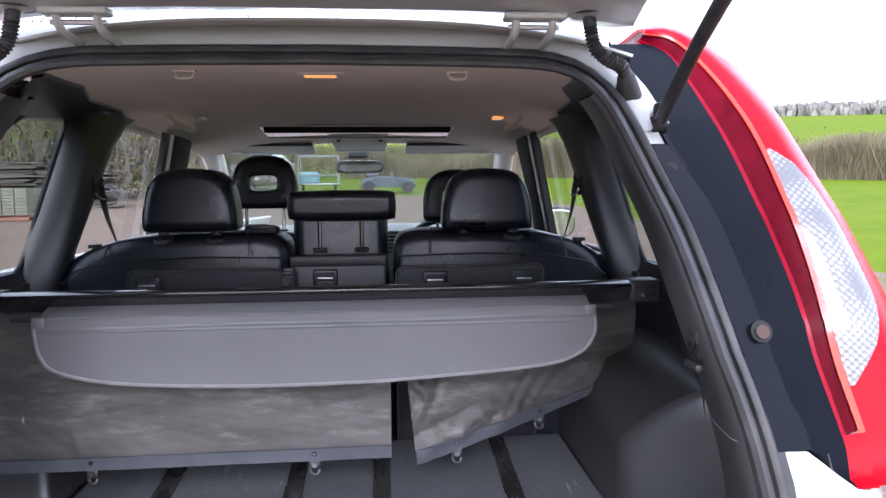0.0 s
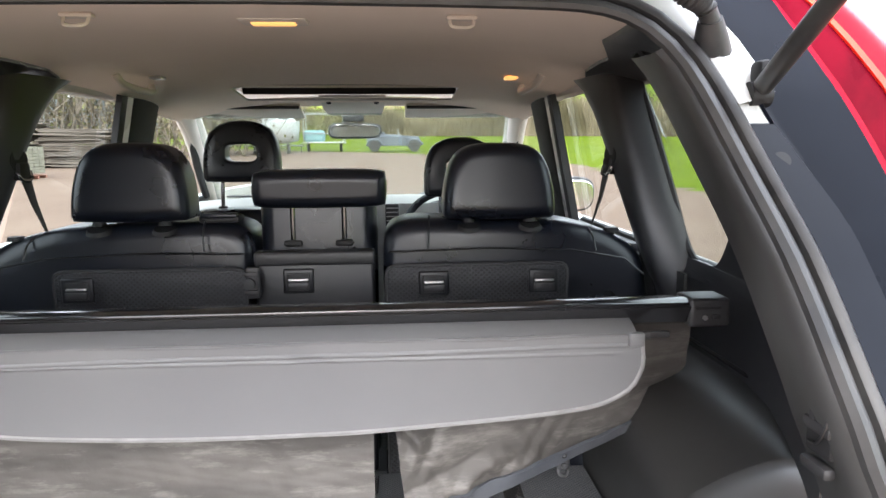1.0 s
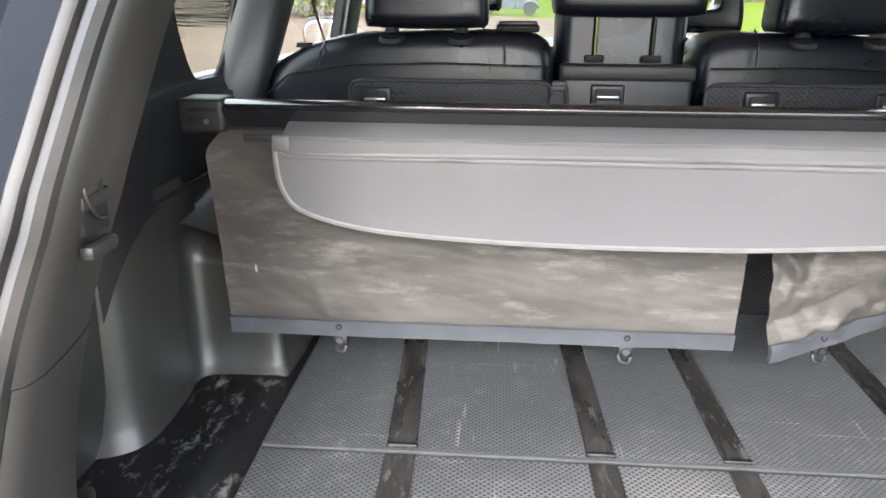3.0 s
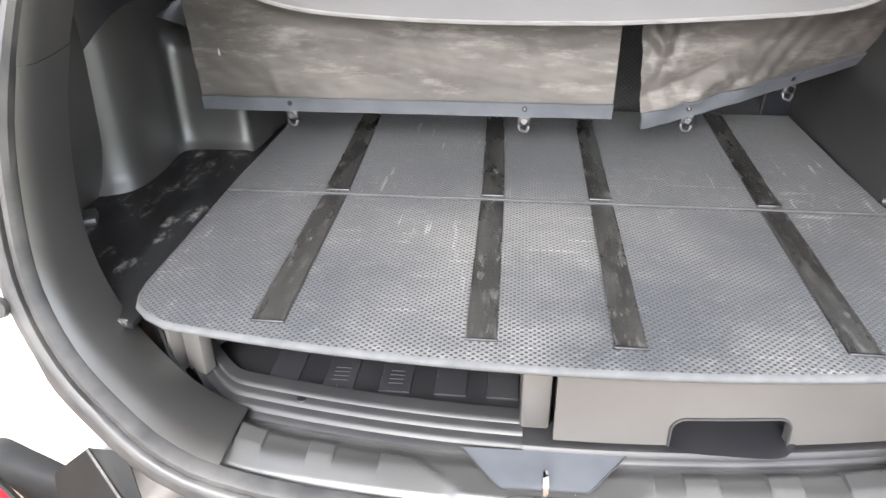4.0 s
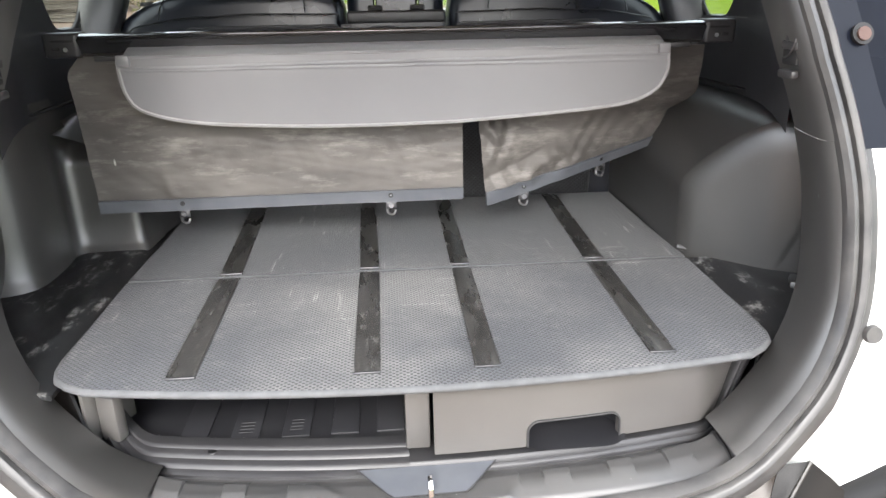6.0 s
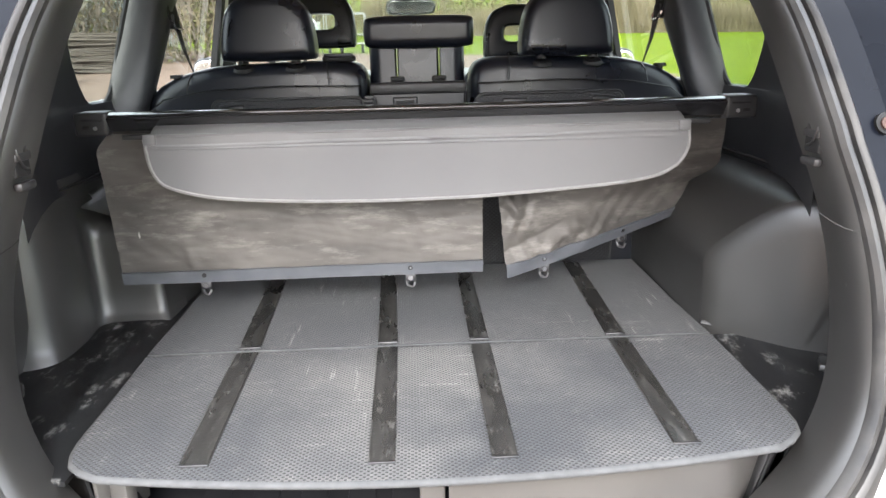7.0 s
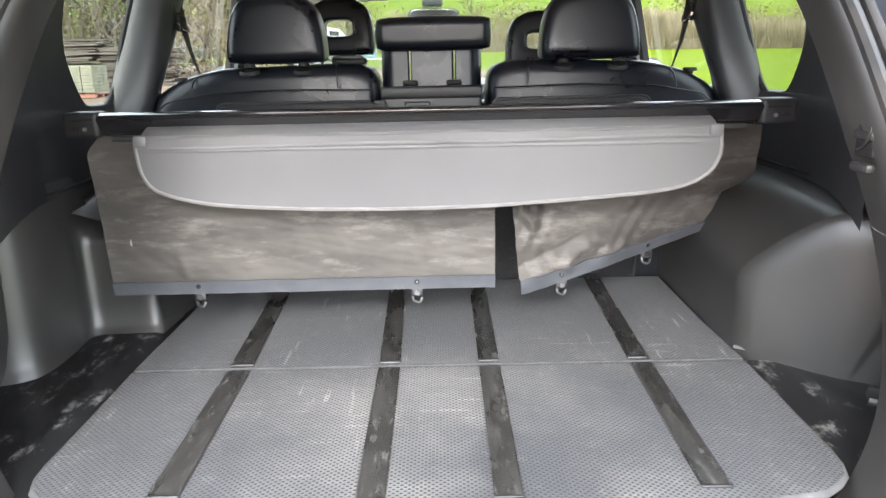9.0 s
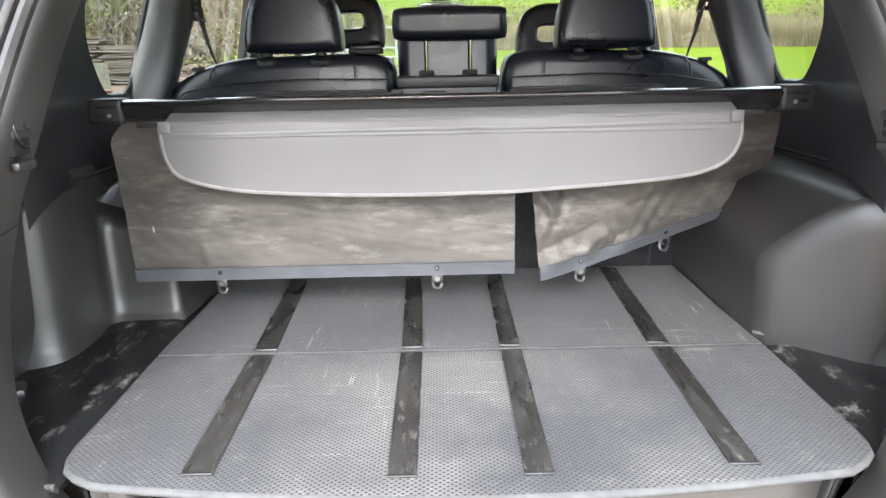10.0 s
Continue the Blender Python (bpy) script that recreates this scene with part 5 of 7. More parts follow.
for xa, xb, xc, w in ((-0.323, -0.330, -0.352, 0.038), (-0.081, -0.084, -0.096, 0.035), (0.078, 0.080, 0.082, 0.034), (0.320, 0.328, 0.345, 0.035)):
    runner((xa, 0.255 + 0.05 * abs(xa)), (xb, 0.615), w, b1)
    part("runner_end", rbox((xa, 0.2555 + 0.05 * abs(xa), DECK_Z + 0.0018), (w + 0.002, 0.004, 0.0040), 0.0016), M_ENDSTRIP, b1, "pale rounded end of the runner")
    runner((xb, 0.628), (xc, 1.075), w, b2)
    part("runner_end", rbox((xb, 0.6335, DECK_Z + 0.002), (w + 0.001, 0.007, 0.0042), 0.0015), M_ENDSTRIP, b2, "bright metal end strip")

# ---- drawer unit under the boards ----
unit = thing("drawer_unit", (0, 0.6, 0.69), "grey plastic underfloor drawer unit with one drawer and an open tray", "drawer unit")


def front_y(x, d=0.0):
    return 0.245 + 0.25 * x * x + d + 0.06 * ss(0.38, 0.5, abs(x))


# drawer front with a round-cornered grip notch
N0, N1, NR = 0.132, 0.264, 0.016


def notch_z(x):
    """The lower edge of the drawer front."""
    if x <= N0 or x >= N1:
        return 0.738
    d = min(x - N0, N1 - x)
    return 0.776 - (NR - math.sqrt(max(0.0, NR * NR - (NR - d) ** 2)) if d < NR else 0.0)


xs = np.r_[np.linspace(0.004, N0, 12), N0 + NR * (1 - np.cos(np.linspace(0.08, math.pi / 2, 9))), np.linspace(N0 + NR + 0.01, N1 - NR - 0.01, 8), N1 - NR * (1 - np.cos(np.linspace(math.pi / 2, 0.08, 9))), np.linspace(N1, 0.474, 24)]
bm = loft([[(x, front_y(x) + 0.006 * (z - 0.738) / 0.105, z) for x in xs for z in (notch_z(x) + (0.843 - notch_z(x)) * v,)] for v in np.linspace(0, 1, 13)])
drawer = part("drawer", thick(bm, 0.012), M_DRAWER, unit, "smooth grey drawer front")
edge = [(N0, front_y(N0) - 0.001, 0.738)] + [(x, front_y(x) - 0.001 + 0.006 * (notch_z(x) - 0.738) / 0.105, notch_z(x)) for x in xs if N0 < x < N1] + [(N1, front_y(N1) - 0.001, 0.738)]
part("grip_rim", tube(edge, 0.0018, 6), M_CAP, drawer)
part("grip_pocket", loft([[(x, front_y(0.2) + 0.012 + d * (1 - abs((x - 0.198) / 0.078) ** 6), z) for x in np.linspace(0.120, 0.276, 18)] for z, d in ((0.7395, -0.03), (0.7395, 0.050), (0.770, 0.055), (0.784, 0.030), (0.786, 0.0))]), M_TRAY, drawer, "dark hollow behind the grip", 60)
part("divider_wall", rbox((-0.017, 0.43, 0.792), (0.034, 0.34, 0.108), 0.004), M_DRAWER, unit, "grey divider between tray and drawer")
tray = part("open_tray", thick(grid(lambda x, v: (x, front_y(x, 0.036) + v * 0.40, 0.7405 - 0.006 * ss(0.0, 0.05, v)), np.linspace(-0.478, -0.034, 22), np.linspace(0, 1, 18)), 0.006), M_TRAY, unit, "black ribbed tray floor")
for k, x in enumerate((-0.335, -0.262, -0.190, -0.120, -0.055)):
    part("tray_rib", rbox((x, 0.41, 0.7360), (0.040, 0.20, 0.004), 0.0015), M_TRAY, tray)
part("tray_screw", disc((-0.300, 0.286, 0.7345), (0, 0, 1), 0.007, 0.0035, 14, 0.006), M_ENDSTRIP, tray)
for x, w in ((-0.262, 0.020), (-0.190, 0.018)):
    for k in range(4):
        part("moulded_mark", rbox((x, 0.325 + 0.008 * k, 0.7384), (w, 0.0022, 0.0012), 0.0005), M_CAP, tray)


def lip_band(steps, x0=-0.486, x1=0.486):
    """A moulded band along the foot of the unit; it climbs beside the boards at both ends."""
    rows = []
    for x in np.linspace(x0, x1, 90):
        up = 0.100 * ss(0.385, 0.500, abs(x)) ** 1.6
        lean = 0.35 * ss(0.40, 0.49, abs(x))
        rows.append([(x + math.copysign(dy * -lean, x), front_y(x, 0.004) + dy, 0.738 + up + dz) for dy, dz in steps])
    return loft(rows)


part("tray_lip", lip_band(((0.040, 0.0035), (0.024, 0.0040), (0.020, 0.0030), (0.0175, 0.0), (0.010, -0.0010), (0.0065, -0.0025), (0.004, -0.0060), (-0.004, -0.0070), (-0.0075, -0.0085), (-0.010, -0.0125), (-0.016, -0.0135), (-0.0195, -0.0155), (-0.0210, -0.0260)), -0.486, -0.030), M_CAP, unit, "dark stepped lip of the tray", 40)
part("front_rail", lip_band(((0.030, -0.0040), (-0.0040, -0.0045), (-0.0085, -0.0030), (-0.0125, -0.0032), (-0.0155, -0.0060), (-0.0165, -0.0110), (-0.0200, -0.0130), (-0.0215, -0.0160), (-0.0215, -0.0260)), -0.030), M_CAP, unit, "black rail along the sill", 40)
part("end_flange", rbox((-0.452, 0.345, 0.787), (0.008, 0.085, 0.085), 0.003, 2, Matrix.Rotation(radians(-25), 4, "Z")), M_DRAWER, unit)
part("end_block", rbox((-0.438, 0.318, 0.782), (0.030, 0.02, 0.070), 0.004, 2, Matrix.Rotation(radians(-20), 4, "Z")), M_DRAWER, unit, "grey end block")
part("carcass_top", rbox((0, 0.66, 0.843), (0.94, 0.66, 0.008), 0.002), M_DARKDASH, unit)
part("carcass_back", rbox((0, 0.80, 0.775), (0.94, 0.02, 0.12), 0.002), M_DARKDASH, unit)
for sgn in (1, -1):
    part("side_board", thick(loft([[(sgn * 0.495, 0.325, 0.845), (sgn * 0.47, 0.30, 0.78), (sgn * 0.43, 0.285, 0.735)], [(sgn * 0.54, 0.36, 0.845), (sgn * 0.52, 0.34, 0.78), (sgn * 0.49, 0.31, 0.72)], [(sgn * 0.56, 0.60, 0.845), (sgn * 0.56, 0.60, 0.78), (sgn * 0.56, 0.60, 0.70)]]), 0.004), M_HOLE, unit)

# ---- luggage cover ----
cover = thing("luggage_cover", (0, 0.74, 1.235), "roller luggage cover, grey vinyl board and creased cloth hanging down", "luggage cover")
cas = [(0.728, 1.250), (0.724, 1.262), (0.729, 1.269), (0.740, 1.272), (0.764, 1.271), (0.778, 1.262), (0.780, 1.246), (0.770, 1.236), (0.746, 1.234), (0.732, 1.240)]
part("cassette", loft([[(x, y, z) for y, z in cas] for x in (-0.558, 0.540)], around=True, cap=True), M_CASSETTE, cover, "glossy black roller housing")
part("cassette_lip", rbox((-0.009, 0.727, 1.2665), (1.092, 0.006, 0.006), 0.0025), M_CASSETTE, cover, "bright edge of the housing")
for sgn in (1, -1):
    ex = 0.567 if sgn > 0 else -0.585
    cap = part("end_cap", rbox((ex, 0.7495, 1.2535), (0.058, 0.053, 0.041), 0.006, 3), M_CAP, cover, "grey-black end cap with a slot")
    part("cap_slot", rbox((ex - sgn * 0.004, 0.7225, 1.261), (0.036, 0.004, 0.0045), 0.001), M_HOLE, cap)
    part("cap_slot", rbox((ex + sgn * 0.008, 0.7225, 1.248), (0.012, 0.004, 0.007), 0.002), M_HOLE, cap)
    part("cap_rivet", disc((ex - sgn * 0.008, 0.7235, 1.247), (0, -1, 0), 0.0035, 0.003, 10), M_METAL, cap)
part("vinyl_wrap", loft([[(x, y, z) for x in np.linspace(-0.476, 0.454, 30)] for y, z in ((0.738, 1.2490), (0.730, 1.2488), (0.720, 1.2465), (0.709, 1.2425), (0.700, 1.2385), (0.6955, 1.2350))]), M_VINYL, cover, "grey vinyl sheet coming off the roller")
BOARD = curve([(-0.499, 1.236), (-0.501, 1.212), (-0.494, 1.163), (-0.467, 1.134), (-0.383, 1.112), (-0.247, 1.101), (-0.109, 1.097), (0.02, 1.0975), (0.136, 1.101), (0.38, 1.119), (0.462, 1.143), (0.489, 1.181), (0.489, 1.212), (0.487, 1.236)], 90)
BOARD = np.stack([-0.012 + (BOARD[:, 0] + 0.006) * 0.957, 1.236 - (1.236 - BOARD[:, 1]) * 0.915], 1)


def board_y(z, x=0.0):
    fold = 0.0016 * math.exp(-((z - 1.2175 - 0.004 * x + 0.0008 * math.sin(x * 13)) / 0.0013) ** 2) + 0.0012 * math.exp(-((z - 1.2105 + 0.003 * x) / 0.0010) ** 2)
    return 0.697 + 0.005 * ss(1.236, 1.10, z) + 0.0015 * math.sin(x * 21) * ss(1.20, 1.236, z) - fold


low_b = BOARD[4:-4]


def vinyl_fn(u, v):
    x = low_b[0, 0] + (low_b[-1, 0] - low_b[0, 0]) * (u - 0.08 * math.sin(u * math.tau) * 1.0)
    zb = float(np.interp(x, low_b[:, 0], low_b[:, 1]))
    z = 1.236 + (zb - 1.236) * v
    return (x, board_y(z, x), z)


vb = part("vinyl_board", thick(grid(vinyl_fn, np.linspace(0, 1, 70), np.r_[np.linspace(0, 0.30, 44), np.linspace(0.34, 1, 10)]), 0.004), M_VINYL, cover, "smooth grey vinyl end board", 60)
part("board_piping", tube([(x, board_y(z) - 0.0025, z) for x, z in BOARD], 0.0038, 6), M_VPIPE, vb, "pale grey piped edge")
part("board_fold", tube([(x, board_y(1.232, x) - 0.003 + 0.001 * math.sin(x * 40), 1.2335 + 0.0012 * math.sin(x * 17)) for x in np.linspace(-0.472, 0.449, 60)], 0.0026, 6), M_VINYL, vb)
part("board_stitching", join(*[rbox((x, board_y(1.205, x) - 0.0006, 1.2045 + 0.0015 * math.sin(x * 9)), (0.0045, 0.0012, 0.0009), 0) for x in np.linspace(-0.458, 0.434, 100)]), M_VPIPE, vb, "pale stitched line")
for sgn in (1, -1):
    tab = part("board_tab", rbox((-0.012 + sgn * 0.488, 0.697, 1.233), (0.045, 0.008, 0.009), 0.002), M_CAP, vb, "grey plastic end tab")
    part("tab_clip", rbox((-0.012 + sgn * 0.464, 0.692, 1.228), (0.022, 0.010, 0.020), 0.004), M_VINYL, tab)


def crease(x, z, amp):
    """Crumpled cloth: straight sharp folds in several directions, each fading in and out."""
    h = 0.5 * noise.noise(Vector((x * 6, 3.7, z * 9)))
    for k, (turn, per_m, part_h) in enumerate(((0.35, 9, 0.95), (1.25, 12, 0.85), (2.2, 14, 0.75), (0.9, 25, 0.34), (2.7, 29, 0.28))):
        d = (x * math.cos(turn) + z * math.sin(turn)) * per_m + 1.7 * noise.noise(Vector((x * 4.3 + k * 3, k * 7.3, z * 4.3)))
        fold = abs((d % 1.0) - 0.5) * 2 - 0.5
        h += part_h * fold * ss(-0.10, 0.18, noise.noise(Vector((x * 7 - k, 5.5 + k * 2.9, z * 7))))
    return amp * h


def flap_1(u, v):
    z = 1.240 + (0.949 - 1.240) * v
    left = float(np.interp(v, (0.0, 0.10, 0.14, 1.0), (-0.565, -0.592, -0.597, -0.586)))
    x = left + (0.1005 - left) * u
    slant = 0.0022 * abs(noise.noise(Vector((x * 5 + z * 9, 1.3, z * 38 - x * 7)))) + 0.0016 * abs(noise.noise(Vector((x * 9 - z * 12, 6.1, z * 70 + x * 12))))
    slant += 0.005 * math.exp(-((x + 0.455 + 0.25 * (z - 1.0)) / 0.010) ** 2) * ss(1.05, 0.97, z)
    return (x, 0.757 + 0.006 * v - slant * (1 - 0.7 * ss(0.88, 0.95, v)) + crease(x, z, 0.0024) + 0.002 * ss(0.9, 1, v), z + 0.0025 * (x + 0.24) * v)


f1 = part("cloth_flap", grid(flap_1, np.linspace(0, 1, 170), np.linspace(0, 1, 84), 0.0012), M_FLAP, cover, "grey-brown creased cloth flap", 80)
part("hem_band", grid(lambda u, v: tuple(Vector(flap_1(u, 0.922 + 0.081 * v)) + Vector((0, -0.0035, 0))), np.linspace(0, 1, 50), np.linspace(0, 1, 4), 0.005), M_HEM, f1, "blue-grey stiff hem band", 80)


def flap_2(u, v):
    top = Vector((0.1175 + 0.4575 * u, 0.757 + 0.045 * u * u, 1.250 - 0.025 * u))
    low = Vector((0.146 + 0.446 * u, 0.757 + 0.165 * u ** 1.25, 0.937 + 0.100 * u ** 1.1))
    p = top.lerp(low, v)
    p.x += u ** 6 * (0.012 * math.sin(v * math.pi * 0.9) - 0.050 * math.exp(-((v - 0.74) / 0.12) ** 2))
    p.y += crease(p.x * 1.1 + 5, p.z, 0.017 * (1 - u) ** 1.2 + 0.005) * ss(0, 0.2, v) * (1 - 0.6 * ss(0.88, 0.98, v)) + 0.01 * math.sin(u * 3.1) * v
    p.y = max(p.y, 0.742 + 0.016 * ss(1.11, 1.085, p.z) * -1)
    return tuple(p)


f2 = part("cloth_flap", grid(flap_2, np.linspace(0, 1, 150), np.linspace(0, 1, 100), 0.0012), M_FLAP, cover, "grey-brown crumpled cloth flap pushed askew", 80)
part("hem_band", grid(lambda u, v: tuple(Vector(flap_2(u, 0.922 + 0.080 * v)) + Vector((0, -0.0038, 0))), np.linspace(0, 1, 40), np.linspace(0, 1, 4), 0.005), M_HEM, f2, "blue-grey stiff hem band", 80)
for fl, fn, u in ((f1, flap_1, 0.223), (f1, flap_1, 0.795), (f2, flap_2, 0.175), (f2, flap_2, 0.56)):
    p = Vector(fn(u, 0.99))
    rivet = Vector(fn(u, 0.955))
    rv = part("hem_rivet", disc(rivet + Vector((0, -0.004, 0)), (0, -1, 0), 0.0046, 0.0056, 12), M_HOLE, fl, "small dark ringed rivet")
    part("rivet_head", disc(rivet + Vector((0, -0.009, 0)), (0, -1, 0), 0.0020, 0.0012, 10), M_DARKCHROME, rv)
    cl = part("snap_hook", rbox(p + Vector((0, -0.003, -0.010)), (0.021, 0.009, 0.017), 0.003), M_ENDSTRIP, fl, "bright metal snap hook")
    part("hook_pin", disc(p + Vector((0, -0.009, -0.010)), (0, -1, 0), 0.005, 0.003, 12), M_DARKCHROME, cl)
    part("hook_jaw", tube(curve([p + Vector((-0.008, -0.002, -0.017)), p + Vector((-0.006, -0.004, -0.026)), p + Vector((0.004, -0.004, -0.029)), p + Vector((0.008, -0.002, -0.021))], 10), 0.0032, 6), M_ENDSTRIP, cl)


# ---- seats ----
def headrest(parent, cx, y0, z0, w, h, depth, posts, post_low):
    """A rear head restraint: rounded leather pad, welt round its back, two posts in sleeves."""
    loop = curve([(cx - 0.50 * w, z0 + 0.05 * h), (cx - 0.485 * w, z0 + 0.42 * h), (cx - 0.415 * w, z0 + 0.77 * h), (cx - 0.27 * w, z0 + 0.955 * h), (cx, z0 + h), (cx + 0.27 * w, z0 + 0.955 * h), (cx + 0.415 * w, z0 + 0.77 * h), (cx + 0.485 * w, z0 + 0.42 * h), (cx + 0.50 * w, z0 + 0.05 * h), (cx + 0.44 * w, z0), (cx, z0 - 0.003), (cx - 0.44 * w, z0)], 60, True)
    hr = part("headrest", pad(loop, y0, y0 + depth, 0.026, 7, 0.0, 0.10), M_LEATHER, parent, "black leather head restraint", 80)
    zl = loop[:, 1].min()
    part("headrest_welt", tube([(x, y0 + 0.006 + 0.10 * (z - zl), z) for x, z in inset2(loop, 0.015)], 0.0022, 6, True), M_PIPE, hr, "", 80)
    for dx in (-posts / 2, posts / 2):
        part("post", tube([(cx + dx, y0 + depth * 0.55, z0 + 0.03), (cx + dx, y0 + 0.028, post_low)], 0.006, 10), M_DARKCHROME, hr, "steel headrest post")
        part("post_sleeve", join(disc((cx + dx, y0 + 0.026, post_low - 0.009), (0, -0.35, 1), 0.024, 0.007, 20, 0.020), disc((cx + dx, y0 + 0.028, post_low + 0.002), (0, 0, 1), 0.013, 0.012, 14, 0.010)), M_HOLE, hr)
    return hr


def latch(parent, x, z, y):
    lt = part("release_latch", rbox((x, y, z), (0.056, 0.008, 0.046), 0.006, 3), M_SEATBACK, parent, "black release latch")
    part("latch_pocket", rbox((x, y - 0.003, z - 0.001), (0.042, 0.006, 0.034), 0.003), M_HOLE, lt)
    part("latch_paddle", rbox((x, y - 0.007, z - 0.009), (0.038, 0.006, 0.015), 0.002), M_CAP, lt)
    part("latch_bar", rbox((x, y - 0.008, z + 0.003), (0.036, 0.006, 0.0045), 0.0015), M_METAL, lt, "bright metal bar")


def seat_back(sgn, x0, x1, label, latches):
    """An outer rear backrest, rear side towards the boot, x0 inner and x1 outer edge."""
    s = thing("bench_seat", (sgn * (x0 + x1) / 2, 1.2, 0.46), label, "car seat", "rear seats")
    loop = [(x0, 0.80), (x0, 1.30), (x0 + 0.012, 1.332), (x0 + 0.05, 1.345), (x0 + 0.22, 1.342), (x0 + 0.355, 1.338), (x1 - 0.085, 1.318), (x1 - 0.035, 1.292), (x1 - 0.008, 1.262), (x1, 1.20), (x1, 0.80)]
    loop = [(sgn * x, z) for x, z in loop]
    if sgn < 0:
        loop = loop[::-1]
    lp = rounded(loop, 0.03)
    part("backrest", pad(lp, 1.10, 1.27, 0.030, 5, 0.0, 0.06), M_LEATHER, s, "black leather backrest", 80)
    part("seat_cushion", rbox((sgn * (x0 + x1) / 2, 1.52, 0.72), (x1 - x0, 0.50, 0.20), 0.05, 4), M_LEATHER, s)
    part("seat_base", rbox((sgn * (x0 + x1) / 2, 1.50, 0.54), (x1 - x0 - 0.04, 0.44, 0.17), 0.01), M_DARKDASH, s)
    # seam along the top and the net-faced hard back
    part("top_seam", tube([(sgn * x, 1.106 + 0.012 * k, z) for k, (x, z) in enumerate(((x0 + 0.012, 1.288), (x0 + 0.2, 1.292), (x0 + 0.36, 1.286), (x1 - 0.06, 1.268), (x1 - 0.02, 1.235))) for k in (0,)], 0.0018, 5), M_PIPE, s)
    part("cross_seam", tube(curve([(sgn * (x0 + 0.085), 1.108, 1.293), (sgn * (x0 + 0.087), 1.118, 1.330), (sgn * (x0 + 0.089), 1.150, 1.350)], 10), 0.0018, 5), M_PIPE, s)
    part("cross_seam", tube(curve([(sgn * (x1 - 0.115), 1.108, 1.283), (sgn * (x1 - 0.118), 1.120, 1.308), (sgn * (x1 - 0.12), 1.150, 1.323)], 10), 0.0018, 5), M_PIPE, s)
    pl = [(x0 + 0.005, 0.84), (x0 + 0.005, 1.265), (x0 + 0.348, 1.265), (x0 + 0.330, 0.84)]
    pl = rounded([(sgn * x, z) for x, z in (pl if sgn > 0 else pl[::-1])], 0.022)
    back = part("back_panel", pad(pl, 1.087, 1.104, 0.006, 3), M_BACKNET, s, "black net-textured back panel", 60)
    part("panel_rim", tube([(x, 1.089, z) for x, z in pl], 0.003, 6, True), M_DARKDASH, back)
    for lx in latches:
        latch(s, lx, 1.231, 1.084)
    part("strap_guide", tube(curve([(sgn * ((x0 + x1) / 2 - 0.09) + d * 0.018, 1.084, 1.165 + h) for d, h in ((-1, 0), (-0.8, 0.018), (0, 0.024), (0.8, 0.018), (1, 0))], 14), 0.003, 6), M_HOLE, s)
    return s


left = seat_back(-1, 0.128, 0.648, "black leather rear backrest with headrest, seen from behind", (-0.431,))
right = seat_back(1, 0.114, 0.636, "black leather rear backrest with two release latches", (0.208, 0.414))
headrest(left, -0.349, 1.115, 1.349, 0.212, 0.144, 0.11, 0.119, 1.338)
headrest(right, 0.339, 1.115, 1.345, 0.214, 0.144, 0.11, 0.119, 1.336)
for s, sgn, x in ((left, -1, 0.568), (right, 1, 0.566)):
    part("lock_knob", join(disc((sgn * x, 1.16, 1.313), (0, 0, 1), 0.016, 0.008, 16, 0.014), disc((sgn * x, 1.16, 1.294), (0, 0, 1), 0.007, 0.02, 10)), M_HOLE, s, "black round locking knob")
tagpl = part("buckle_tray", rbox((-0.192, 1.170, 1.349), (0.074, 0.056, 0.014), 0.005), M_HOLE, left, "black moulded tray in the leather")
part("tray_tag", rbox((-0.192, 1.152, 1.356), (0.066, 0.026, 0.009), 0.003), M_LEATHER, tagpl)
part("hinge_bracket", join(rbox((-0.122, 1.088, 1.238), (0.024, 0.014, 0.058), 0.003), rbox((-0.122, 1.080, 1.255), (0.030, 0.008, 0.010), 0.003), rbox((-0.122, 1.080, 1.221), (0.030, 0.008, 0.010), 0.003), tube([(-0.113, 1.078, 1.262), (-0.108, 1.076, 1.238), (-0.113, 1.078, 1.214)], 0.003, 6), disc((-0.127, 1.080, 1.238), (0, -1, 0), 0.010, 0.008, 14)), M_CAP, left, "dark steel hinge bracket")

centre = thing("centre_bench_seat", (-0.01, 1.2, 0.62), "black centre rear seat with a low folding headrest", "car seat", "rear seats")
part("back_panel", rbox((-0.0105, 1.108, 1.075), (0.219, 0.03, 0.435), 0.008, 3), M_SEATBACK, centre, "plain black plastic back panel")
part("panel_top_band", rbox((-0.0105, 1.103, 1.281), (0.220, 0.036, 0.026), 0.006, 3), M_CAP, centre, "grey band along the panel top")
latch(centre, -0.041, 1.239, 1.091)
part("backrest", rbox((-0.010, 1.225, 1.12), (0.225, 0.12, 0.56), 0.03, 4), M_LEATHER, centre, "black leather centre backrest")
for sgn in (1, -1):
    part("strap_guide", tube(curve([(-0.010 + sgn * 0.085 + d * 0.016, 1.090, 1.165 + h) for d, h in ((-1, 0), (-0.8, 0.016), (0, 0.022), (0.8, 0.016), (1, 0))], 14), 0.003, 6), M_HOLE, centre)
mh = part("headrest", pad(curve([(-0.131, 1.385), (-0.130, 1.425), (-0.118, 1.437), (-0.05, 1.440), (0.03, 1.440), (0.110, 1.437), (0.121, 1.425), (0.122, 1.385), (0.112, 1.371), (0.03, 1.368), (-0.05, 1.368), (-0.120, 1.371)], 50, True), 1.135, 1.245, 0.022, 7, 0.0), M_LEATHER, centre, "wide low black leather headrest", 80)
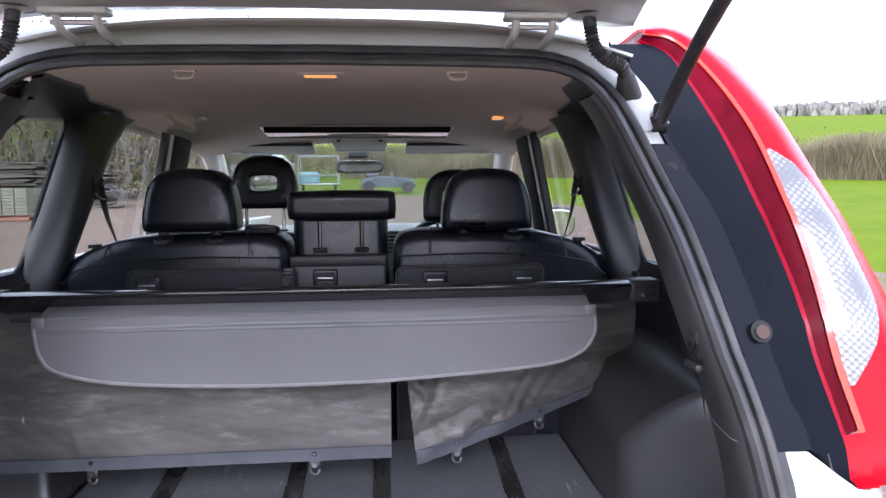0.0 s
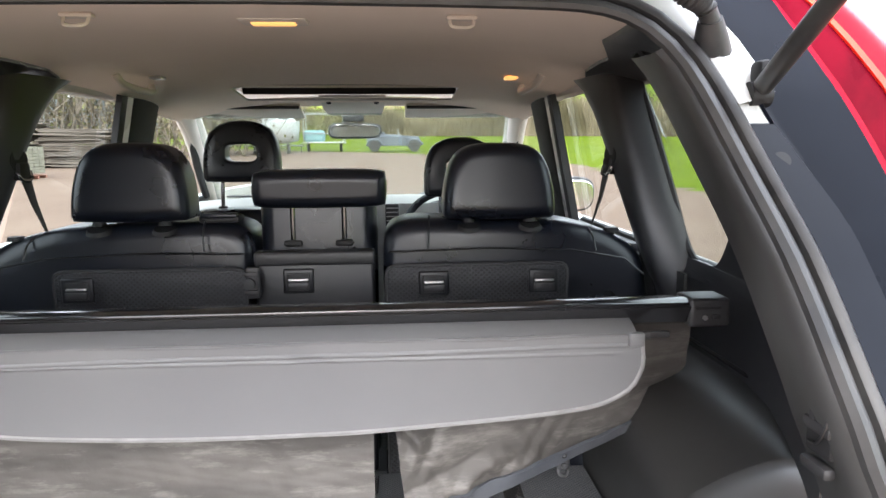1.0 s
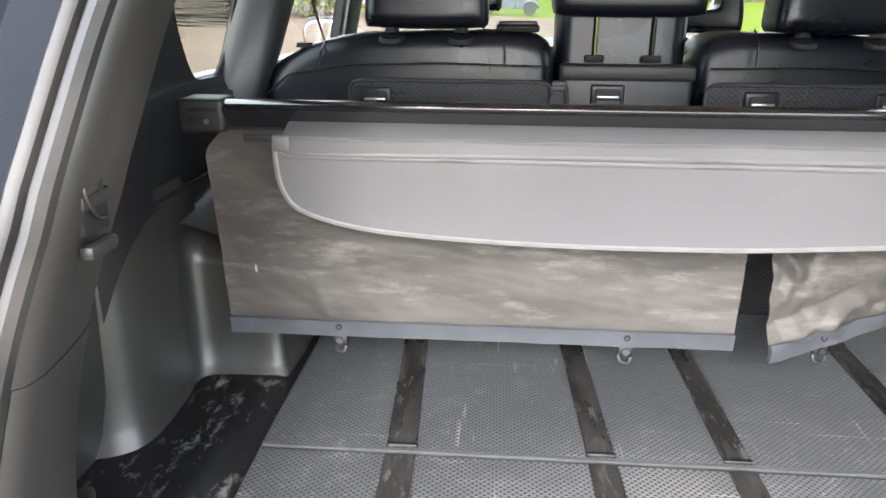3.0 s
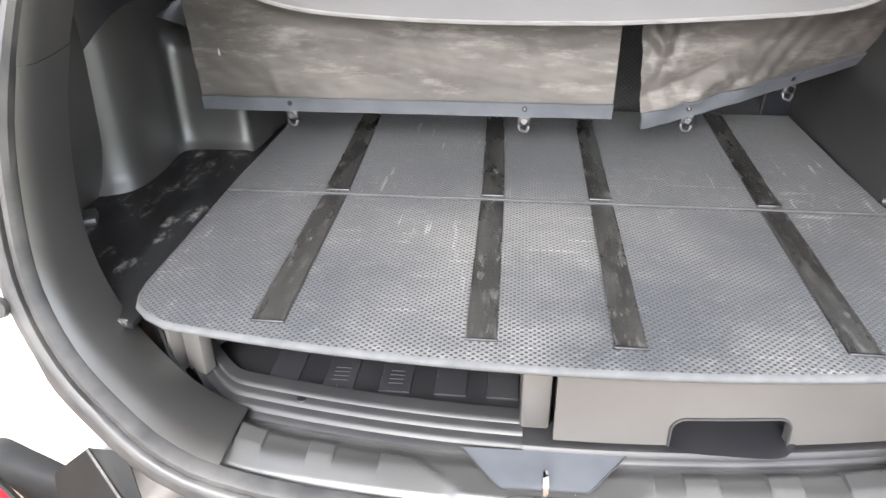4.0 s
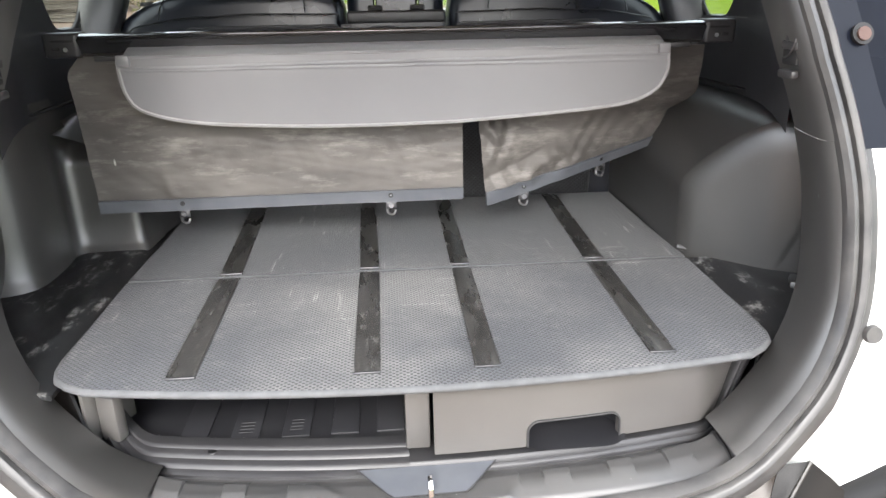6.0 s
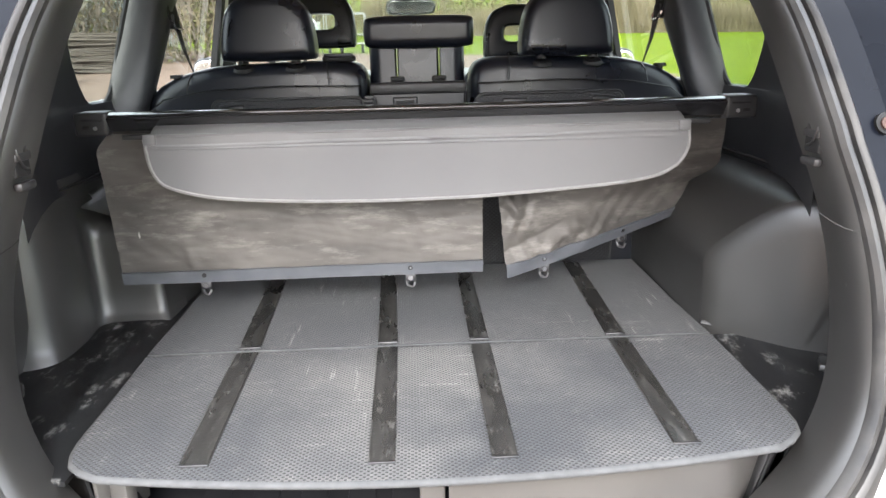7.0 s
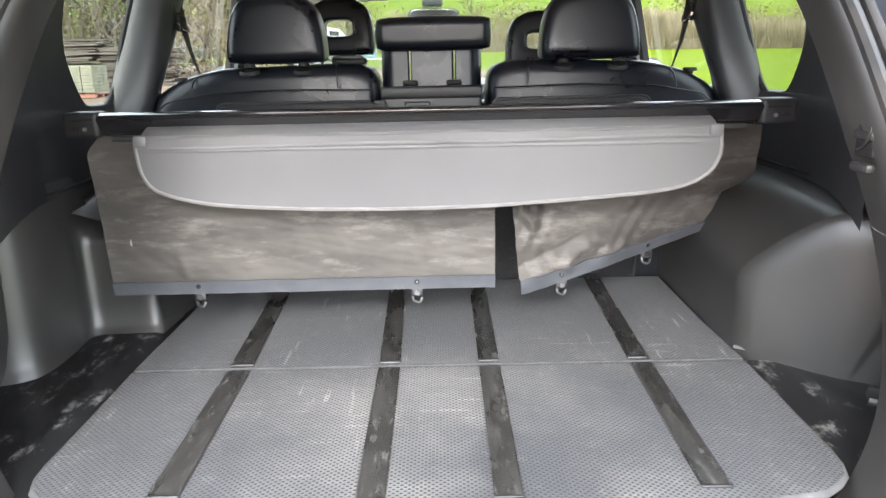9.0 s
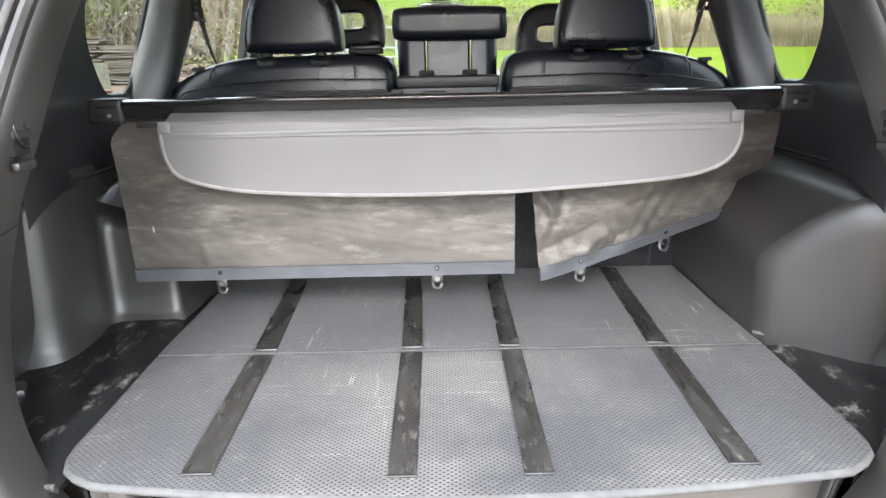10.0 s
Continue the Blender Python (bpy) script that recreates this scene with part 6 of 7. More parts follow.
for dx in (-0.058, 0.040):
    part("post", tube([(dx, 1.165, 1.375), (dx, 1.165, 1.298)], 0.0050, 10), M_DARKCHROME, mh, "steel headrest post")
    part("post_sleeve", rbox((dx, 1.165, 1.299), (0.034, 0.026, 0.012), 0.004), M_HOLE, mh)


def front_seat(cx, lift, tone):
    s = thing("front_seat", (cx, 2.2, 0.46), tone, "car seat", "front seats")
    z0, h, w = 1.375 + lift, 0.190, 0.236
    loop = curve([(cx - 0.5 * w, z0 + 0.05 * h), (cx - 0.49 * w, z0 + 0.5 * h), (cx - 0.40 * w, z0 + 0.82 * h), (cx - 0.2 * w, z0 + 0.97 * h), (cx, z0 + h), (cx + 0.2 * w, z0 + 0.97 * h), (cx + 0.40 * w, z0 + 0.82 * h), (cx + 0.49 * w, z0 + 0.5 * h), (cx + 0.5 * w, z0 + 0.05 * h), (cx + 0.42 * w, z0), (cx, z0 - 0.002), (cx - 0.42 * w, z0)], 48, True)
    hc = np.array((cx, z0 + 0.47 * h))
    ang = np.arctan2(loop[:, 1] - hc[1], loop[:, 0] - hc[0])
    hole = []
    for a in ang:
        c, q = math.cos(a), math.sin(a)
        r = (abs(c / 0.048) ** 4 + abs(q / 0.027) ** 4) ** -0.25
        hole.append((hc[0] + r * c, hc[1] + r * q))
    hr = part("headrest", pad_ring(loop, hole, 2.03, 2.11, 0.022, 5, 0.08), M_LEATHER, s, "black leather headrest with an open middle", 80)
    zl = loop[:, 1].min()
    part("headrest_welt", tube([(x, 2.034 + 0.08 * (z - zl), z) for x, z in inset2(loop, 0.010)], 0.002, 6, True), M_PIPE, hr, "", 80)
    for dx in (-0.066, 0.066):
        part("post", tube([(cx + dx, 2.075, z0 + 0.03), (cx + dx, 2.06, z0 - 0.10)], 0.006, 10), M_DARKCHROME, hr, "steel headrest post")
        part("post_sleeve", disc((cx + dx, 2.06, z0 - 0.090), (0, 0, 1), 0.017, 0.012, 16, 0.013), M_HOLE, hr)
    top = z0 - 0.083
    lp = curve([(cx - 0.25, 0.70), (cx - 0.25, top - 0.20), (cx - 0.235, top - 0.06), (cx - 0.17, top - 0.012), (cx - 0.05, top), (cx + 0.05, top), (cx + 0.17, top - 0.012), (cx + 0.235, top - 0.06), (cx + 0.25, top - 0.20), (cx + 0.25, 0.70)], 70, True)
    part("backrest", pad(lp, 1.98, 2.14, 0.045, 5, 0.0, -0.02), M_LEATHER, s, "black leather backrest", 80)
    part("seat_cushion", rbox((cx, 2.36, 0.72), (0.50, 0.50, 0.16), 0.05, 4), M_LEATHER, s)
    part("seat_base", rbox((cx, 2.36, 0.55), (0.44, 0.42, 0.19), 0.01), M_DARKDASH, s)
    return s


front_seat(-0.335, 0.0, "black leather passenger seat with open headrest")
front_seat(0.358, -0.055, "black leather driver's seat with open headrest")

# ---- seat belts ----
for sgn in (1, -1):
    belt = thing("seat_belt", (sgn * 0.59, 1.25, 1.448), "black rear seat belt hanging from the pillar", "seat belt", "rear seat belts")
    bx = sgn * 0.580
    part("belt_anchor", join(disc((bx + sgn * 0.03, 1.220, 1.462), (-sgn, -0.15, 0), 0.029, 0.034, 18, 0.024), rbox((bx, 1.223, 1.440), (0.020, 0.040, 0.034), 0.006)), M_HOLE, belt, "black round upper anchor")
    part("anchor_loop", tube(curve([(bx - sgn * 0.004, 1.197, 1.440), (bx - sgn * 0.010, 1.205, 1.424), (bx - sgn * 0.010, 1.240, 1.424), (bx - sgn * 0.004, 1.247, 1.440)], 12), 0.004, 6), M_CHROME, belt)
    part("belt_strap", thick(loft([[(bx - sgn * 0.006, 1.205, 1.428), (bx - sgn * 0.006, 1.243, 1.428)], [(bx - sgn * 0.014, 1.221, 1.375), (bx - sgn * 0.012, 1.249, 1.375)], [(bx - sgn * 0.036, 1.237, 1.300), (bx - sgn * 0.030, 1.253, 1.300)]]), 0.0015), M_BELT, belt, "narrow twisted strap")
    part("belt_strap", thick(loft([[(bx + sgn * 0.016, 1.180, 1.428), (bx + sgn * 0.016, 1.220, 1.428)], [(bx + sgn * 0.045, 1.155, 1.32), (bx + sgn * 0.045, 1.200, 1.32)], [(bx + sgn * 0.085, 1.095, 1.10), (bx + sgn * 0.085, 1.145, 1.10)]]), 0.0015), M_BELT, belt, "strap running down the pillar")


# ---- outdoors ----
def ground_z(x, y):
    far = max(0.0, y - 6)
    z = 0.030 * far * ss(6, 14, y) + 0.012 * max(0.0, y - 45) * ss(45, 70, y)
    d = math.hypot(x, y)
    z += 0.075 * max(0.0, d - 130) * ss(130, 240, d) * (1 - 0.5 * ss(500, 900, d))
    return z


def axis(lim):
    a = np.r_[np.linspace(0, 12, 25), np.linspace(13, 60, 34), np.geomspace(63, lim, 28)]
    return np.r_[-a[::-1][:-1], a]


def ground_material():
    m, n, l, b = nodes_of("gravel_and_grass")
    co = n.new("ShaderNodeTexCoord")
    sp = n.new("ShaderNodeSeparateXYZ")
    l.new(co.outputs["Object"], sp.inputs[0])
    vor = n.new("ShaderNodeTexVoronoi")
    vor.inputs["Scale"].default_value = 48
    l.new(co.outputs["Object"], vor.inputs["Vector"])
    stone = tint(n, l, vor.outputs["Color"], (0.235, 0.168, 0.126), (0.165, 0.127, 0.102))
    stone = tint(n, l, ramp(n, l, vor.outputs["Distance"], 0.3, 0.75, 0, 0.7), stone, (0.078, 0.057, 0.043))
    stone = tint(n, l, ramp(n, l, noise_at(n, l, 0.7, 5), 0.35, 0.7, 0, 0.5), stone, (0.20, 0.155, 0.118))
    blade = tint(n, l, ramp(n, l, noise_at(n, l, 0.5, 8), 0.35, 0.65, 0, 1), (0.086, 0.130, 0.004), (0.115, 0.160, 0.007))
    blade = tint(n, l, ramp(n, l, noise_at(n, l, 14, 6), 0.4, 0.75, 0, 0.45), blade, (0.062, 0.090, 0.005))
    edge = n.new("ShaderNodeMapRange")
    edge.inputs[1].default_value, edge.inputs[2].default_value = 30, 56
    edge.inputs[3].default_value, edge.inputs[4].default_value = 7.6, -14
    edge.interpolation_type = "SMOOTHSTEP"
    l.new(sp.outputs["Y"], edge.inputs[0])
    sub = n.new("ShaderNodeMath")
    sub.operation = "SUBTRACT"
    l.new(sp.outputs["X"], sub.inputs[0])
    l.new(edge.outputs[0], sub.inputs[1])
    wob = n.new("ShaderNodeMath")
    wob.operation = "ADD"
    l.new(sub.outputs[0], wob.inputs[0])
    l.new(ramp(n, l, noise_at(n, l, 0.9, 6), 0.3, 0.7, -0.7, 0.7), wob.inputs[1])
    mask = ramp(n, l, wob.outputs[0], -0.15, 0.15, 0, 1)
    far_m = ramp(n, l, sp.outputs["Y"], 54, 60, 0, 1)
    mx = n.new("ShaderNodeMath")
    mx.operation = "MAXIMUM"
    l.new(mask, mx.inputs[0])
    l.new(far_m, mx.inputs[1])
    l.new(tint(n, l, mx.outputs[0], stone, blade), b.inputs["Base Color"])
    b.inputs["Roughness"].default_value = 0.9
    b.inputs["Specular IOR Level"].default_value = 0.04
    bumped(n, l, b, vor.outputs["Distance"], 0.7, 0.012)
    return m


gx, gy = axis(900), axis(1100)
solid("ground", loft([[(x, y, ground_z(x, y)) for x in gx] for y in gy]), ground_material(), "pink-brown gravel yard running into green grass fields", "ground", kind="structure", sharp=180)

# loose stones beside the car
rng = np.random.RandomState(4)
M_STONE = surface("loose_gravel", (0.28, 0.195, 0.145), (0.18, 0.15, 0.125), 0.8, 0.95, big=60, fine=300, dust=(0.34, 0.28, 0.22), dust_at=0.6, dust_scale=40)
verts, faces = [], []
base = np.array([(1, 0, 0), (0, 1, 0), (-1, 0, 0), (0, -1, 0), (0, 0, 1)], float)
tri = [(0, 1, 4), (1, 2, 4), (2, 3, 4), (3, 0, 4)]
for k in range(9000):
    x, y = rng.uniform(0.75, 3.0), rng.uniform(-0.6, 3.4)
    s = rng.uniform(0.006, 0.017)
    a = rng.uniform(0, 6.28)
    r = np.array(((math.cos(a), -math.sin(a), 0), (math.sin(a), math.cos(a), 0), (0, 0, 1)))
    q = (base * rng.uniform(0.6, 1.2, (5, 3)) * s * (1, 0.8, 0.6)) @ r.T + (x, y, ground_z(x, y) - 0.001)
    o = len(verts)
    verts += q.tolist()
    faces += [tuple(o + i for i in t) for t in tri]
me = bpy.data.meshes.new("gravel_stones")
me.from_pydata(verts, [], faces)
me.materials.append(M_STONE)
tagged(new("gravel_stones", me), "loose pink-brown gravel stones on the yard", "gravel", kind="stuff")

# tall dry grass and hedge round the field
M_REED = surface("dry_tall_grass", (0.235, 0.20, 0.125), (0.155, 0.135, 0.08), 0.9, 1.0, big=0.35, fine=30, bump=0, spec=0.08)
M_TWIG = surface("spring_twigs", (0.13, 0.135, 0.045), (0.19, 0.17, 0.075), 0.9, 1.0, big=0.5, fine=30, bump=0, spec=0.08)
M_BARK = surface("bark", (0.10, 0.085, 0.065), (0.14, 0.12, 0.09), 0.9, 1.0, big=5, fine=60)
M_LEAF = surface("ivy_leaves", (0.045, 0.075, 0.02), (0.08, 0.11, 0.03), 0.7, 0.9, big=2, fine=30, bump=0, spec=0.08)


def clump(x, y):
    return 0.75 + 0.5 * noise.noise(Vector((x * 0.12, y * 0.12, 1.7)))


def blades(n, place, h0, h1, w, lean, mat, name, label, cat, seed):
    r = np.random.RandomState(seed)
    v, f = [], []
    for k in range(n):
        x, y = place(r)
        z = ground_z(x, y)
        h, a = r.uniform(h0, h1) * clump(x, y), r.uniform(0, math.pi)
        dx, dy = math.cos(a) * w, math.sin(a) * w
        lx, ly = r.normal(0, lean, 2) * h
        o = len(v)
        v += [(x - dx, y - dy, z - 0.1), (x + dx, y + dy, z - 0.1), (x + lx + dx * 0.4, y + ly + dy * 0.4, z + h), (x + lx - dx * 0.4, y + ly - dy * 0.4, z + h * 0.96)]
        f.append((o, o + 1, o + 2, o + 3))
    me = bpy.data.meshes.new(name)
    me.from_pydata(v, [], f)
    me.materials.append(mat)
    return tagged(new(name, me), label, cat, kind="stuff")


def hedge_line(r):
    # an arc round the field, from ahead to the right
    a = r.uniform(-0.05, 1.35)
    d = 74 + r.uniform(0, 5)
    return d * math.sin(a), d * math.cos(a)


blades(70000, hedge_line, 1.8, 4.4, 0.026, 0.20, M_REED, "tall_dry_grass", "band of tall dry straw-coloured grass along the field", "dry grass", 1)


def scrub(name, label, mats, az, dist, top, clumps, twigs, leaf, seed):
    """A bank of bare and half-leafed bushes along an arc: small leaves gathered in clumps, and crossing twigs."""
    r = np.random.RandomState(seed)
    v, f, mi = [], [], []
    for k in range(clumps):
        a = r.uniform(*az)
        d = dist + r.uniform(0, 7)
        cx, cy = d * math.sin(a), d * math.cos(a)
        tall = top * (0.55 + 0.55 * (0.5 + noise.noise(Vector((cx * 0.16, cy * 0.16, 4.2)))))
        h = tall * r.uniform(0.05, 1.0) ** 0.8
        size = r.uniform(0.5, 1.3)
        n = r.randint(22, 44)
        c = np.array((cx, cy, ground_z(cx, cy) + h)) + r.normal(0, 1, (n, 3)) * (size, size, size * 0.7)
        u = r.normal(0, 1, (n, 3))
        w = r.normal(0, 1, (n, 3))
        u *= (r.uniform(0.5, 1.0, n) * leaf / np.linalg.norm(u, axis=1))[:, None]
        w *= (r.uniform(0.25, 0.6, n) * leaf / np.linalg.norm(w, axis=1))[:, None]
        o = len(v)
        v += np.stack([c - u, c + w, c + u, c - w], 1).reshape(-1, 3).tolist()
        f += [(o + 4 * j, o + 4 * j + 1, o + 4 * j + 2, o + 4 * j + 3) for j in range(n)]
        mi += [0 if r.uniform() < 0.6 else 1] * n
    for k in range(twigs):
        a = r.uniform(*az)
        d = dist + r.uniform(-1, 7)
        x, y = d * math.sin(a), d * math.cos(a)
        z, q = ground_z(x, y), r.uniform(0.0, 0.6)
        h, t = top * r.uniform(0.3, 1.0), r.uniform(0.012, 0.035)
        lx, ly = r.normal(0, 0.22, 2) * h
        o = len(v)
        v += [(x - t, y, z + q * h), (x + t, y, z + q * h), (x + lx + t * 0.3, y + ly, z + h), (x + lx - t * 0.3, y + ly, z + h)]
        f.append((o, o + 1, o + 2, o + 3))
        mi.append(2)
    me = bpy.data.meshes.new(name)
    me.from_pydata(v, [], f)
    for m in mats:
        me.materials.append(m)
    me.polygons.foreach_set("material_index", mi)
    return tagged(new(name, me), label, name.split("_")[-1], kind="stuff")


M_HEDGE = surface("olive_ivy_leaves", (0.085, 0.095, 0.034), (0.14, 0.135, 0.06), 0.85, 0.95, big=0.8, fine=20, bump=0, spec=0.08)
M_DEADLEAF = surface("tan_dead_leaves", (0.20, 0.165, 0.105), (0.14, 0.12, 0.07), 0.9, 0.95, big=0.6, fine=20, bump=0, spec=0.08)
scrub("yard_hedge", "tall olive hedge of ivy and bare stems behind the yard", (M_HEDGE, M_DEADLEAF, M_BARK), (-1.15, -0.17), 38, 8.5, 1500, 2600, 0.17, 6)
scrub("field_scrub", "olive-brown bare spring scrub behind the field", (M_TWIG, M_DEADLEAF, M_REED), (-0.30, 1.30), 80, 4.6, 1100, 6000, 0.24, 2)


def hill_wood(r):
    a = r.uniform(-0.2, 1.5)
    d = 470 + 40 * math.sin(a * 5) + r.uniform(0, 60)
    return d * math.sin(a), d * math.cos(a)


# the haze of distance is put into the wood's pale colour
M_FARWOOD = surface("far_hazy_wood", (0.20, 0.19, 0.165), (0.26, 0.245, 0.21), 0.95, 1.0, big=0.05, fine=3, bump=0)
blades(16000, hill_wood, 4, 9.5, 2.2, 0.2, M_FARWOOD, "far_wood", "hazy brown wood along the far hilltop", "wood", 3)


def tree(x, y, h, seed, leafy, label):
    """A bare or ivy-clad spring tree: tapered trunk, forking limbs, crown of small twig clumps."""
    r = np.random.RandomState(seed)
    z = ground_z(x, y)
    t = thing("tree", (x, y, z), label, "tree", "trees round the yard")
    wood, tips = [], []

    def limb(p, d, length, rad, depth):
        q = [Vector(p)]
        for k in range(3):
            d = (d + Vector(r.normal(0, 0.16, 3))).normalized()
            q.append(q[-1] + d * length / 3)
        wood.append(tube(q, [rad, rad * 0.85, rad * 0.7, rad * 0.55], 6))
        tips.append(q[-1])
        if depth:
            for k in range(3 if depth > 1 else 4):
                nd = (d + Vector(r.normal(0, 0.55, 3)) + Vector((0, 0, 0.25))).normalized()
                limb(q[1 + r.randint(0, 3)], nd, length * r.uniform(0.55, 0.75), rad * 0.5, depth - 1)

    limb((x, y, z - 0.2), Vector((0, 0, 1)), h * 0.42, h * 0.022, 3)
    part("trunk", join(*wood), M_BARK, t, "grey-brown trunk and limbs", 80)
    v, f = [], []
    for p in tips:
        for k in range(26):
            c = np.array(p) + r.normal(0, h * 0.045, 3)
            s = r.uniform(0.10, 0.32)
            a, b = r.normal(0, 1, 3), r.normal(0, 1, 3)
            a, b = a / np.linalg.norm(a) * s, b / np.linalg.norm(b) * s * (0.6 if leafy else 0.12)
            o = len(v)
            v += [tuple(c - a), tuple(c + b), tuple(c + a), tuple(c - b)]
            f.append((o, o + 1, o + 2, o + 3))
    me = bpy.data.meshes.new("crown")
    me.from_pydata(v, [], f)
    me.materials.append(M_LEAF if leafy else M_TWIG)
    ob = new("crown", me)
    ob.parent = t
    ob.matrix_parent_inverse = Matrix.Translation(-t.location)
    return t


for k, (x, y, h, leafy) in enumerate(((-28, 44, 13, 1), (-23, 42, 12, 1), (-15.5, 50, 11, 1), (-33, 42, 14, 1), (-40, 38, 12, 0), (-16, 62, 11, 0), (-9, 70, 10, 0), (3, 84, 9, 0), (14, 86, 8, 0), (30, 84, 9, 0), (44, 76, 9, 0), (57, 66, 8, 1), (-36, 30, 12, 1), (-45, 50, 14, 0), (68, 52, 9, 0))):
    tree(x, y, h, 20 + k, leafy, "ivy-clad bushy tree at the edge of the yard" if leafy else "bare spring tree with olive twigs")

# stack of weathered boards
M_OLDWOOD = surface("weathered_boards", (0.075, 0.062, 0.05), (0.14, 0.122, 0.10), 0.8, 0.95, big=1.2, fine=40, bump=0.5, dist=0.003, stretch=(0.4, 0.4, 4))
pile = thing("timber_stack", (-15.2, 28.6, ground_z(-15.2, 28.6)), "tall stack of weathered grey and brown boards", "timber stack")
r = np.random.RandomState(9)
turn = Matrix.Rotation(radians(2), 4, "Z")
for stack in range(2):
    zz = 0.0
    for k in range(30 if stack == 0 else 25):
        hgt = r.uniform(0.035, 0.085)
        for q in range(2):
            ln = r.uniform(2.2, 3.2)
            pos = pile.location + turn @ Vector((stack * 2.9 + r.uniform(-0.3, 0.3), q * 0.75 + r.uniform(-0.12, 0.12), zz + hgt / 2))
            part("board", rbox(pos, (ln, 0.7, hgt * 0.82), 0.008, 1, turn @ Matrix.Rotation(r.normal(0, 0.02), 4, "Y") @ Matrix.Rotation(r.normal(0, 0.05), 4, "Z")), M_OLDWOOD, pile)
        zz += hgt

# pallets of paving blocks
M_BLOCK = surface("grey_concrete_blocks", (0.20, 0.222, 0.235), (0.145, 0.162, 0.172), 0.85, 0.95, big=1.5, fine=40, bump=0.4, dist=0.002)
M_PALLET = surface("reddish_pallet_wood", (0.30, 0.13, 0.09), (0.24, 0.12, 0.08), 0.85, 0.95, big=3, fine=40)
M_BAG = surface("cream_bagged_stone", (0.24, 0.235, 0.17), (0.18, 0.178, 0.13), 0.8, 0.9, big=4, fine=30)


def block_pallet(x, y, cols, mat, label):
    z = ground_z(x, y)
    p = thing("block_pallet", (x, y, z), label, "pallet", "pallets beside the timber")
    for k in range(3):
        part("pallet_bearer", rbox((x, y - 0.5 + 0.5 * k, z + 0.05), (1.2, 0.1, 0.1), 0.005, 1), M_PALLET, p)
    for k in range(6):
        part("pallet_board", rbox((x - 0.53 + 0.212 * k, y, z + 0.115), (0.12, 1.1, 0.025), 0.004, 1), M_PALLET, p)
    rr2 = np.random.RandomState(int(abs(x) * 10))
    for i in range(cols):
        for j in range(3):
            for k in range(8):
                w = 1.15 / cols
                part("block", rbox((x - 0.575 + w * (i + 0.5), y - 0.36 + 0.36 * j, z + 0.18 + 0.105 * k + 0.05), (w * 0.94, 0.34, 0.096), 0.006, 1, Matrix.Rotation(rr2.normal(0, 0.03), 4, "Z")), mat, p)
    return p


block_pallet(-12.9, 22.4, 4, M_BLOCK, "pallet stacked with pale grey paving blocks")
block_pallet(-14.4, 22.1, 4, M_BLOCK, "pallet stacked with grey blocks")
block_pallet(-11.6, 22.7, 3, M_BAG, "low pallet of cream stone")

# boats on trailers and an old blue car ahead
M_GEL = surface("boat_gelcoat", (0.74, 0.76, 0.77), (0.66, 0.69, 0.70), 0.25, 0.35, big=1, fine=50, bump=0.02, coat=0.4)
M_HULLBLUE = surface("grey_blue_hull", (0.30, 0.36, 0.38), (0.26, 0.31, 0.33), 0.35, 0.45, big=1, fine=50, bump=0.05)
M_STEEL = surface("galvanised_steel", (0.42, 0.43, 0.44), (0.34, 0.35, 0.36), 0.4, 0.55, metal=0.7, big=6, fine=60)
M_BLUE = surface("old_blue_paint", (0.075, 0.09, 0.11), (0.05, 0.06, 0.075), 0.4, 0.6, big=2, fine=60, dust=(0.25, 0.24, 0.22), dust_at=0.6)
M_TEAL = surface("teal_tarpaulin", (0.20, 0.36, 0.38), (0.15, 0.28, 0.31), 0.6, 0.75, big=2, fine=30)


def road_wheel(parent, c, r, w=0.16):
    wh = part("wheel", tube([Vector(c) - Vector((w / 2, 0, 0)), Vector(c) - Vector((w / 2 - 0.02, 0, 0)), Vector(c) + Vector((w / 2 - 0.02, 0, 0)), Vector(c) + Vector((w / 2, 0, 0))], [r * 0.9, r, r, r * 0.9], 18), M_TYRE, parent)
    part("rim", disc(Vector(c) - Vector((w / 2 + 0.004, 0, 0)), (1, 0, 0), r * 0.55, w + 0.008, 14), M_METAL, wh)


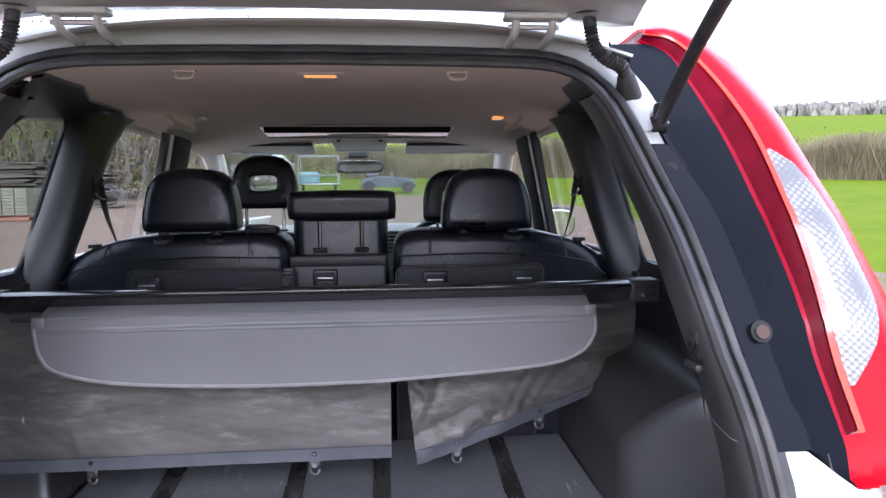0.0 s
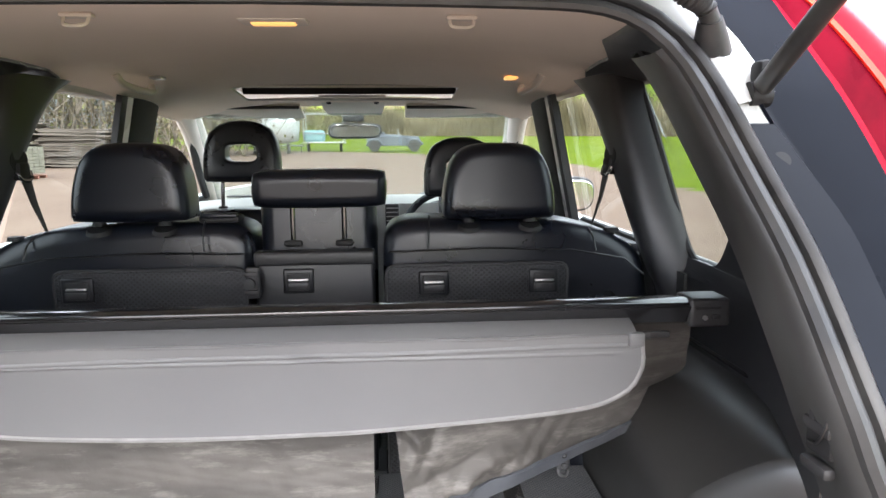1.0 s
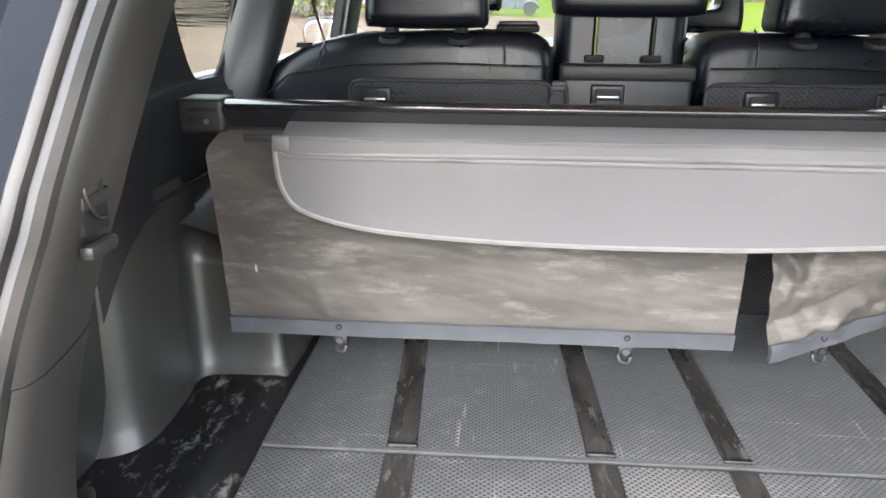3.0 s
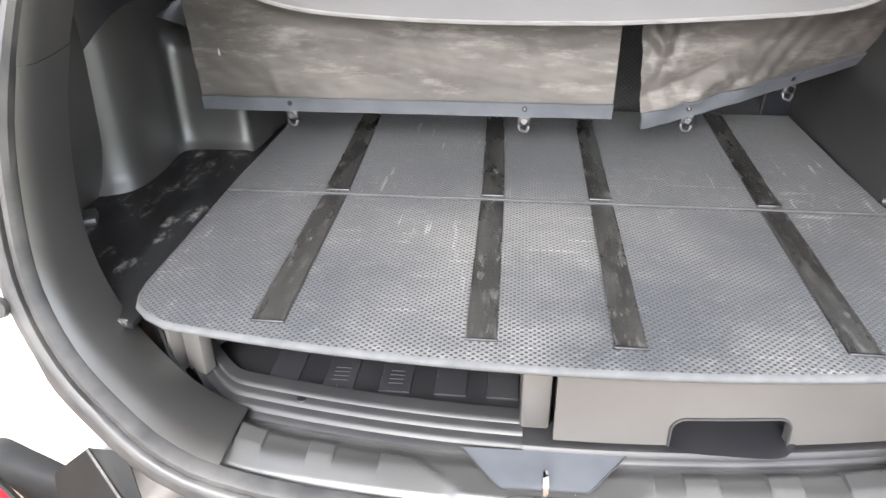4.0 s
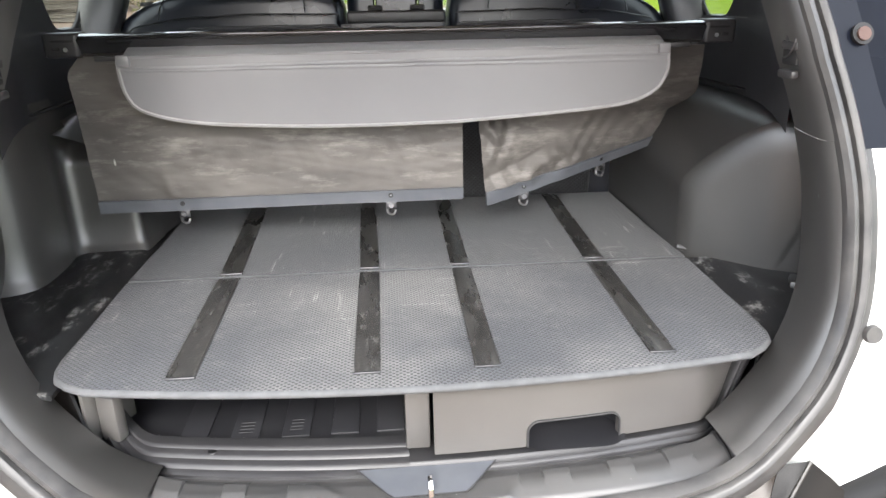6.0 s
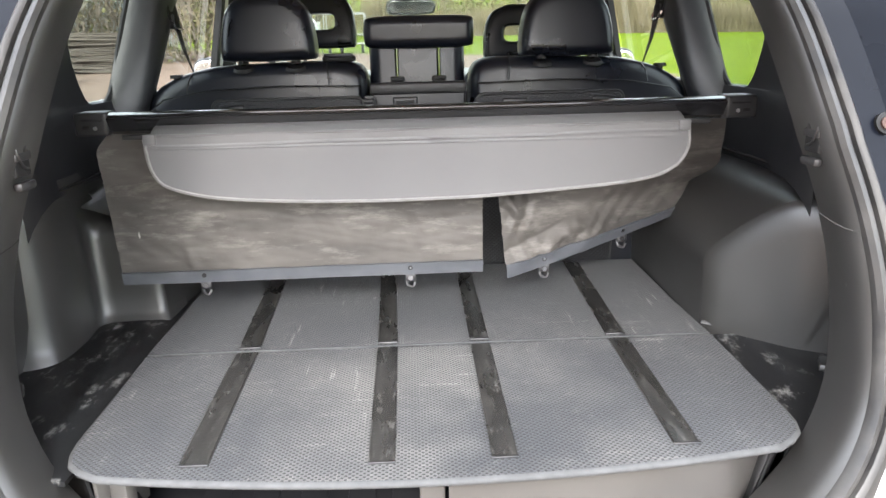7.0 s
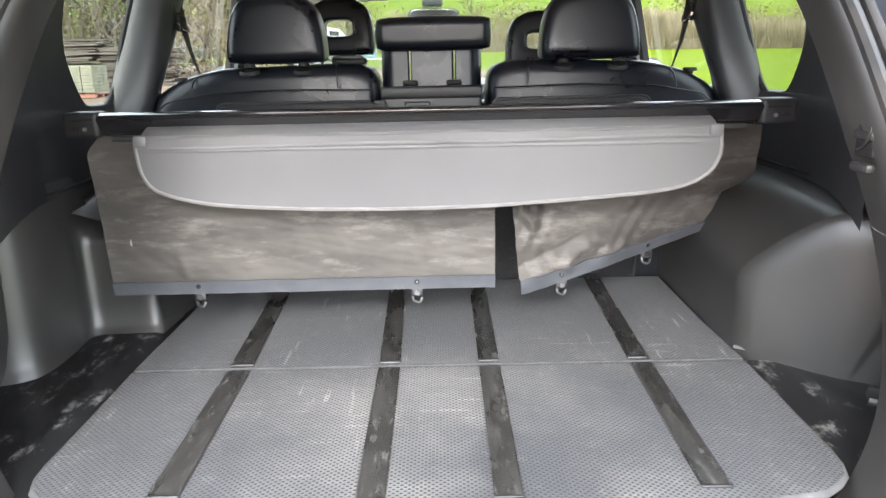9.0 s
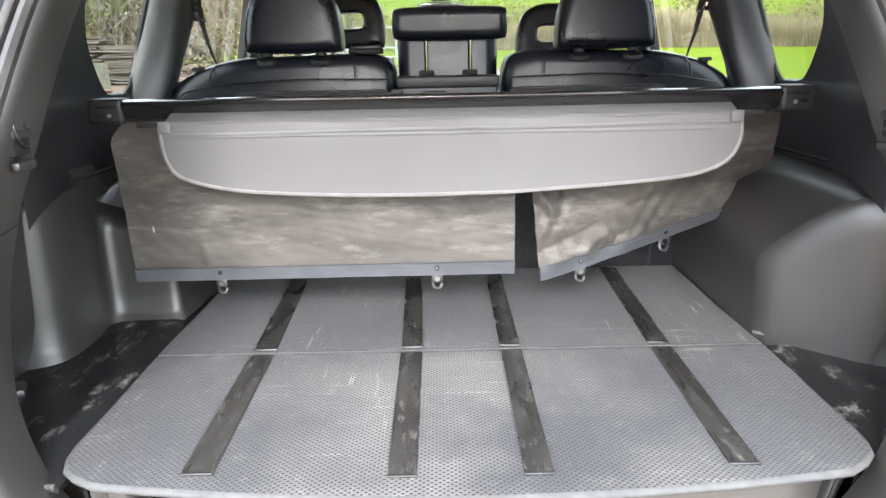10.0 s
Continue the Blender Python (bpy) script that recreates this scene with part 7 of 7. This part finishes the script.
def trailer_boat(x, y, length, beam, height, heading, hull_mat, label, cabin=True):
    z = ground_z(x, y)
    b = thing("boat_on_trailer", (x, y, z), label, "boat", "boats in the yard")
    rt = Matrix.Translation((x, y, z)) @ Matrix.Rotation(radians(heading), 4, "Z")
    rings = []
    for f in np.linspace(0, 1, 12):
        half = beam / 2 * (1 - max(0, f - 0.45) ** 2 / 0.31)
        keel = 0.55 + 0.35 * max(0, f - 0.5) ** 2 * 2
        rings.append([rt @ Vector(((f - 0.5) * length, s * half * k, keel + (height - keel + 0.2 * f) * q)) for s, k, q in ((-1, 1.0, 1), (-1, 0.95, 0.6), (-1, 0.7, 0.2), (-1, 0.02, 0), (1, 0.7, 0.2), (1, 0.95, 0.6), (1, 1.0, 1))])
    part("hull", loft(rings, around=True, cap=True), hull_mat, b, "", 50)
    if cabin:
        cab = [[rt @ Vector((fx * length, s * beam * 0.36 * sc, height + hz)) for s, hz in ((-1, 0.0), (-0.85, 0.55 * k), (0.85, 0.55 * k), (1, 0.0))] for fx, sc, k in ((-0.22, 1, 1.15), (0.05, 1, 1.0), (0.28, 0.7, 0.25))]
        part("cabin", loft(cab, cap=True), M_GEL, b)
        part("cabin_window", loft([[p + (p - rt @ Vector((0, 0, height))).normalized() * 0.012 for p in (rt @ Vector((fx * length, s * beam * 0.345, height + 0.18)), rt @ Vector((fx * length, s * beam * 0.325, height + 0.42)))] for fx, s in ((-0.2, -1), (0.02, -1))]), M_HOLE, b)
    for s in (-1, 1):
        part("trailer_rail", tube([rt @ Vector((-length * 0.5, s * 0.5, 0.45)), rt @ Vector((length * 0.3, s * 0.5, 0.45)), rt @ Vector((length * 0.62, 0, 0.45))], 0.05, 6), M_STEEL, b)
        road_wheel(b, rt @ Vector((-length * 0.12, s * beam * 0.5, 0.30)), 0.30)
    part("axle", tube([rt @ Vector((-length * 0.12, -beam * 0.5, 0.30)), rt @ Vector((-length * 0.12, beam * 0.5, 0.30))], 0.04, 6), M_STEEL, b)
    part("jockey_wheel", tube([rt @ Vector((length * 0.55, 0, 0.0)), rt @ Vector((length * 0.55, 0, 0.6))], 0.04, 6), M_STEEL, b)
    return b


trailer_boat(-6.4, 41.0, 5.4, 2.1, 1.75, 70, M_GEL, "white cabin boat on a trailer at the yard's end")
trailer_boat(-17.6, 43.5, 7.0, 2.6, 3.1, 172, M_HULLBLUE, "large grey-blue boat hull standing behind the timber")


def cage(x, y):
    z = ground_z(x, y)
    c = thing("frame_trailer", (x, y, z), "galvanised frame trailer with teal covers", "trailer")
    for i in (-1, 1):
        for j in (-1, 1):
            part("post", tube([(x + i * 1.2, y + j * 0.7, z + 0.5), (x + i * 1.2, y + j * 0.7, z + 2.3)], 0.035, 6), M_STEEL, c)
        part("side_bar", tube([(x + i * 1.2, y - 0.7, z + 2.3), (x + i * 1.2, y + 0.7, z + 2.3)], 0.03, 6), M_STEEL, c)
        road_wheel(c, (x + i * 1.0, y, z + 0.32), 0.32)
    for h in (0.55, 1.1, 2.3):
        for j in (-1, 1):
            part("cross_bar", tube([(x - 1.2, y + j * 0.7, z + h), (x + 1.2, y + j * 0.7, z + h)], 0.035, 6), M_STEEL, c)
    part("deck", rbox((x, y, z + 0.55), (2.6, 1.5, 0.08), 0.01), M_STEEL, c)
    part("tarpaulin", rbox((x - 0.6, y, z + 0.95), (1.2, 1.3, 0.7), 0.15, 3), M_TEAL, c)
    return c


cage(-3.9, 43.5)


def old_car(x, y):
    z = ground_z(x, y)
    c = thing("vintage_car", (x, y, z), "old open blue car parked at the field edge", "car")
    part("body", loft([[(x + fx, y + s * w, z + hz) for s, hz in ((-1, 0.35), (-1, h), (-0.8, h + 0.12), (0.8, h + 0.12), (1, h), (1, 0.35))] for fx, w, h in ((-1.6, 0.5, 0.65), (-1.4, 0.62, 0.8), (-0.5, 0.7, 0.92), (0.3, 0.68, 0.9), (0.5, 0.5, 0.85), (1.5, 0.4, 0.78), (1.65, 0.36, 0.6))], cap=True), M_BLUE, c)
    part("folded_hood", rbox((x - 0.9, y, z + 1.08), (0.8, 1.1, 0.25), 0.08, 3), M_BLUE, c)
    part("windscreen_frame", tube([(x + 0.35, y - 0.55, z + 0.95), (x + 0.25, y - 0.5, z + 1.35), (x + 0.25, y + 0.5, z + 1.35), (x + 0.35, y + 0.55, z + 0.95)], 0.025, 6), M_STEEL, c)
    for fx in (-1.15, 1.25):
        for s in (-1, 1):
            wh = part("wheel", tube([(x + fx, y + s * 0.72 - 0.07, z + 0.34), (x + fx, y + s * 0.72 + 0.07, z + 0.34)], 0.34, 18), M_TYRE, c)
            part("mudguard", tube(curve([(x + fx - 0.45, y + s * 0.72, z + 0.35), (x + fx - 0.25, y + s * 0.72, z + 0.68), (x + fx + 0.2, y + s * 0.72, z + 0.70), (x + fx + 0.5, y + s * 0.72, z + 0.40)], 10), 0.08, 8), M_BLUE, c)
    return c


old_car(0.35, 42.5)
